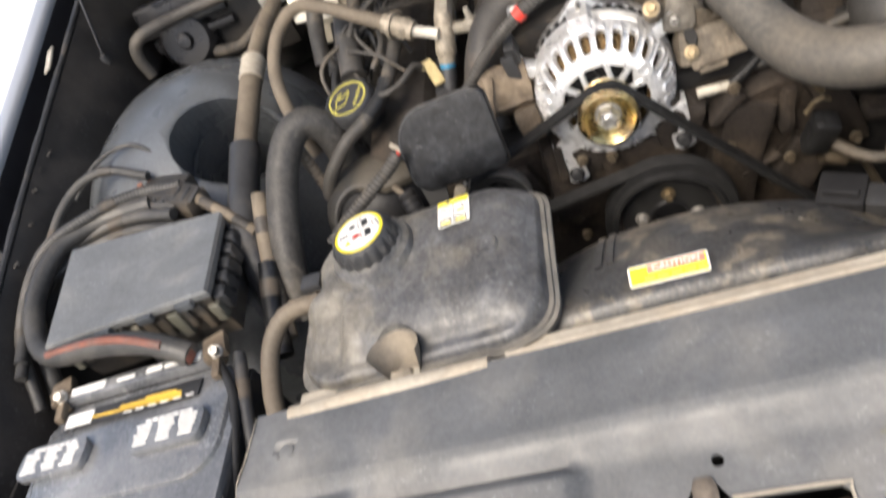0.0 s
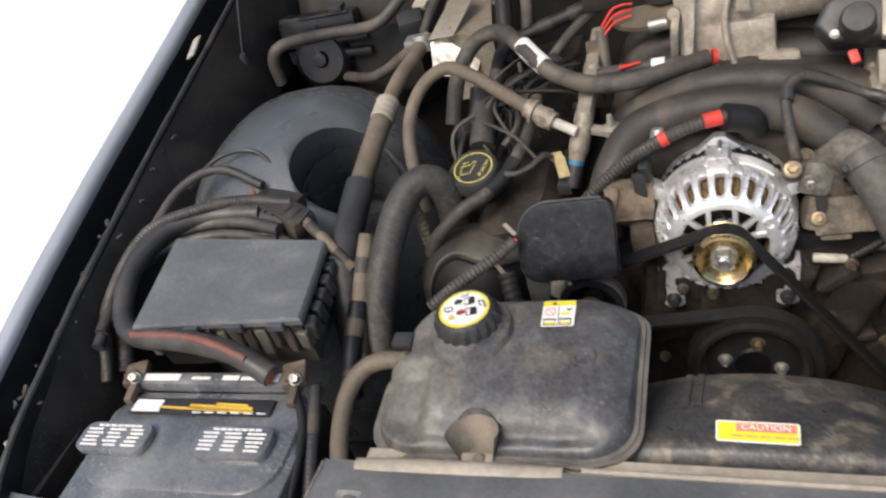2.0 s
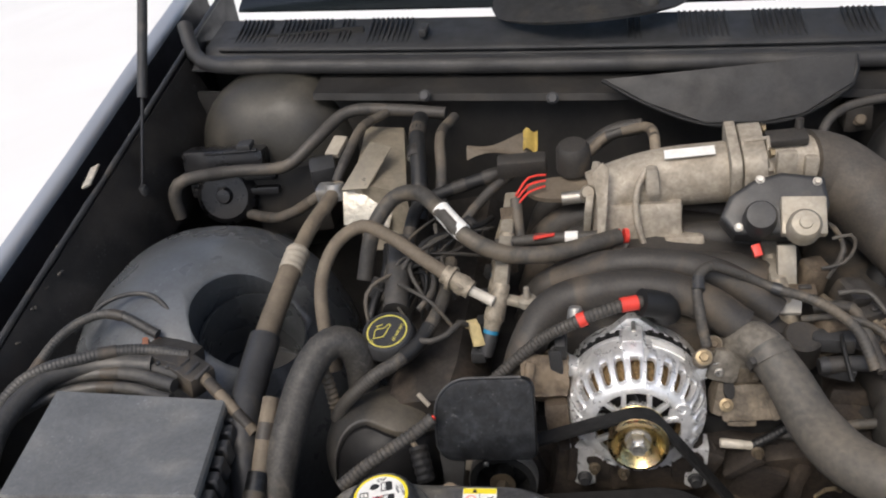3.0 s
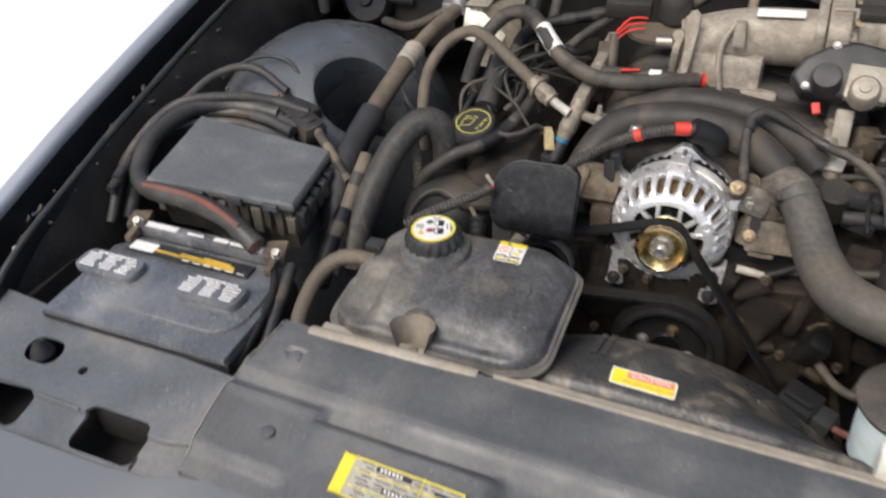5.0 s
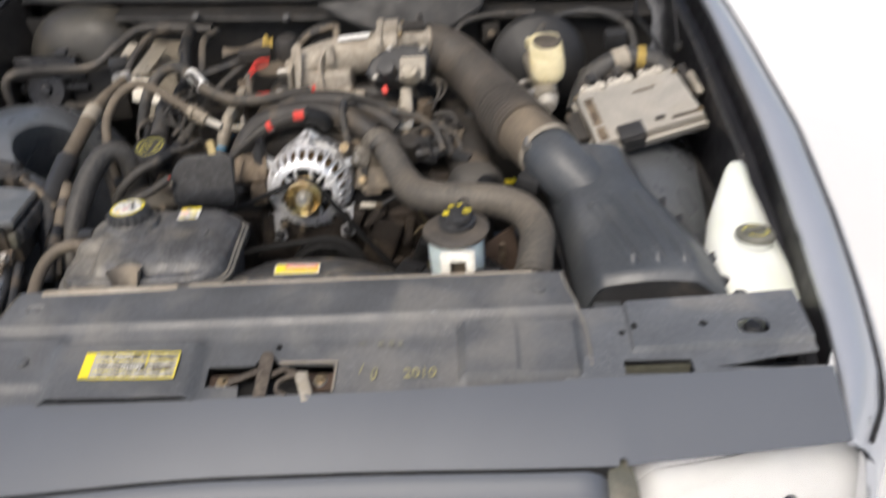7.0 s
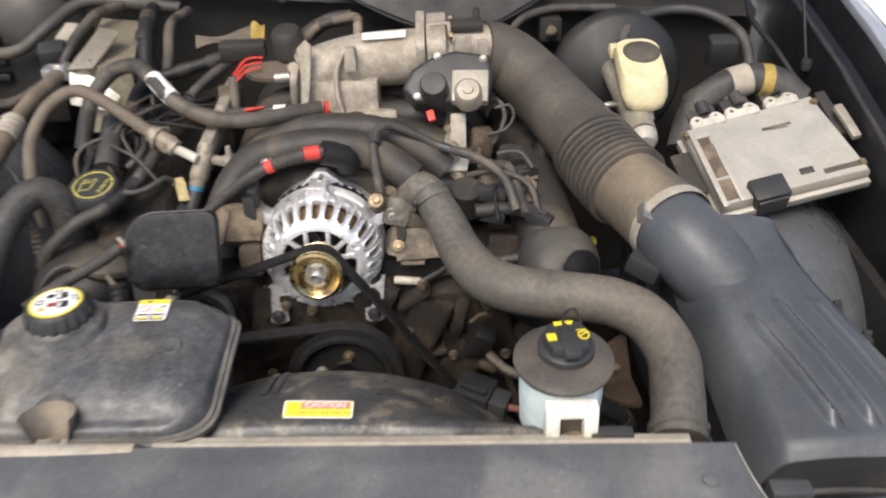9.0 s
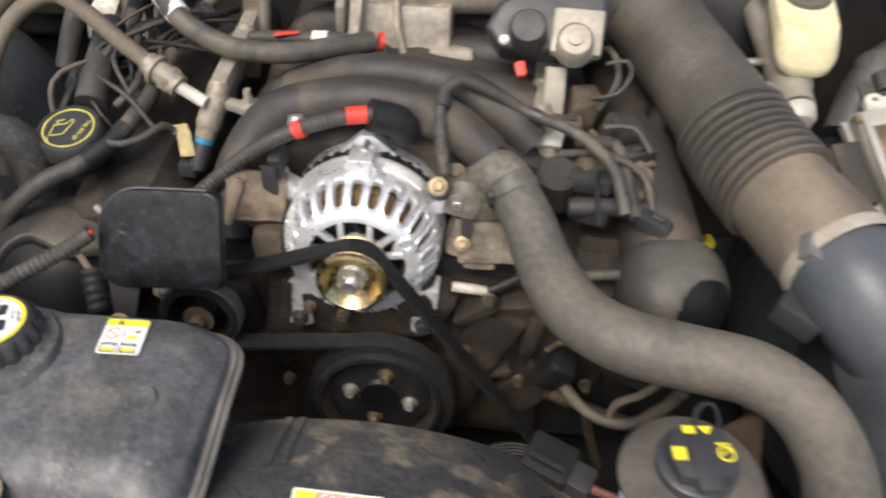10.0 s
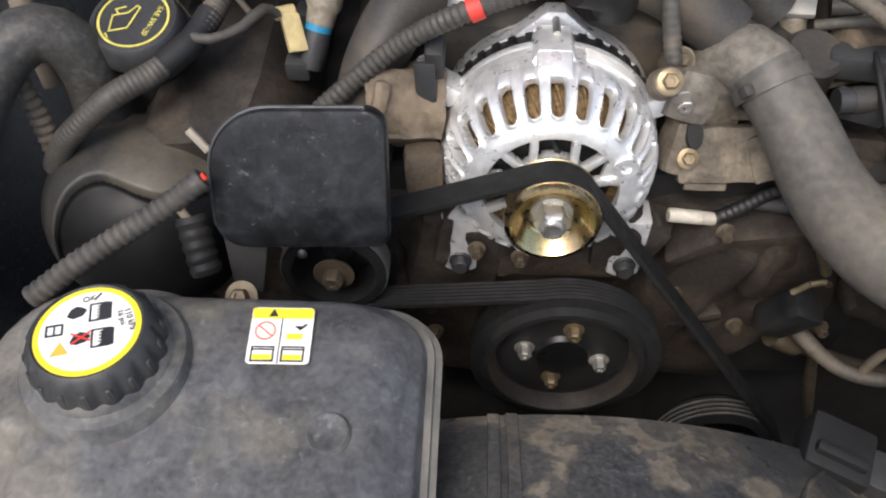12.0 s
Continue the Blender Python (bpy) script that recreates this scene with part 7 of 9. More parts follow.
part("corrugated_pipe", tube([(-0.486, 0.622, 0.940), (-0.481, 0.618, 0.915), (-0.478, 0.612, 0.890), (-0.473, 0.602, 0.862)], 0.0095, 16, rib=0.22, pitch=0.0085), m_hose_tan, hh, "tan corrugated pipe")
cable("coolant_pipe", [(-0.545, 0.560, 0.940), (-0.548, 0.50, 0.90), (-0.545, 0.44, 0.86), (-0.535, 0.38, 0.82)], 0.012, m_hose_tan, "tan dusty pipe beside the heater hose", category="pipe")
cable("pipe_sleeve", [(-0.548, 0.470, 0.885), (-0.546, 0.40, 0.852), (-0.535, 0.345, 0.825)], 0.0145, m_black, "short black sleeve on a coolant pipe", category="pipe")
ov_h = thing("overflow_hose", (-0.47, 0.30, 0.85), "dusty rubber overflow hose curving into the coolant tank", "hose")
part("hose_body", tube([(-0.408, 0.330, 0.914), (-0.437, 0.330, 0.920), (-0.468, 0.322, 0.919), (-0.491, 0.297, 0.905), (-0.496, 0.258, 0.888), (-0.488, 0.215, 0.875), (-0.475, 0.175, 0.855)], 0.0118, 16), m_hose_tan, ov_h)
bnd, scr = clamp_ring((-0.418, 0.330, 0.916), (1, 0, 0.1), 0.0126, 0.008)
part("clamp", bnd, m_hose_tan, ov_h)

# fuel and vapour lines, looms above the left bank
m_radiator_pale = surf("pale dusty plastic", (0.46, 0.43, 0.37), 0.55, dust=0.35, dust_col=(0.38, 0.33, 0.25), scale=30)
m_injector = surf("tan dirty injector metal", (0.25, 0.215, 0.165), 0.55, 0.2, dust=0.45, dust_col=(0.19, 0.155, 0.11), scale=40, mott=0.3)
vh = thing("vapour_hose", (-0.45, 0.75, 0.95), "thin dusty rubber hose looping to a pale quick connector", "hose")
part("hose_body", tube([(-0.485, 0.665, 0.90), (-0.497, 0.690, 0.965), (-0.507, 0.745, 1.010), (-0.490, 0.795, 1.045), (-0.446, 0.812, 1.066), (-0.395, 0.785, 1.060), (-0.345, 0.755, 1.040), (-0.308, 0.742, 1.018)], 0.0105, 14), m_hose_tan, vh)
part("connector", joined(tube([(-0.312, 0.744, 1.019), (-0.272, 0.728, 0.998)], 0.0145, 14), ring(0.014, 0.019, 0.006, frame_to((-0.303, 0.740, 1.013), (0.88, -0.35, -0.3))), box((-0.285, 0.733, 1.005), (0.014, 0.03, 0.018), 0.003, rot=(0, 25, -20))), m_injector, vh, "dusty tan quick connector")
part("nipple", tube([(-0.275, 0.729, 0.999), (-0.238, 0.716, 0.985)], 0.008, 12), m_radiator_pale, vh)
ml = thing("wire_loom", (-0.3, 0.85, 1.0), "black wire loom with a white tape marker", "cable", "upper wire looms")
part("loom_body", tube([(-0.47, 0.83, 0.95), (-0.455, 0.88, 1.015), (-0.42, 0.915, 1.055), (-0.372, 0.905, 1.068), (-0.325, 0.845, 1.066), (-0.280, 0.800, 1.045), (-0.225, 0.790, 1.020), (-0.16, 0.800, 1.010), (-0.10, 0.825, 1.008), (-0.055, 0.850, 1.005)], 0.0135, 14), m_loom, ml)
part("white_tape", tube([(-0.327, 0.850, 1.067), (-0.305, 0.824, 1.057), (-0.288, 0.807, 1.049)], 0.0150, 14), m_label, ml)
for x_ in (-0.060, -0.048):
    part("red_tape", tube([(x_, 0.850, 1.006), (x_ + 0.006, 0.8515, 1.005)], 0.0118, 14), m_red, ml)
la_ = thing("wire_loom", (-0.30, 0.46, 0.9), "ribbed wire loom running under the belt guard", "cable", "front wire looms")
part("loom_body", tube([(-0.405, 0.412, 0.930), (-0.375, 0.435, 0.942), (-0.353, 0.450, 0.949), (-0.317, 0.475, 0.960), (-0.293, 0.490, 0.972)], 0.0090, 14, rib=0.16), m_loom, la_)
part("red_wire", tube([(-0.297, 0.487, 0.970), (-0.291, 0.491, 0.974)], 0.0032, 8), m_red, la_)
lb_ = thing("wire_loom", (-0.38, 0.62, 0.92), "taped grey wire loom over the valve cover", "cable", "front wire looms")
part("loom_body", tube([(-0.470, 0.590, 0.872), (-0.452, 0.590, 0.900), (-0.430, 0.594, 0.921), (-0.402, 0.607, 0.940), (-0.371, 0.630, 0.947), (-0.345, 0.662, 0.954), (-0.326, 0.712, 0.967), (-0.318, 0.770, 0.975), (-0.322, 0.84, 0.975)], 0.0108, 14, rib=0.07, pitch=0.0045), m_loom, lb_)
part("tape", tube([(-0.366, 0.635, 0.948), (-0.345, 0.662, 0.954), (-0.334, 0.690, 0.961)], 0.0118, 14, wob=0.08), m_rubber, lb_)
part("branch", tube([(-0.345, 0.660, 0.960), (-0.326, 0.655, 0.962), (-0.303, 0.668, 0.964), (-0.288, 0.692, 0.966), (-0.280, 0.700, 0.955)], 0.0046, 10, wob=0.2), m_loom, lb_)
lc_ = thing("wire_loom", (-0.15, 0.64, 0.92), "ribbed wire loom with red tape bands behind the alternator", "cable", "front wire looms")
part("loom_body", tube([(-0.275, 0.60, 0.885), (-0.225, 0.622, 0.928), (-0.168, 0.640, 0.972), (-0.108, 0.638, 1.010), (-0.045, 0.655, 1.022), (-0.015, 0.665, 1.016)], 0.0092, 14, rib=0.16), m_loom, lc_)
part("red_tape", tube([(-0.112, 0.6375, 1.008), (-0.102, 0.639, 1.012)], 0.0102, 14), m_red, lc_)
part("red_tape", tube([(-0.056, 0.652, 1.022), (-0.034, 0.658, 1.0218)], 0.0102, 14), m_red, lc_)
part("boot", tube([(-0.03, 0.66, 1.02), (0.0, 0.672, 1.005), (0.005, 0.68, 0.985)], 0.019, 14), m_rubber, lc_)

# fuel rails with injectors
def fuel_rail(x, pts, n, side):
    f = thing("fuel_rail", (x, 0.9, 0.93), "dull tan metal fuel rail with injectors", "fuel rail", "fuel rails")
    a, b = Vector(pts[0]), Vector(pts[1])
    part("rail", box((0, 0, 0), (0.022, (b - a).length, 0.022), 0.005, m=frame_to((a + b) / 2, (0, 0, 1), b - a)), m_alu_dirty, f)
    for i in range(n):
        p = a.lerp(b, (i + 0.06) / n)
        q = p + V(side * 0.022, -0.042, -0.070)
        u_ = (q - p).normalized()
        part("injector", lathe([(0.011, 0), (0.0130, 0.004), (0.0135, 0.020), (0.0155, 0.046), (0.0158, 0.056), (0.0135, 0.060), (0.0125, 0.072), (0, 0.074)], 24, frame_to(p - u_ * 0.012, u_)), m_injector, f, "tan dusty metal injector body")
        part("injector_tip", lathe([(0.0115, 0), (0.0125, 0.012), (0.011, 0.034), (0.006, 0.036)], 20, frame_to(p + u_ * 0.066, u_)), m_plastic, f)
        part("seal_ring", ring(0.009, 0.0118, 0.006, frame_to(p + u_ * 0.060, q - p)), m_blue, f)
        part("plug", box((0, 0, 0), (0.022, 0.026, 0.020), 0.004, m=Matrix.Translation(q + V(side * 0.014, -0.004, -0.012))), m_plastic, f)
    return f


fuel_rail(-0.24, ((-0.230, 0.735, 0.988), (-0.238, 1.02, 0.988)), 4, -1)
fuel_rail(0.16, ((0.165, 0.760, 0.965), (0.172, 1.02, 0.965)), 4, 1)
kb = thing("rail_bracket", (-0.225, 0.72, 0.92), "pale metal bracket stud on the fuel rail", "bracket")
part("bracket_arm", joined(box((-0.212, 0.735, 0.972), (0.05, 0.016, 0.012), 0.004, rot=(0, 10, -10)), lathe([(0, 0.03), (0.004, 0.03), (0.006, 0.012), (0.014, 0.010), (0.014, 0), (0, 0)], 16, pose(-0.190, 0.728, 0.970))), m_alu_dirty, kb)
part("yellow_clip", joined(prism([(-0.008, -0.020), (0.009, -0.023), (0.011, 0.010), (-0.005, 0.016)], 0.010, 0.002, frame_to((-0.272, 0.703, 0.937), (0.35, -0.65, 0.68))), box((-0.276, 0.712, 0.948), (0.020, 0.012, 0.012), 0.003, rot=(-30, 0, 20))), surf("aged yellow plastic", (0.40, 0.32, 0.15), 0.6, dust=0.35, scale=40), kb, "aged yellow plastic clip")
rb2 = thing("rail_bracket", (0.16, 0.75, 0.91), "pale metal bracket tab on the fuel rail", "bracket")
part("bracket_arm", prism([(-0.045, -0.012), (0.03, -0.014), (0.034, 0.008), (0.010, 0.016), (-0.03, 0.012), (-0.05, 0.004)], 0.008, 0.002, frame_to((0.160, 0.742, 0.945), (0, -0.4, 0.9))), m_alu_cover, rb2)
part("bracket_post", box((0.178, 0.785, 0.978), (0.026, 0.014, 0.075), 0.003, rot=(-28, 0, 0)), m_alu_dirty, rb2)

# insulated heater box, blower, accumulator and the lines behind the left bank
m_foil_white = surf("torn silver foil", (0.50, 0.475, 0.41), 0.36, 0.5, dust=0.35, dust_col=(0.33, 0.28, 0.2), scale=30, bump=0.5)
ib = thing("foil_box", (-0.48, 1.12, 0.94), "dusty foil-faced box at the back of the bay", "heater box")
part("foil_panel", loft([[V(x, y, z) for x, y, z in q] for q in (((-0.535, 1.235, 0.93), (-0.455, 1.235, 0.93), (-0.425, 1.00, 0.90), (-0.520, 1.00, 0.90)), ((-0.545, 1.235, 1.045), (-0.470, 1.240, 1.035), (-0.420, 1.000, 1.015), (-0.525, 1.030, 1.030)))]), m_silver, ib, angle=20)
part("foil_edge", prism([(-0.05, -0.03), (0.03, -0.05), (0.05, 0.0), (0.0, 0.035), (-0.045, 0.03)], 0.004, 0.001, frame_to((-0.500, 1.018, 0.985), (0.1, -0.85, 0.5))), m_foil_white, ib, "torn bright foil corner")
part("foil_fold", prism([(-0.03, -0.06), (0.02, -0.05), (0.028, 0.05), (-0.022, 0.06)], 0.003, 0.001, frame_to((-0.500, 1.06, 1.042), (-0.1, -0.35, 0.93))), m_silver, ib)
bl_m = thing("blower_unit", (-0.87, 1.20, 0.85), "round black vacuum pot with a dusty face", "vacuum pot")
part("pot", lathe([(0, 0.045), (0.042, 0.044), (0.050, 0.036), (0.054, 0.030), (0.056, 0.0), (0.050, -0.03), (0, -0.03)], 40, frame_to((-0.848, 1.180, 0.942), (0.15, -0.92, 0.35)) @ Matrix.Scale(1.15, 4)), m_gloss_black, bl_m)
part("pot_boss", lathe([(0, 0.012), (0.014, 0.010), (0.018, 0)], 20, frame_to((-0.848, 1.180, 0.942), (0.15, -0.92, 0.35)) @ pose(0, 0, 0.0515)), m_gloss_black, bl_m)
part("pot_bracket", box((-0.905, 1.180, 0.955), (0.05, 0.03, 0.03), 0.005, rot=(-10, 0, 12)), m_plastic, bl_m)
ev = thing("evaporator_case", (-0.78, 1.32, 0.80), "large dark dusty rounded case behind the wheelhouse", "case")
evb = bmesh.new()
bmesh.ops.create_uvsphere(evb, u_segments=36, v_segments=20, radius=1)
for v in evb.verts:
    c = v.co
    v.co = V(-0.775 + 0.185 * math.copysign(abs(c.x) ** 0.8, c.x), 1.365 + 0.15 * math.copysign(abs(c.y) ** 0.8, c.y), 0.925 + 0.205 * math.copysign(abs(c.z) ** 0.8, c.z))
part("case_shell", evb, surf("dusty olive black plastic", (0.024, 0.023, 0.020), 0.5, dust=0.5, dust_col=(0.085, 0.076, 0.060), scale=7, bump=0.1), ev, angle=60)
part("case_ledge", box((-0.845, 1.195, 1.005), (0.17, 0.06, 0.06), 0.010, rot=(-14, 4, 6)), m_gloss_black, ev)
part("case_rib", tube([(-0.93, 1.178, 1.030), (-0.85, 1.170, 1.038), (-0.765, 1.178, 1.036)], 0.004, 8), m_gloss_black, ev)
for i in range(2):
    part("case_step", box((-0.835 + 0.012 * i, 1.176 - 0.006 * i, 0.985 - 0.030 * i), (0.20 - 0.02 * i, 0.05, 0.016), 0.004, rot=(-10, 4, 6)), m_gloss_black, ev)
part("duct_box", box((-0.72, 1.205, 0.915), (0.16, 0.07, 0.15), 0.012, rot=(-6, 0, 4)), m_firewall, ev)
part("case_tab", box((-0.79, 1.185, 1.045), (0.03, 0.03, 0.012), 0.003), m_plastic, ev)
cable("ac_pipe", [(-0.912, 1.07, 0.95), (-0.910, 1.072, 1.00), (-0.885, 1.085, 1.025), (-0.80, 1.13, 1.015), (-0.70, 1.15, 1.01), (-0.64, 1.19, 1.045), (-0.58, 1.245, 1.075), (-0.48, 1.25, 1.07), (-0.38, 1.24, 1.06)], 0.0125, m_hose, "long dusty rubber line running to the firewall", category="hose")
cable("ac_pipe", [(-0.80, 1.14, 0.91), (-0.73, 1.11, 0.915), (-0.67, 1.10, 0.94), (-0.62, 1.10, 0.97)], 0.011, m_hose, "dusty rubber line beside the vacuum pot", category="hose")
acc = thing("accumulator", (-0.60, 1.10, 0.92), "dull metal fitting block with a pale label", "fitting")
part("block", box((-0.605, 1.105, 1.005), (0.05, 0.045, 0.07), 0.008, rot=(12, 0, 20)), m_plastic, acc)
part("pale_tag", box((-0.585, 1.150, 1.045), (0.030, 0.050, 0.012), 0.003, rot=(20, 0, -15)), m_radiator, acc)
for pts, r, mt_ in (([(-0.565, 1.05, 1.02), (-0.55, 1.10, 1.05), (-0.535, 1.18, 1.07), (-0.50, 1.24, 1.07)], 0.009, m_hose), ([(-0.40, 0.98, 0.97), (-0.405, 1.05, 1.03), (-0.415, 1.12, 1.07), (-0.42, 1.19, 1.075)], 0.015, m_rubber), ([(-0.36, 0.98, 0.97), (-0.365, 1.06, 1.03), (-0.375, 1.14, 1.06), (-0.36, 1.22, 1.06)], 0.010, m_hose),
                    ([(-0.41, 0.86, 0.93), (-0.405, 0.93, 0.985), (-0.395, 0.99, 1.00), (-0.34, 1.02, 1.01), (-0.25, 1.035, 1.03)], 0.012, m_rubber), ([(-0.35, 0.90, 0.95), (-0.31, 0.96, 0.985), (-0.27, 1.01, 1.01), (-0.22, 1.05, 1.03)], 0.009, m_loom), ([(-0.40, 0.80, 0.92), (-0.375, 0.83, 0.97), (-0.345, 0.80, 0.99), (-0.335, 0.75, 0.985), (-0.355, 0.72, 0.97)], 0.005, m_loom),
                    ([(-0.45, 0.72, 0.90), (-0.44, 0.76, 0.945), (-0.43, 0.82, 0.965), (-0.435, 0.88, 0.985)], 0.007, m_rubber), ([(-0.30, 0.70, 0.95), (-0.33, 0.71, 0.99), (-0.365, 0.73, 1.0), (-0.39, 0.76, 0.99)], 0.003, m_loom), ([(-0.30, 0.90, 0.98), (-0.33, 0.86, 1.01), (-0.355, 0.83, 1.01), (-0.34, 0.79, 0.995), (-0.31, 0.80, 0.985)], 0.0045, m_hose)):
    cable("hose" if r > 0.008 else "wire", pts, r, mt_, "dusty dark line among the pipes at the back of the bay", category="hose" if r > 0.008 else "wire", group="rear lines")
cable("white_band", [(-0.412, 1.075, 1.047), (-0.4145, 1.095, 1.058)], 0.0158, m_label, "white tape band on a hose", category="tape")
cable("white_band", [(-0.285, 1.030, 1.0225), (-0.255, 1.0345, 1.029)], 0.0128, m_label, "white tape band on a hose", category="tape")
m_aged_yellow = surf("aged yellow paper", (0.36, 0.25, 0.05), 0.6, dust=0.35, scale=40)
yt = thing("warning_tag", (-0.24, 1.12, 1.02), "crumpled yellow and white paper tag", "tag")
part("tag_sheet", sheet(lambda u, v: (-0.325 + 0.115 * u, 1.105 + 0.02 * v + 0.03 * u, 1.022 + 0.020 * v + 0.008 * math.sin(5 * u + 3 * v)), span(0, 1, 10), span(0, 1, 4), 0.0012), m_hose_tan, yt)
part("tag_yellow", sheet(lambda u, v: (-0.222 + 0.026 * u, 1.125 + 0.03 * v, 1.026 + 0.026 * v + 0.006 * math.sin(6 * u)), span(0, 1, 5), span(0, 1, 5), 0.0014), m_aged_yellow, yt)
# coil bracket and sensors by the throttle body
sn = thing("sensor_cluster", (-0.14, 1.0, 0.96), "dusty vacuum valve cluster with red wires", "sensor")
part("valve_body", lathe([(0, 0.05), (0.022, 0.048), (0.028, 0.040), (0.030, 0.0), (0.022, -0.01)], 24, pose(-0.125, 1.010, 1.045, 10)), m_plastic_dusty, sn)
part("valve_plate", lathe([(0, 0.008), (0.045, 0.008), (0.046, 0), (0, 0)], 28, pose(-0.150, 0.975, 1.020, 14) @ Matrix.Diagonal((1.2, 0.6, 1, 1))), m_hose_tan, sn)
part("plug_body", box((-0.215, 1.030, 1.045), (0.085, 0.032, 0.032), 0.006, rot=(8, 0, 4)), m_plastic_dusty, sn)
for i in range(3):
    part("red_wire", tube([(-0.172, 0.990 - 0.012 * i, 1.044 - 0.004 * i), (-0.200, 0.980 - 0.013 * i, 1.046 - 0.007 * i), (-0.222, 0.957 - 0.008 * i, 1.025 - 0.007 * i)], 0.0021, 8), m_red, sn)
part("wire_sleeve", tube([(-0.222, 0.955, 1.02), (-0.218, 0.92, 0.985), (-0.210, 0.89, 0.96)], 0.010, 12), m_loom, sn)
part("bolt_fitting", tube([(-0.145, 0.945, 1.022), (-0.098, 0.948, 1.024)], 0.011, 14), m_steel, sn)
rw = thing("wire_loom", (-0.14, 0.87, 0.98), "dark wire loom with red wires and a white band", "cable", "upper wire looms")
part("loom_body", tube([(-0.25, 0.872, 0.985), (-0.20, 0.872, 0.990), (-0.12, 0.868, 0.995), (-0.06, 0.862, 0.998)], 0.0095, 12), m_loom, rw)
for i in range(3):
    part("red_wire", tube([(-0.188, 0.860 + 0.009 * i, 1.000 - 0.002 * i), (-0.155, 0.864 + 0.006 * i, 1.004 - 0.003 * i)], 0.0022, 8), m_red, rw)
part("white_band", tube([(-0.138, 0.869, 0.9945), (-0.118, 0.868, 0.9955)], 0.0102, 12), m_label, rw)
for xx in (-0.205,):
    part("upright", box((xx - 0.03, 0.915, 0.965), (0.022, 0.014, 0.11), 0.003, rot=(-30, 0, 4)), m_tan_metal, rw)
# thin stray wires and small plugs above the left bank
random.seed(21)
for i in range(13):
    a = V(random.uniform(-0.46, -0.30), random.uniform(0.70, 0.80), random.uniform(0.90, 0.94))
    b = V(random.uniform(-0.42, -0.26), random.uniform(0.84, 0.98), random.uniform(0.93, 0.98))
    m1 = a.lerp(b, 0.35) + V(random.uniform(-0.05, 0.03), random.uniform(-0.04, 0.02), random.uniform(0.03, 0.085))
    m2 = a.lerp(b, 0.75) + V(random.uniform(-0.03, 0.05), random.uniform(-0.02, 0.04), random.uniform(0.02, 0.06))
    cable("wire", [a, m1, m2, b], random.choice((0.0022, 0.0028, 0.0035, 0.005)), random.choice((m_loom, m_rubber, m_hose)), "thin dusty wire among the pipes", category="wire", group="rear lines")
for c, rot in (((-0.345, 0.765, 0.955), (10, 20, 30)), ((-0.385, 0.86, 0.975), (-10, 5, -20)), ((-0.30, 0.93, 0.985), (15, 0, 50)), ((-0.44, 0.80, 0.955), (0, 30, 10))):
    pl = thing("wire_plug", c, "small dusty black wire plug", "connector", "small plugs")
    part("plug_body", box(c, (0.022, 0.036, 0.020), 0.004, rot=rot), m_plastic, pl)
    part("lock_tab", box(V(*c) + V(0.002, -0.004, 0.011), (0.008, 0.02, 0.005), 0.0015, 1, rot=rot), m_plastic_dusty, pl)


# ---- throttle body and air intake ----
tb = thing("throttle_elbow", (0.0, 0.93, 0.93), "dull dirty cast aluminium intake elbow with bolted flange", "intake elbow")
part("elbow", joined(tube([(-0.090, 0.938, 1.022), (-0.030, 0.947, 1.040), (0.030, 0.953, 1.049), (0.115, 0.950, 1.055)], 0.048, 30), tube([(-0.050, 0.915, 0.935), (-0.052, 0.925, 0.975), (-0.050, 0.936, 1.015)], 0.046, 26)), m_alu_cast, tb)
part("left_flange", prism(rounded(0.110, 0.135, 0.02), 0.012, 0.003, frame_to((-0.092, 0.935, 1.005), (-1, 0.1, 0.12), (0, -0.3, 1))), m_alu_cast, tb)
part("foot", prism([(-0.085, -0.035), (0.085, -0.035), (0.080, 0.03), (-0.08, 0.03)], 0.016, 0.004, frame_to((-0.035, 0.905, 0.940), (0, -0.35, 0.94))), m_alu_cast, tb)
for bm in (box((-0.060, 0.888, 0.985), (0.010, 0.02, 0.075), 0.003, rot=(-18, 10, 0)), box((0.010, 0.890, 0.985), (0.010, 0.02, 0.075), 0.003, rot=(-18, -10, 0)), lumpy((-0.002, 0.902, 1.072), (0.022, 0.030, 0.044), 0.003, (-10, 0, 0), 4)):
    part("rib", bm, m_alu_cast, tb)
for p in ((-0.100, 0.885, 0.955), (-0.045, 0.880, 0.953), (0.020, 0.885, 0.955)):
    part("boss", lathe([(0, 0.028), (0.010, 0.028), (0.012, 0.022), (0.016, 0.0)], 18, pose(*p, -20)), m_alu_cast, tb)
    part("foot_bolt", hexbolt(Vector(p) + V(0, 0.010, 0.026), (0, 0.34, 0.94), 0.006, 0.006), m_steel, tb)
part("bend_block", lumpy((-0.020, 0.915, 0.980), (0.125, 0.075, 0.100), 0.004, (-14, 0, 0), 7, 0.010), m_alu_cast, tb)
part("side_lever", joined(box((-0.088, 0.890, 1.000), (0.016, 0.012, 0.095), 0.003, rot=(-12, 4, 0)), lumpy((-0.078, 0.882, 0.958), (0.034, 0.026, 0.03), 0.003, cuts=3)), m_alu_cast, tb)
part("front_rib", tube([(-0.010, 0.910, 1.088), (-0.026, 0.892, 1.060), (-0.028, 0.876, 1.025), (-0.022, 0.868, 0.995), (-0.012, 0.862, 0.965)], 0.0050, 10), m_alu_cast, tb)
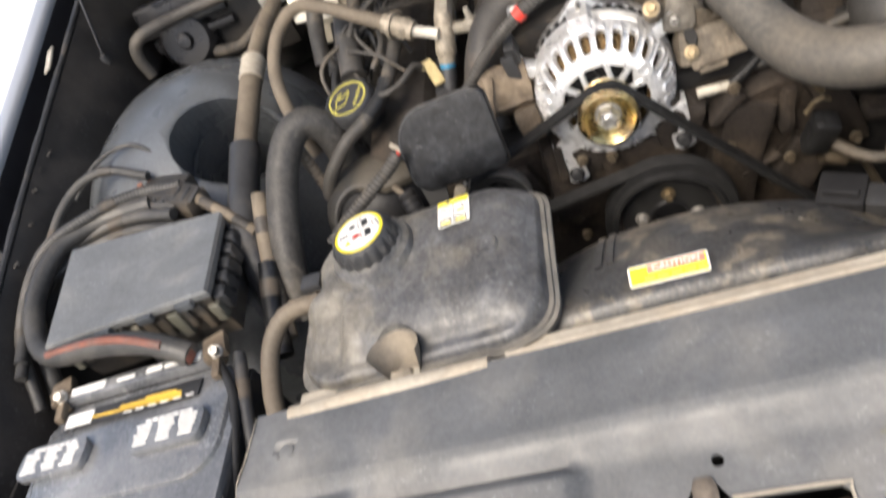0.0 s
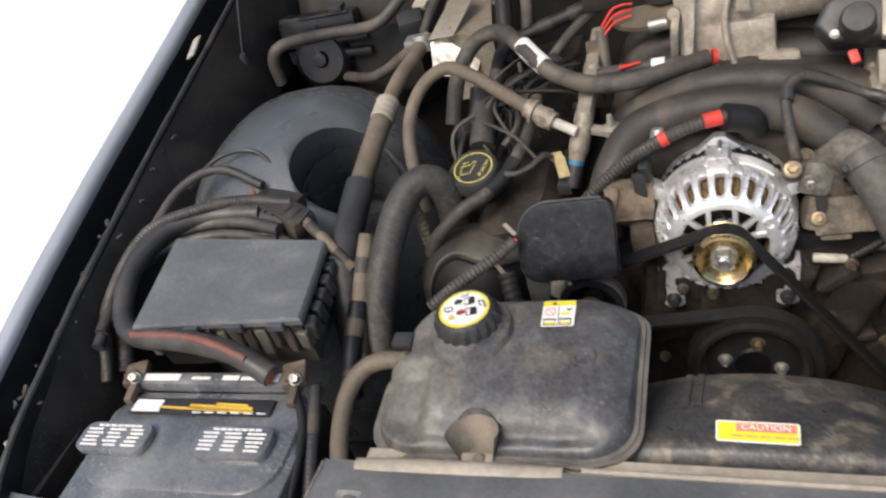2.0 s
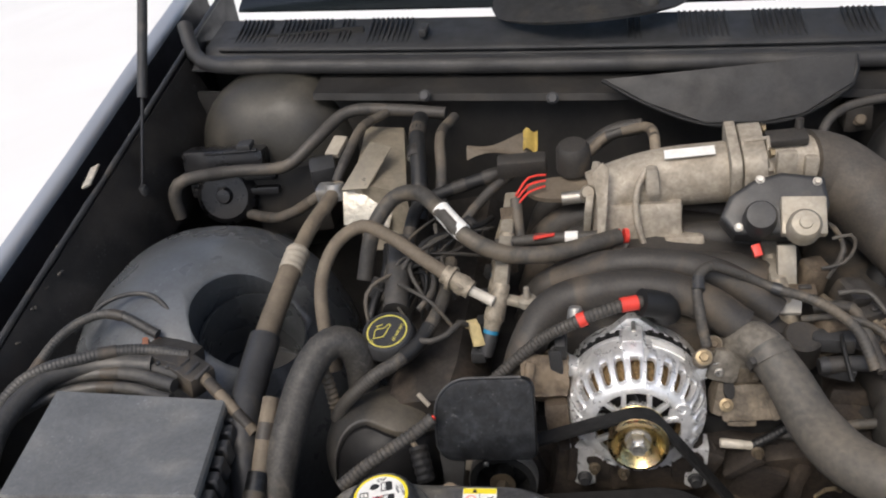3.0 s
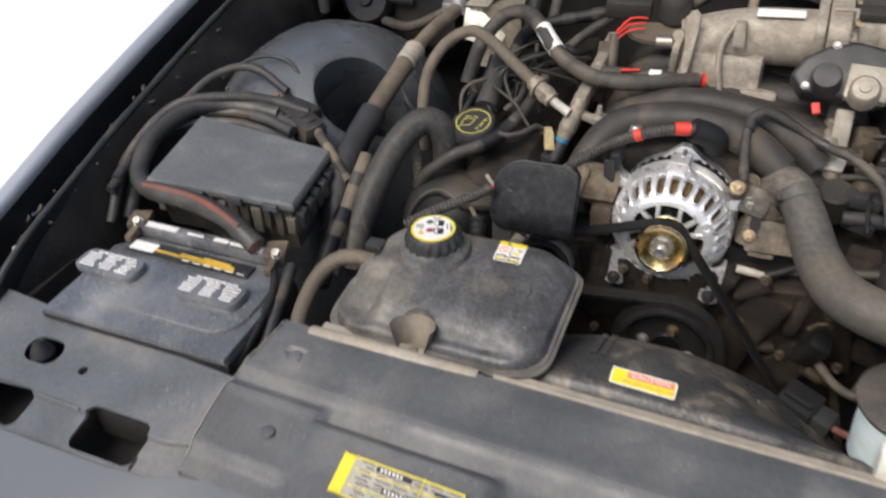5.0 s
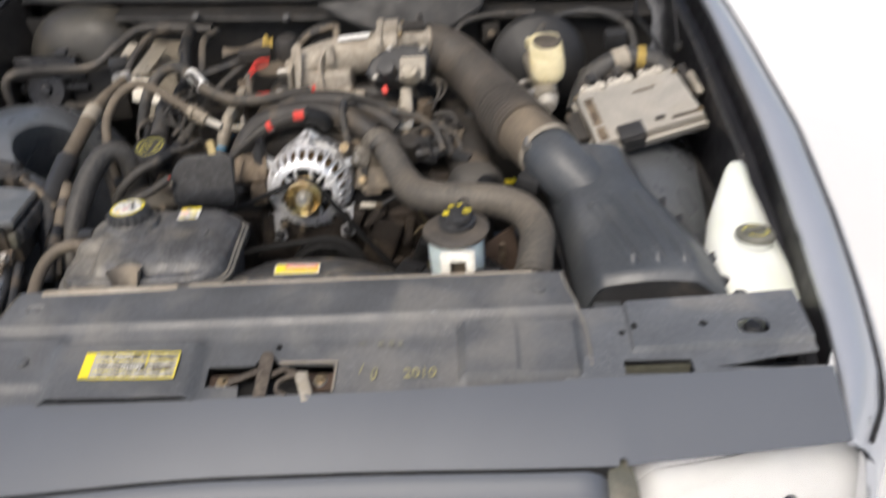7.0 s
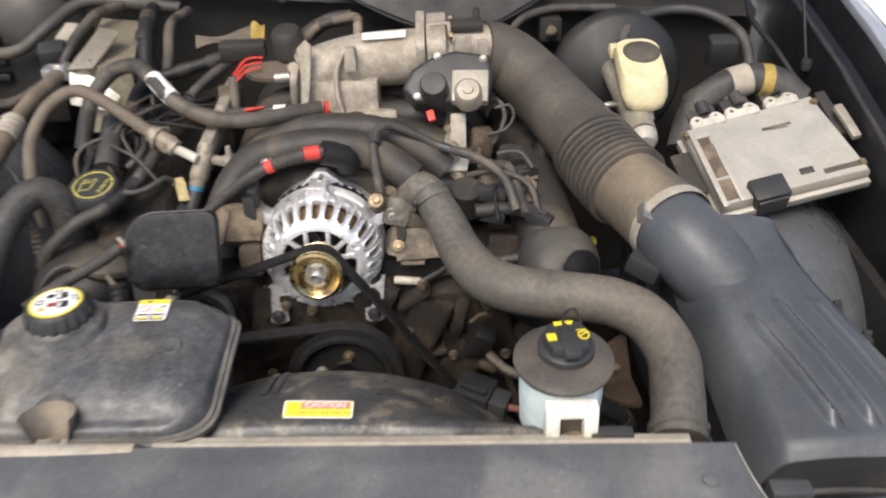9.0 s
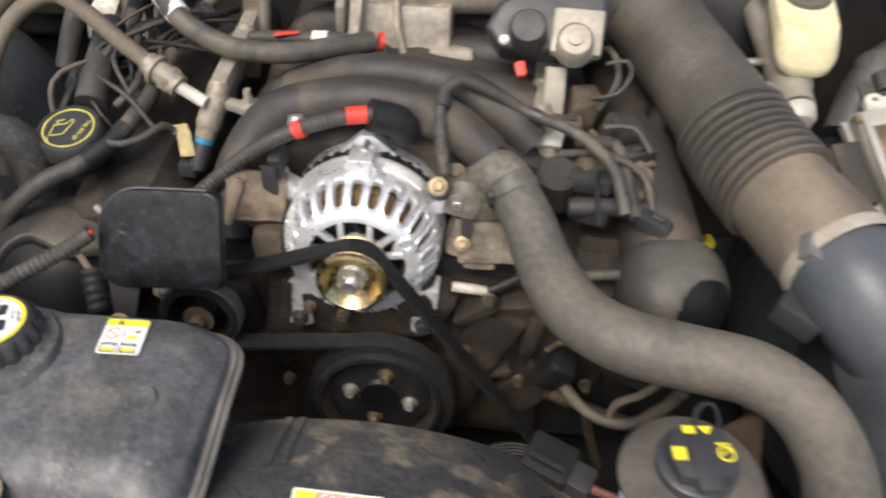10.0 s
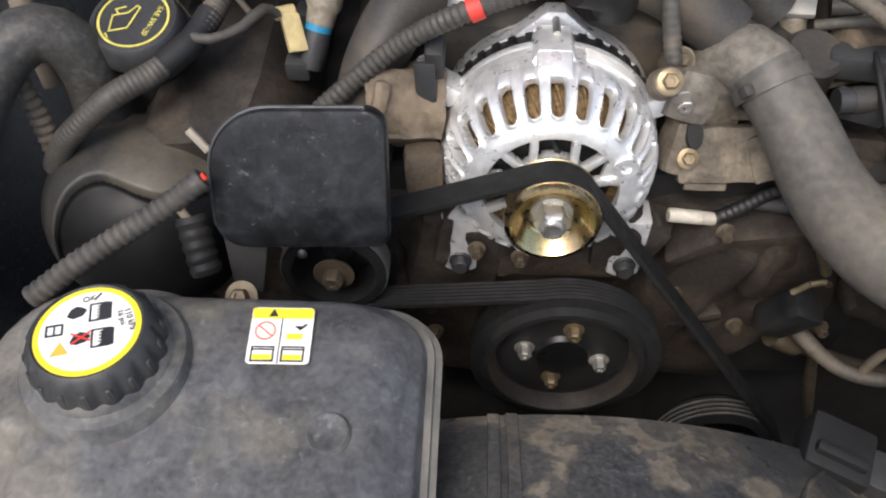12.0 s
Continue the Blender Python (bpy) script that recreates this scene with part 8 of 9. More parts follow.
part("lever_arm", joined(prism([(-0.012, 0.045), (0.004, 0.060), (0.014, 0.050), (0.009, -0.010), (0.004, -0.050), (-0.008, -0.050), (-0.006, -0.005)], 0.010, 0.002, frame_to((-0.080, 0.884, 1.050), (0, -0.92, 0.38))), *[lathe([(0, 0.016), (0.010, 0.015), (0.014, 0.008), (0.014, -0.012)], 18, frame_to(p, (0, -0.75, 0.65))) for p in ((-0.078, 0.866, 0.985), (-0.054, 0.868, 0.975), (-0.070, 0.860, 0.962))]), m_alu_cast, tb, "rough cast lever with a lobed end")
for p in ((-0.100, 0.905, 1.052),):
    part("boss", lathe([(0, 0.02), (0.009, 0.02), (0.012, 0.014), (0.015, -0.02)], 18, frame_to(p, (0, -0.8, 0.6))), m_alu_cast, tb)
part("base_corner", lumpy((0.044, 0.885, 0.962), (0.06, 0.05, 0.045), 0.003, (-14, 0, 0), 4), m_alu_cast, tb)
part("right_flange", prism(rounded(0.120, 0.120, 0.018), 0.016, 0.003, frame_to((0.112, 0.945, 1.058), (1, 0, 0.04), (0, -0.2, 1))), m_alu_cast, tb)
part("white_label", box((0.055, 0.933, 1.1005), (0.075, 0.020, 0.0015), 0, rot=(14, -3, 0)), m_label, tb, "plain white sticker")
tv = thing("throttle", (0.16, 0.94, 0.98), "dull aluminium throttle casting with a dusty sensor", "throttle")
part("body", joined(prism(rounded(0.118, 0.118, 0.03), 0.034, 0.004, frame_to((0.130, 0.944, 1.060), (1, 0, 0.04), (0, -0.2, 1))), tube([(0.158, 0.945, 1.06), (0.235, 0.955, 1.058)], 0.046, 26)), m_alu_cast, tv)
for y, z in ((0.902, 1.108), (0.985, 1.108), (0.90, 1.012)):
    part("flange_bolt", hexbolt((0.166, y, z), (1, 0, 0), 0.007, 0.006), m_bolt, tv)
part("top_lever", joined(box((0.195, 0.940, 1.112), (0.06, 0.030, 0.014), 0.004, rot=(10, 0, 5)), lathe([(0, 0.02), (0.006, 0.02), (0.007, 0.0), (0, 0)], 12, pose(0.215, 0.955, 1.115))), m_plastic_dusty, tv)
part("bracket_recess", joined(*[box((0, 0, 0), sz, 0.002, m=frame_to((0.150, 0.915, 1.098), (0.1, -0.80, 0.60)) @ pose(*of)) for sz, of in (((0.040, 0.006, 0.012), (0, 0.024, 0)), ((0.040, 0.006, 0.012), (0, -0.024, 0)), ((0.006, 0.054, 0.012), (-0.018, 0, 0)), ((0.006, 0.054, 0.012), (0.018, 0, 0)))]), m_alu_cast, tv, "open cast frame")
part("recess_floor", box((0, 0, 0), (0.034, 0.046, 0.004), 0.001, m=frame_to((0.150, 0.915, 1.098), (0.1, -0.80, 0.60)) @ pose(0, 0, -0.004)), m_tan_metal, tv)
part("linkage", joined(box((0.190, 0.900, 1.085), (0.028, 0.014, 0.05), 0.004), box((0.225, 0.905, 1.078), (0.018, 0.014, 0.04), 0.004)), m_alu_cast, tv)
gv = thing("egr_valve", (0.175, 0.83, 0.98), "black valve motor with a dull steel solenoid", "valve")
gm = frame_to((0.165, 0.838, 1.052), (-0.05, -0.66, 0.75))
part("motor_case", prism([(-0.075, -0.020), (-0.055, -0.045), (0.020, -0.045), (0.062, -0.040), (0.072, 0.0), (0.066, 0.040), (0.010, 0.048), (-0.030, 0.036), (-0.062, 0.012)], 0.045, 0.008, gm @ pose(0, 0, -0.025), 3), m_plastic, gv)
part("motor_snout", lathe([(0, 0.042), (0.024, 0.040), (0.028, 0.034), (0.030, 0.0)], 28, gm @ pose(-0.022, -0.026, 0.010) @ Matrix.Diagonal((0.8, 0.8, 1, 1))), m_plastic, gv)
part("steel_plate", box((0, 0, 0), (0.060, 0.056, 0.020), 0.004, m=gm @ pose(0.036, -0.020, 0.020)), m_alu_dirty, gv)
part("solenoid", lathe([(0, 0.048), (0.010, 0.048), (0.011, 0.044), (0.022, 0.043), (0.0275, 0.036), (0.029, 0.0)], 32, gm @ pose(0.034, -0.040, 0.022) @ Matrix.Scale(0.80, 4)), m_alu_dirty, gv)
for x, y in ((-0.050, -0.036), (0.056, 0.032), (-0.02, 0.036), (0.058, -0.012)):
    part("case_screw", hexbolt(gm @ V(x, y, 0.020), gm.to_3x3() @ V(0, 0, 1), 0.0052, 0.005), m_steel, gv)
part("red_lock", box((0, 0, 0), (0.012, 0.018, 0.010), 0.002, m=gm @ pose(-0.026, -0.070, 0.020) @ pose(0, 0, 0, 0, 0, 18)), m_red, gv)
cable("vacuum_pipe", [(-0.10, 1.03, 1.06), (-0.07, 1.045, 1.082), (-0.02, 1.043, 1.095), (0.000, 1.030, 1.100), (0.006, 0.99, 1.100), (0.006, 0.965, 1.075)], 0.0085, m_hose_tan, "small bent vacuum pipe above the elbow", category="pipe")
cable("vacuum_hose", [(-0.11, 1.045, 1.055), (-0.06, 1.055, 1.085), (-0.01, 1.052, 1.094)], 0.0135, m_hose, "dusty rubber vacuum hose above the elbow", category="hose")
# small loom over the manifold front
lw = thing("wire_loom", (0.05, 0.70, 0.97), "thin taped loom looping behind the alternator", "cable", "front wire looms")
part("loom_body", tube([(0.055, 0.645, 0.955), (0.048, 0.665, 0.99), (0.046, 0.700, 1.022), (0.065, 0.725, 1.030), (0.105, 0.735, 1.010), (0.150, 0.735, 0.985), (0.205, 0.705, 0.980), (0.245, 0.665, 0.965), (0.262, 0.625, 0.93)], 0.0075, 12, rib=0.1), m_loom, lw)
for a_, b_ in (((0.047, 0.690, 1.016), (0.048, 0.706, 1.0245)), ((0.150, 0.735, 0.985), (0.162, 0.731, 0.983))):
    part("tape_band", tube([a_, b_], 0.0086, 12), m_plastic, lw)
sc_ = thing("water_sensor", (0.187, 0.70, 0.86), "round dusty sensor can beside the radiator hose", "sensor")
part("can", lathe([(0, 0.052), (0.022, 0.052), (0.026, 0.047), (0.026, 0.0)], 28, pose(0.187, 0.705, 0.885, 14)), m_plastic_dusty, sc_)
part("plug", box((0.225, 0.690, 0.925), (0.055, 0.026, 0.024), 0.005, rot=(0, 0, -8)), m_plastic, sc_)
for pts, r, mt_ in (([(0.19, 0.72, 0.94), (0.235, 0.705, 0.955), (0.285, 0.69, 0.94), (0.30, 0.655, 0.91)], 0.005, m_loom), ([(0.235, 0.79, 0.96), (0.255, 0.80, 1.0), (0.245, 0.845, 1.015), (0.215, 0.855, 1.0)], 0.004, m_loom), ([(0.21, 0.745, 0.94), (0.255, 0.73, 0.95), (0.270, 0.680, 0.93), (0.278, 0.640, 0.912)], 0.008, m_loom),
                    ([(0.20, 0.65, 0.915), (0.25, 0.655, 0.915), (0.30, 0.66, 0.905)], 0.011, m_plastic), ([(0.145, 0.61, 0.83), (0.19, 0.60, 0.835), (0.235, 0.605, 0.85), (0.27, 0.60, 0.86)], 0.007, m_loom), ([(0.24, 0.745, 0.965), (0.275, 0.74, 0.97), (0.295, 0.71, 0.955)], 0.004, m_loom)):
    cable("wire" if r < 0.008 else "wire_loom", pts, r, mt_, "dusty wiring among the parts beside the valve cover", category="wire", group="right bank wires")
solo("injector_plug", box((0.225, 0.655, 0.905), (0.045, 0.022, 0.02), 0.004, rot=(0, 8, -12)), m_plastic, "black injector plug by the fuel rail", "connector")
tg = thing("wire_tag", (0.092, 0.61, 0.80), "white plastic wire plug beside the alternator", "connector")
part("plug_body", lathe([(0, 0), (0.0058, 0), (0.0066, 0.002), (0.0066, 0.030), (0.0058, 0.031), (0.0062, 0.033), (0.0062, 0.042), (0.005, 0.043), (0.0045, 0.038), (0, 0.038)], 20, frame_to((0.070, 0.594, 0.827), (0.97, 0.0, -0.10))), m_tag, tg)
part("tail", tube([(0.112, 0.594, 0.822), (0.135, 0.602, 0.830), (0.165, 0.612, 0.842), (0.200, 0.615, 0.850)], 0.0072, 12, rib=0.12), m_rubber, tg)
# sender and plugs low down
sd = thing("oil_sender", (0.235, 0.52, 0.72), "brass sender with a black plug low on the engine", "sender")
part("brass_body", joined(lathe([(0, 0), (0.0042, 0.0), (0.0050, 0.003), (0.0050, 0.040), (0, 0.041)], 16, frame_to((0.214, 0.560, 0.792), (-0.42, 0.05, 0.90))), lathe([(0, 0.0), (0.0085, 0.0), (0.0085, 0.012), (0.006, 0.014), (0.006, 0.030), (0, 0.031)], 6, frame_to((0.197, 0.562, 0.830), (-0.42, 0.05, 0.90)))), m_bolt, sd, "dull brass sender body")
part("black_plug", lumpy((0.203, 0.562, 0.722), (0.036, 0.034, 0.060), 0.004, (12, 24, 0), 5), m_rubber, sd)
part("lock_clip", stroke_3d([(0.188, 0.552, 0.772), (0.200, 0.552, 0.786), (0.212, 0.553, 0.788), (0.220, 0.556, 0.780)], 0.003), m_bolt, sd)
rl3 = thing("coolant_pipe", (0.205, 0.57, 0.67), "dark tan steel pipe with a fitting low on the engine", "pipe")
part("pipe", tube([(0.205, 0.566, 0.676), (0.250, 0.562, 0.655), (0.325, 0.556, 0.632), (0.40, 0.55, 0.628)], 0.0070, 14), m_dull_bolt, rl3)
part("fitting", joined(tube([(0.199, 0.566, 0.680), (0.228, 0.564, 0.665)], 0.0125, 14), tube([(0.248, 0.560, 0.655), (0.262, 0.558, 0.600), (0.282, 0.556, 0.530)], 0.006, 12, wob=0.3)), m_dull_bolt, rl3)
cp_ = thing("shroud_connector", (0.25, 0.40, 0.75), "black wiring plug clipped beside the fan shroud", "connector")
part("plug_body", joined(box((0.188, 0.395, 0.768), (0.052, 0.050, 0.040), 0.006, rot=(0, 6, -24)), box((0.186, 0.385, 0.790), (0.040, 0.010, 0.010), 0.003, rot=(0, 6, -24))), m_insert, cp_)
part("plug_end", box((0.222, 0.378, 0.765), (0.026, 0.034, 0.030), 0.004, rot=(0, 6, -24)), m_plastic, cp_)
part("red_lead", tube([(0.230, 0.374, 0.765), (0.27, 0.36, 0.765), (0.31, 0.35, 0.76)], 0.005, 8), m_orange, cp_)

cable("wire_loom", [(0.205, 0.590, 0.700), (0.222, 0.545, 0.702), (0.255, 0.518, 0.694), (0.295, 0.505, 0.702), (0.325, 0.498, 0.745), (0.338, 0.49, 0.790)], 0.0078, m_hose, "tan dusty loom looping low under the radiator hose", 0.08, group="right bank wires")
cable("wire", [(0.270, 0.515, 0.700), (0.278, 0.518, 0.725), (0.300, 0.515, 0.745), (0.315, 0.51, 0.775)], 0.005, m_hose_tan, "tan wire branching from a loom", category="wire", group="right bank wires")
# intake duct with its bellows
dt = thing("intake_duct", (0.40, 0.80, 0.85), "wide dusty rubber intake duct with a ribbed bellows", "duct")
part("tube_body", tube([(0.222, 0.952, 1.055), (0.262, 0.960, 1.042), (0.304, 0.938, 1.014), (0.345, 0.882, 0.988), (0.380, 0.820, 0.966), (0.402, 0.765, 0.953)], 0.058, 36, r_end=0.064, wob=0.03), m_duct, dt)
bell = [(0.396, 0.780, 0.956), (0.418, 0.722, 0.945), (0.440, 0.668, 0.940)]
part("bellows", tube(bell, 0.0705, 40, rib=0.20, pitch=0.0140, narrow=3), m_duct, dt)
part("port_stub", tube([(0.352, 0.862, 0.955), (0.335, 0.850, 0.925), (0.322, 0.842, 0.900)], 0.026, 20), m_rubber, dt, "black rubber side port")
part("cuff", tube([(0.438, 0.672, 0.940), (0.460, 0.622, 0.937), (0.482, 0.572, 0.933)], 0.061, 32, r_end=0.0625), m_hose_tan, dt)
bnd, scr = clamp_ring((0.484, 0.566, 0.933), (0.35, -0.93, -0.06), 0.0635, 0.016)
k = part("clamp", bnd, m_radiator, dt)
part("clamp_screw", joined(box((0.438, 0.548, 0.967), (0.016, 0.03, 0.018), 0.003, rot=(20, 30, 0))), m_steel, k)

# air filter box
ab = thing("air_filter_box", (0.63, 0.36, 0.70), "blue black plastic air filter box with long moulded ribs", "air box")


def ab_top(u, v):
    """Upper skin: u across, v from back to front."""
    x0 = 0.480 + 0.030 * v
    x1 = 0.660 + 0.100 * smooth(0, 0.9, v)
    x = x0 + (x1 - x0) * u
    y = 0.565 - 0.370 * v - 0.01 * u
    z = 0.950 - 0.085 * v - 0.020 * (2 * u - 1) ** 2 - 0.035 * smooth(0.75, 1.0, u) - 0.060 * max(0, 1 - u / 0.16) ** 2
    z -= 0.010 * smooth(0.96, 1.0, v)
    for r, k, a in ((0.23, 0.34, 0.47), (0.42, 0.26, 0.41), (0.65, 0.16, 0.40)):
        c = (u - r - k * (v - a)) / 0.020
        z += (0.0105 * math.exp(-c * c) - 0.0070 * math.exp(-(c - 1.8) ** 2)) * smooth(a, a + 0.05, v) * (1 - smooth(0.88, 0.92, v))
    return (x, y, z)


part("upper_case", sheet(ab_top, span(0, 1, 200), span(0, 1, 50), 0.004), m_airbox, ab, angle=50)
rim = [ab_top(0, v) for v in span(0, 1, 16)] + [ab_top(u, 1) for u in span(0, 1, 12)][1:] + [ab_top(1, v) for v in span(1, 0, 16)][1:] + [ab_top(u, 0) for u in span(1, 0, 10)][1:-1]
part("case_wall", loft([[V(*p) + V(0, 0, 0.001) for p in rim], [V(p[0], p[1], p[2] - 0.06) for p in rim], [V(p[0], p[1], 0.66) for p in rim]], caps=False), m_plastic, ab, angle=50)
part("parting_flange", tube([V(p[0], p[1], p[2] - 0.058) for p in rim if p[1] < 0.53], 0.006, 8), m_plastic, ab)
part("inlet_sleeve", tube([(0.481, 0.572, 0.933), (0.500, 0.530, 0.924), (0.540, 0.490, 0.890), (0.585, 0.455, 0.845)], 0.0605, 30, r_end=0.060), m_airbox, ab)
part("sensor_plug", box((0.440, 0.520, 0.895), (0.05, 0.035, 0.03), 0.006, rot=(0, 15, -30)), m_plastic, ab)
for i in range(5):
    p = Vector(ab_top(1, 0.30 + 0.14 * i))
    part("case_clip", joined(box(p + V(0.006, 0, -0.008), (0.016, 0.018, 0.020), 0.004), box(p + V(0.012, 0.010, -0.002), (0.012, 0.008, 0.012), 0.003)), m_plastic, ab)
part("drain_stub", lathe([(0, 0.02), (0.012, 0.018), (0.016, 0)], 18, pose(0.775, 0.170, 0.815)), m_plastic, ab)
part("front_foot", box((0.55, 0.186, 0.79), (0.05, 0.03, 0.05), 0.006), m_airbox, ab)

# right wheelhouse panel
rwp = thing("wheelhouse", (0.72, 0.75, 0.50), "smooth black wheelhouse panel below the control unit", "wheelhouse")
dome = bmesh.new()
bmesh.ops.create_uvsphere(dome, u_segments=40, v_segments=24, radius=1)
for v in dome.verts:
    c = v.co
    v.co = V(0.700 + 0.20 * math.copysign(abs(c.x) ** 0.8, c.x), 0.80 + 0.32 * math.copysign(abs(c.y) ** 0.8, c.y), 0.60 + 0.255 * c.z)
part("dome", dome, m_mud, rwp, angle=60)

# engine control unit cover
cu_ = thing("control_unit", (0.70, 0.80, 0.88), "dusty grey aluminium control unit with rear connectors", "control unit")
q = [V(0.598, 0.681, 0.890), V(0.843, 0.712, 0.935), V(0.815, 0.925, 0.972), V(0.562, 0.835, 0.952)]
cen = sum(q, V(0, 0, 0)) / 4
nq = (q[1] - q[0]).cross(q[3] - q[0]).normalized()


def unit(k, d, sx=1.0):
    return [cen + (p - cen) * k + nq * d for p in q]


def on_unit(a, b, d):
    return q[0].lerp(q[1], a).lerp(q[3].lerp(q[2], a), b) + nq * d


part("base_plate", loft([unit(1.03, -0.045), unit(1.03, -0.030)]), m_alu_cover, cu_, angle=25)
part("casing", loft([unit(0.97, -0.030), unit(0.985, -0.012), unit(0.97, -0.003), unit(0.955, 0.0), unit(0.90, 0.0)]), m_alu_cover, cu_, angle=25)
um = Matrix((( q[1] - q[0]).normalized(), nq.cross((q[1] - q[0]).normalized()), nq)).transposed().to_4x4()


def unit_box(a, b, s, d, bev=0.003):
    return box((0, 0, 0), s, bev, m=Matrix.Translation(on_unit(a, b, d)) @ um)


part("top_rib", unit_box(0.62, 0.74, (0.050, 0.004, 0.0016), 0.0006, 0.0005), m_tan_metal, cu_)
part("side_frame", joined(unit_box(0.035, 0.46, (0.010, 0.165, 0.010), 0.002), unit_box(0.150, 0.36, (0.008, 0.125, 0.008), 0.002), unit_box(0.09, 0.86, (0.034, 0.014, 0.010), 0.002), unit_box(0.10, 0.30, (0.026, 0.006, 0.006), 0.002)), m_alu_cover, cu_, "pressed mounting frame")
part("frame_recess", unit_box(0.092, 0.46, (0.022, 0.14, 0.002), 0.0015, 0.0005), m_tan_metal, cu_)
part("front_lip", unit_box(0.5, -0.025, (0.245, 0.010, 0.012), -0.024), m_alu_cover, cu_)
part("stamped_mark", joined(unit_box(0.84, 0.10, (0.062, 0.010, 0.002), 0.0012, 0.0005), unit_box(0.62, 0.16, (0.022, 0.012, 0.002), 0.0012, 0.0005)), m_plastic_dusty, cu_, "dark stamped mark")
part("black_clip", joined(unit_box(0.33, 0.06, (0.058, 0.042, 0.030), -0.004, 0.004), unit_box(0.33, -0.03, (0.050, 0.016, 0.034), -0.016, 0.003)), m_plastic, cu_)
for a in (0.20, 0.46, 0.76):
    cap_ = part("connector_cap", joined(unit_box(a, 1.01, (0.062, 0.018, 0.016), -0.004, 0.005), lathe([(0, 0.004), (0.009, 0.004), (0.012, 0.001), (0.012, -0.01)], 20, Matrix.Translation(on_unit(a + 0.07, 1.045, 0.0)) @ um), lathe([(0, 0.004), (0.009, 0.004), (0.012, 0.001), (0.012, -0.01)], 20, Matrix.Translation(on_unit(a - 0.07, 1.045, 0.0)) @ um)), m_radiator_pale, cu_, "pale scalloped connector cap")
    for d_ in (-0.07, 0.07):
        part("cap_hole", lathe([(0, 0.0004), (0.0032, 0.0004), (0.0036, 0)], 14, Matrix.Translation(on_unit(a + d_, 1.045, 0.0042)) @ um), m_tan_metal, cap_)
    part("connector_body", unit_box(a, 1.15, (0.052, 0.036, 0.036), -0.022, 0.006), m_plastic_dusty, cu_)
    part("lever_tube", tube([on_unit(a + 0.02, 1.12, -0.004), on_unit(a + 0.02, 1.26, 0.000)], 0.012, 14), m_plastic, cu_)
part("harness_clip", unit_box(1.06, 0.55, (0.016, 0.075, 0.012), 0.006, 0.004), m_alu_dirty, cu_, "dusty grey harness clip")
for a, b in ((0.02, 0.92), (0.03, 0.08), (0.97, 0.1), (0.97, 0.9)):
    part("cover_screw", hexbolt(on_unit(a, b, 0.0), nq, 0.006, 0.005), m_bolt, cu_)
part("side_bracket", unit_box(-0.06, 0.55, (0.035, 0.09, 0.02), -0.03), m_plastic_dusty, cu_)
part("side_bracket", unit_box(1.05, 0.75, (0.02, 0.10, 0.03), -0.02), m_plastic_dusty, cu_)
wb = thing("wire_loom", (0.72, 1.0, 0.93), "thick taped wire bundle in tan and yellow behind the control unit", "cable")
part("loom_body", tube([(0.575, 0.86, 0.90), (0.60, 0.91, 0.945), (0.64, 0.945, 0.970), (0.70, 0.960, 0.990), (0.76, 0.955, 0.985), (0.80, 0.940, 0.955)], 0.027, 18), m_loom_dark, wb)
part("tan_tape", tube([(0.672, 0.954, 0.983), (0.708, 0.960, 0.990)], 0.0292, 18), m_radiator, wb)
part("yellow_tape", tube([(0.728, 0.958, 0.989), (0.748, 0.957, 0.987)], 0.0294, 18), m_aged_yellow, wb)
for i, a in enumerate((0.20, 0.46, 0.74)):
    p = on_unit(a, 1.16, -0.02)
    part("branch", tube([p, p + V(-0.01, 0.04, 0.02), V(0.62 + 0.06 * i, 0.940, 0.968)], 0.016, 12), m_loom, wb)
cable("cable_loop", [(0.80, 0.95, 0.98), (0.775, 1.03, 1.02), (0.755, 1.12, 1.045), (0.77, 1.20, 1.06)], 0.0055, m_rubber, "dark cable running from the control unit to the cowl")
cable("cable_loop", [(0.49, 1.04, 0.99), (0.52, 1.13, 1.035), (0.60, 1.17, 1.05), (0.68, 1.16, 1.045), (0.735, 1.10, 1.02), (0.74, 1.03, 0.97)], 0.010, m_loom_dark, "dark vacuum hose looping behind the brake booster", category="hose")
cable("cable_loop", [(0.28, 1.10, 1.02), (0.31, 1.14, 1.05), (0.38, 1.17, 1.06), (0.50, 1.18, 1.055)], 0.008, m_hose, "thin dark hose along the firewall", category="hose")
solo("relay", box((0.70, 1.10, 0.990), (0.055, 0.04, 0.055), 0.008, rot=(10, 0, 0)), m_plastic, "dark relay box on the firewall", "relay")

# small clutter over the valve cover beside the hose
random.seed(8)
for i in range(4):
    a = V(random.uniform(0.19, 0.28), random.uniform(0.60, 0.70), random.uniform(0.89, 0.92))
    b = V(random.uniform(0.22, 0.34), random.uniform(0.72, 0.84), random.uniform(0.92, 0.95))
    m1 = a.lerp(b, 0.4) + V(random.uniform(-0.02, 0.05), random.uniform(-0.02, 0.03), random.uniform(0.005, 0.022))
    cable("wire", [a, m1, a.lerp(b, 0.75) + V(0.01, 0, random.uniform(0.0, 0.015)), b], random.choice((0.003, 0.004, 0.006)), random.choice((m_loom, m_hose_tan, m_rubber)), "thin dusty wire beside the valve cover", category="wire", group="right bank wires")
cable("wire", [(0.238, 0.80, 1.02), (0.262, 0.80, 1.025), (0.270, 0.80, 1.005), (0.255, 0.79, 0.985), (0.225, 0.785, 0.98)], 0.0026, m_loom, "dark wire loop beside the valve motor", category="wire", group="right bank wires")
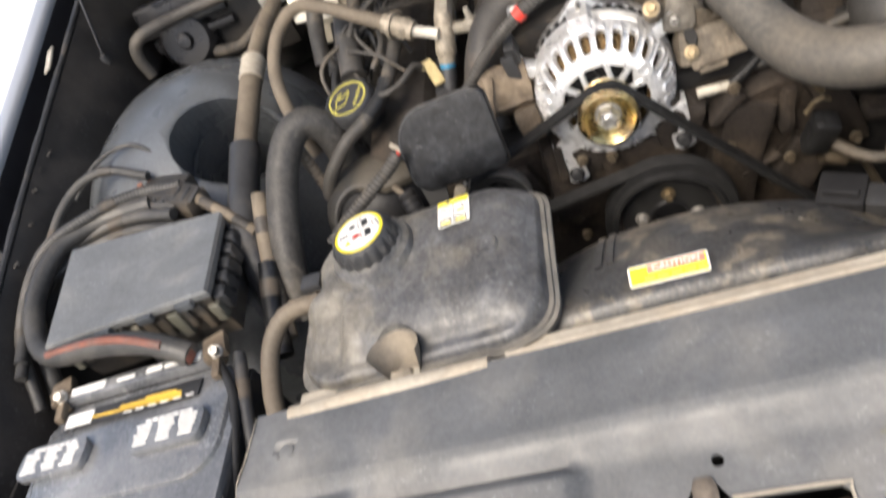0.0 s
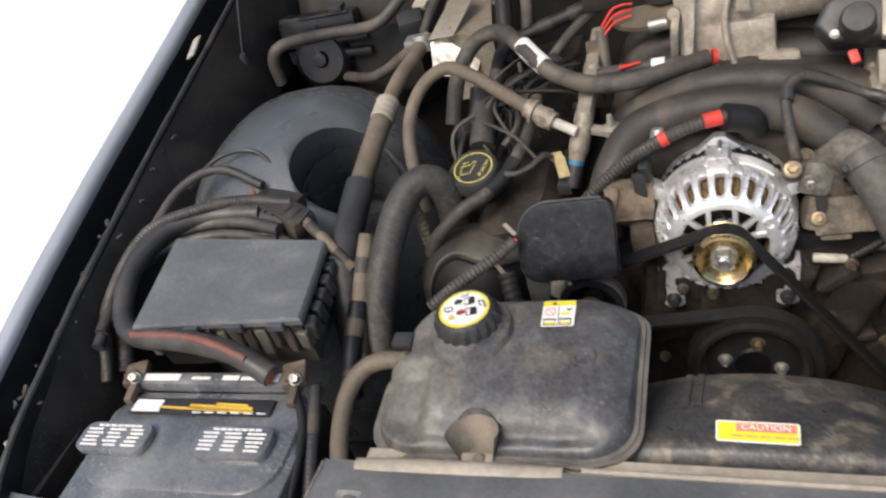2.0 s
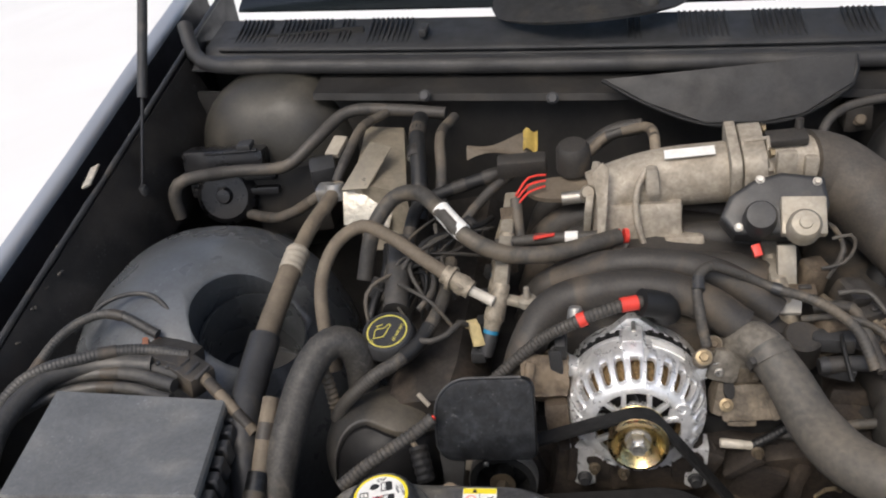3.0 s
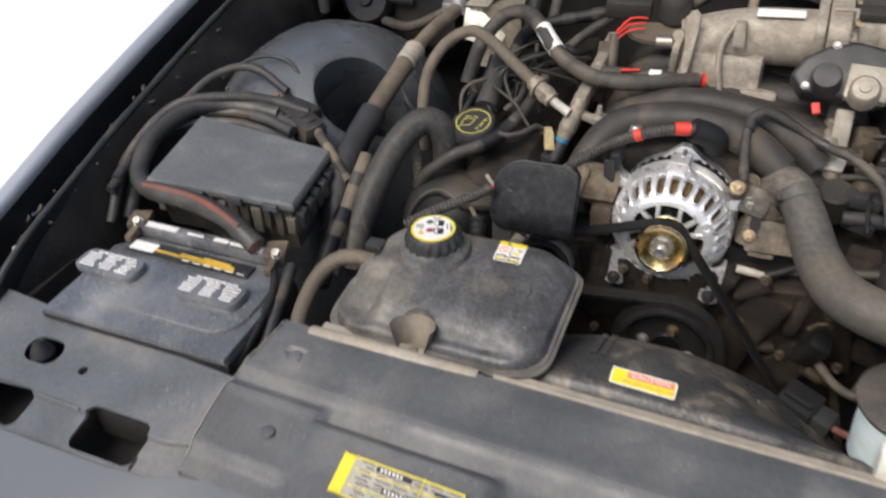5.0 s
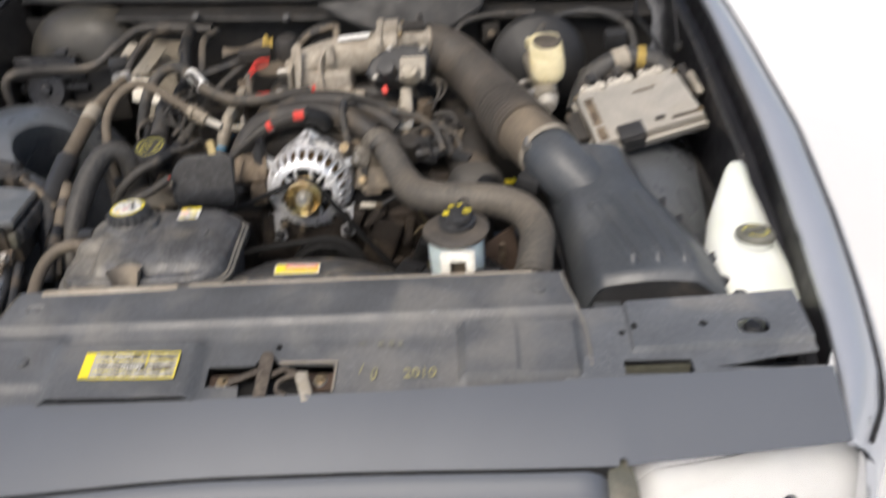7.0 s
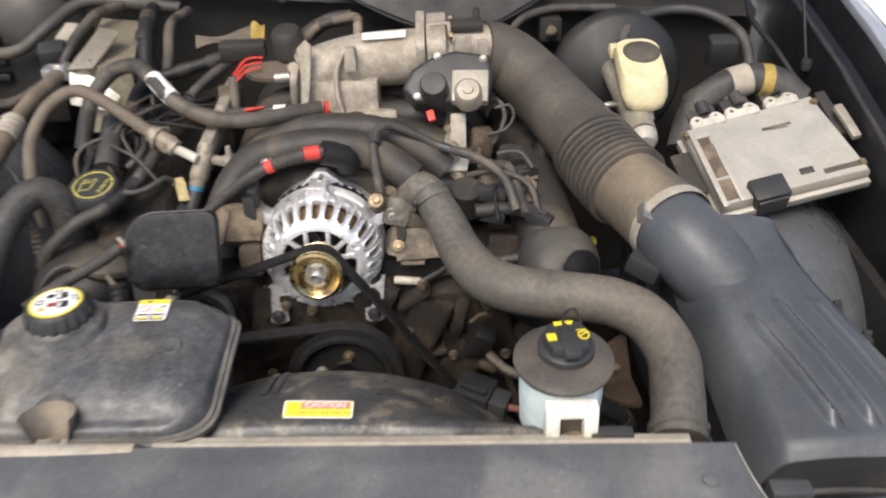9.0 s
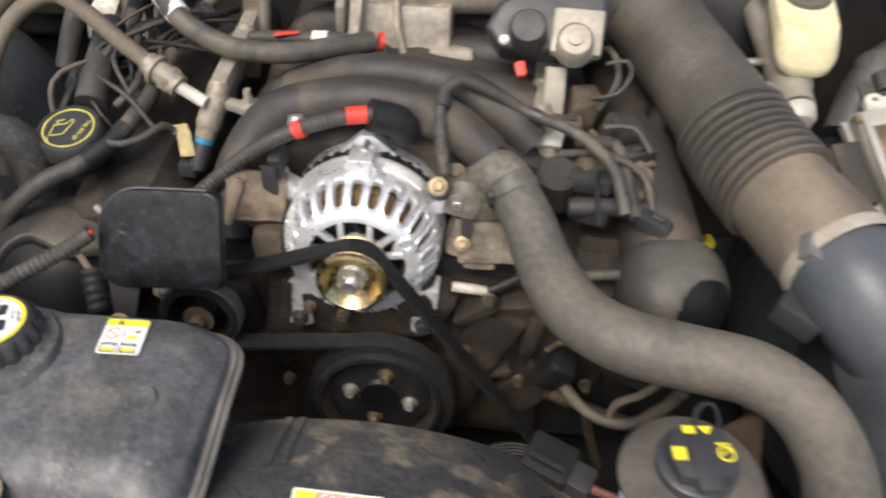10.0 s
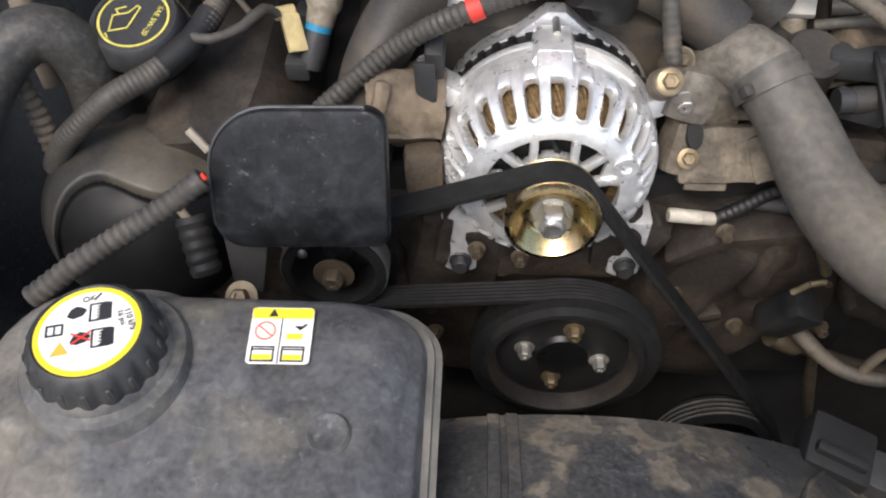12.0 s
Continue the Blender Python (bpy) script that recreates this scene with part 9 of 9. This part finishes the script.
for c, s_ in (((0.232, 0.715, 0.925), (0.05, 0.035, 0.04)), ((0.268, 0.775, 0.935), (0.04, 0.05, 0.04)), ((0.215, 0.80, 0.955), (0.035, 0.035, 0.05)), ((0.285, 0.69, 0.905), (0.045, 0.035, 0.03))):
    solo("injector_boss", lumpy(c, s_, 0.005, (8, 12, 20), 4), m_tan_metal if c[0] < 0.24 else m_plastic_dusty, "dusty rough boss beside the valve cover", "casting", "bosses")
for c, rot, mat in (((0.262, 0.690, 0.925), (0, 8, -20), m_plastic), ((0.285, 0.735, 0.935), (6, 0, 25), m_plastic_dusty), ((0.195, 0.760, 0.955), (10, 0, 0), m_tan_metal), ((0.300, 0.640, 0.905), (0, 12, -30), m_plastic)):
    pl = thing("wire_plug", c, "small dusty wire plug on the valve cover", "connector", "small plugs")
    part("plug_body", box(c, (0.040, 0.022, 0.020), 0.004, rot=rot), mat, pl)
    part("lock_tab", box(V(*c) + V(0.004, 0, 0.011), (0.018, 0.008, 0.005), 0.0015, 1, rot=rot), m_plastic_dusty, pl)

# brakes
m_booster = surf("dusty black painted steel", (0.016, 0.0165, 0.017), 0.5, dust=0.36, dust_col=(0.055, 0.050, 0.044), scale=9)
bb = thing("brake_booster", (0.48, 1.14, 0.86), "round black brake booster on the firewall", "brake booster")
part("drum", lathe([(0, 0.052), (0.05, 0.050), (0.075, 0.036), (0.112, 0.030), (0.124, 0.018), (0.128, 0.0), (0.124, -0.03), (0.118, -0.08)], 56, frame_to((0.503, 1.120, 0.938), (0.05, -0.95, 0.30))), m_booster, bb)
mc = thing("master_cylinder", (0.505, 0.95, 0.90), "dusty aluminium master cylinder", "cylinder")
part("barrel", tube([(0.485, 1.06, 0.975), (0.500, 0.93, 0.945), (0.503, 0.862, 0.932)], 0.026, 20), m_alu_dirty, mc)
part("end_cap", lathe([(0, 0.024), (0.018, 0.022), (0.024, 0.014), (0.026, 0)], 24, frame_to((0.503, 0.860, 0.930), (0.05, -0.95, -0.25))), m_alu_cover, mc)
part("side_port", joined(tube([(0.49, 0.90, 0.94), (0.455, 0.89, 0.945)], 0.010, 12), tube([(0.49, 0.95, 0.95), (0.45, 0.94, 0.955), (0.43, 0.95, 0.93)], 0.006, 10)), m_steel, mc)
rv = thing("brake_fluid_reservoir", (0.51, 0.95, 0.95), "yellowed plastic brake fluid reservoir with a dusty cap", "reservoir")
rl_ = []
for z, kx, ky, oy in ((0.966, 0.62, 0.50, -0.036), (0.973, 0.86, 0.76, -0.030), (0.988, 0.97, 0.96, -0.018), (1.010, 1.0, 1.0, 0.0), (1.022, 0.9, 0.92, 0.0)):
    rl_.append([V(0.512 + x * kx, 0.970 + oy + y * ky, z + (y + 0.03) * 0.25) for x, y in rounded(0.086, 0.128, 0.03, 6)])
part("bottle", loft(rl_), m_cream, rv, angle=55)
part("rear_lug", box((0.490, 1.032, 1.022), (0.05, 0.03, 0.024), 0.008), m_cream, rv)
part("cap", lathe([(0, 0.022), (0.026, 0.022), (0.033, 0.018), (0.035, 0.012), (0.035, 0.0)], 36, pose(0.517, 0.995, 1.020, 8)), m_duct, rv, "dusty grey rubber cap")

part("outlet_neck", tube([(0.508, 0.935, 0.975), (0.508, 0.918, 0.950), (0.510, 0.905, 0.935)], 0.024, 20), m_alu_cover, rv, "pale dusty metal neck")
part("cylinder_nose", joined(tube([(0.500, 0.955, 0.915), (0.510, 0.905, 0.922)], 0.027, 24), lathe([(0, 0.012), (0.014, 0.010), (0.023, 0.003), (0.026, -0.012)], 28, frame_to((0.512, 0.900, 0.923), (0.1, -0.9, 0.42)))), m_alu_cover, rv, "rounded pale metal cylinder end")

# power steering reservoir
m_bracket_white = surf("white moulded plastic", (0.72, 0.70, 0.62), 0.45, dust=0.15, dust_col=(0.5, 0.44, 0.33), scale=20, sub=0.1)
ps = thing("steering_fluid_reservoir", (0.291, 0.28, 0.828), "white plastic steering fluid reservoir with a wide dusty lid", "reservoir")
part("bottle", lathe([(0.040, 0.0), (0.049, 0.004), (0.051, 0.05), (0.050, 0.085), (0.040, 0.09)], 40, pose(0.289, 0.285, 0.833)), m_pale_blue, ps)
part("lid_plate", lathe([(0.050, -0.004), (0.058, -0.004), (0.0605, 0.0), (0.0605, 0.004), (0.057, 0.007), (0.03, 0.010), (0, 0.011)], 52, pose(0.291, 0.290, 0.924, 2)), m_duct, ps, "dusty grey lid")
part("front_bracket", joined(box((0.293, 0.2245, 0.908), (0.062, 0.020, 0.016), 0.004, rot=(-6, 0, 0)), box((0.271, 0.220, 0.872), (0.017, 0.022, 0.075), 0.004, rot=(-6, 0, 0)), box((0.315, 0.220, 0.872), (0.017, 0.022, 0.075), 0.004, rot=(-6, 0, 0))), m_bracket_white, ps, "white moulded bracket")
part("bracket_back", box((0.293, 0.2325, 0.872), (0.03, 0.006, 0.07), 0.002, rot=(-6, 0, 0)), m_hose_tan, ps)
part("bracket_bolt", hexbolt((0.295, 0.214, 0.870), (0, -1, 0.1), 0.009, 0.004, 0.004), m_tan_metal, ps)
km = pose(0.294, 0.296, 0.934, 3, 0, 6)
kc = part("cap", joined(lathe([(0.034, 0.0), (0.034, 0.010), (0.031, 0.012), (0, 0.012)], 40, km), prism([(0.030 * math.cos(radians(a)) * (1.0 if i % 2 else 0.93), 0.030 * math.sin(radians(a)) * (1.0 if i % 2 else 0.93)) for i, a in enumerate(range(0, 360, 45))], 0.016, 0.003, km @ pose(0, 0, 0.010)), box((0, 0, 0), (0.020, 0.052, 0.010), 0.004, m=km @ pose(0, -0.010, 0.024))), m_plastic, ps, "black cap with yellow symbols")
part("yellow_symbols", joined(bars([(-0.019, -0.002, 0.011, 0.012), (-0.007, 0.020, 0.010, 0.007)], km @ pose(0, 0, 0.0262)), ring(0.0055, 0.0072, 0.0006, km @ pose(0.019, -0.003, 0.0262)), prism([(-0.006, 0.004), (0.006, 0.004), (0, -0.005)], 0.0006, 0, km @ pose(0.007, 0.019, 0.0262)), box((0, 0, 0), (0.013, 0.0016, 0.0006), 0, m=km @ pose(0.020, -0.001, 0.0265, 0, 0, 30)), box((0, 0, 0), (0.012, 0.0016, 0.0006), 0, m=km @ pose(0.018, 0.006, 0.0265))), m_yellow, kc)
part("wire_loop", tube([(0.295, 0.325, 0.943), (0.297, 0.340, 0.956), (0.310, 0.345, 0.958), (0.317, 0.335, 0.946), (0.313, 0.326, 0.933)], 0.002, 8), m_rubber, ps)
part("side_rail", box((0.340, 0.215, 0.876), (0.05, 0.016, 0.012), 0.003, rot=(0, 2, 0)), m_plastic, ps)
bk2 = thing("engine_bracket", (0.37, 0.38, 0.70), "rusty brown steel bracket behind the steering reservoir", "bracket")
part("plate", box((0.372, 0.375, 0.79), (0.08, 0.06, 0.012), 0.004, rot=(-10, 10, 0)), m_rust, bk2)
part("web", prism([(-0.04, -0.06), (0.04, -0.06), (0.03, 0.05), (-0.03, 0.02)], 0.012, 0.003, frame_to((0.37, 0.41, 0.80), (0.2, -0.9, 0.3))), m_rust, bk2)
part("stud", tube([(0.372, 0.37, 0.795), (0.374, 0.362, 0.845)], 0.006, 10), m_tan_metal, bk2)
cable("steering_hose", [(0.34, 0.29, 0.85), (0.38, 0.31, 0.80), (0.40, 0.36, 0.72), (0.40, 0.42, 0.62)], 0.012, m_rubber, "black rubber hose from the steering reservoir", category="hose")

# washer bottle
m_capgrey = surf("dusty grey cap plastic", (0.12, 0.12, 0.10), 0.5, dust=0.5, dust_col=(0.26, 0.25, 0.20), scale=30)
wbt = thing("washer_bottle", (0.82, 0.33, 0.70), "translucent white washer bottle with a dusty grey cap", "bottle")
wl = []
for y, x0, x1, z in ((0.174, 0.780, 0.886, 0.780), (0.196, 0.764, 0.894, 0.815), (0.26, 0.750, 0.892, 0.846), (0.33, 0.752, 0.886, 0.862), (0.39, 0.770, 0.880, 0.884), (0.44, 0.796, 0.868, 0.912), (0.475, 0.816, 0.864, 0.932), (0.490, 0.826, 0.858, 0.926)):
    w = x1 - x0
    wl.append([V(x0, y, 0.70), V(x0, y, z - 0.035), V(x0 + w * 0.10, y, z - 0.012), V(x0 + w * 0.3, y, z), V(x0 + w * 0.7, y, z), V(x0 + w * 0.92, y, z - 0.012), V(x1, y, z - 0.035), V(x1, y, 0.70)])
part("bottle", loft(wl), m_white, wbt, angle=70)
wk = pose(0.833, 0.303, 0.850, -4, 4)
part("neck", lathe([(0.033, 0), (0.032, 0.012), (0.029, 0.014)], 30, wk), m_white, wbt)
wc = part("cap", joined(lathe([(0.031, 0.010), (0.0345, 0.012), (0.035, 0.020), (0.032, 0.024), (0, 0.025)], 36, wk), box((0, 0, 0), (0.05, 0.010, 0.008), 0.003, m=wk @ pose(0, 0, 0.027, 0, 0, 30)), box((0, 0, 0), (0.014, 0.022, 0.006), 0.003, m=wk @ pose(-0.002, 0.038, 0.016))), m_capgrey, wbt, "dusty grey cap")
part("cap_print", ring(0.020, 0.0225, 0.0006, wk @ pose(0, 0, 0.0252)), m_oil_yellow, wc)
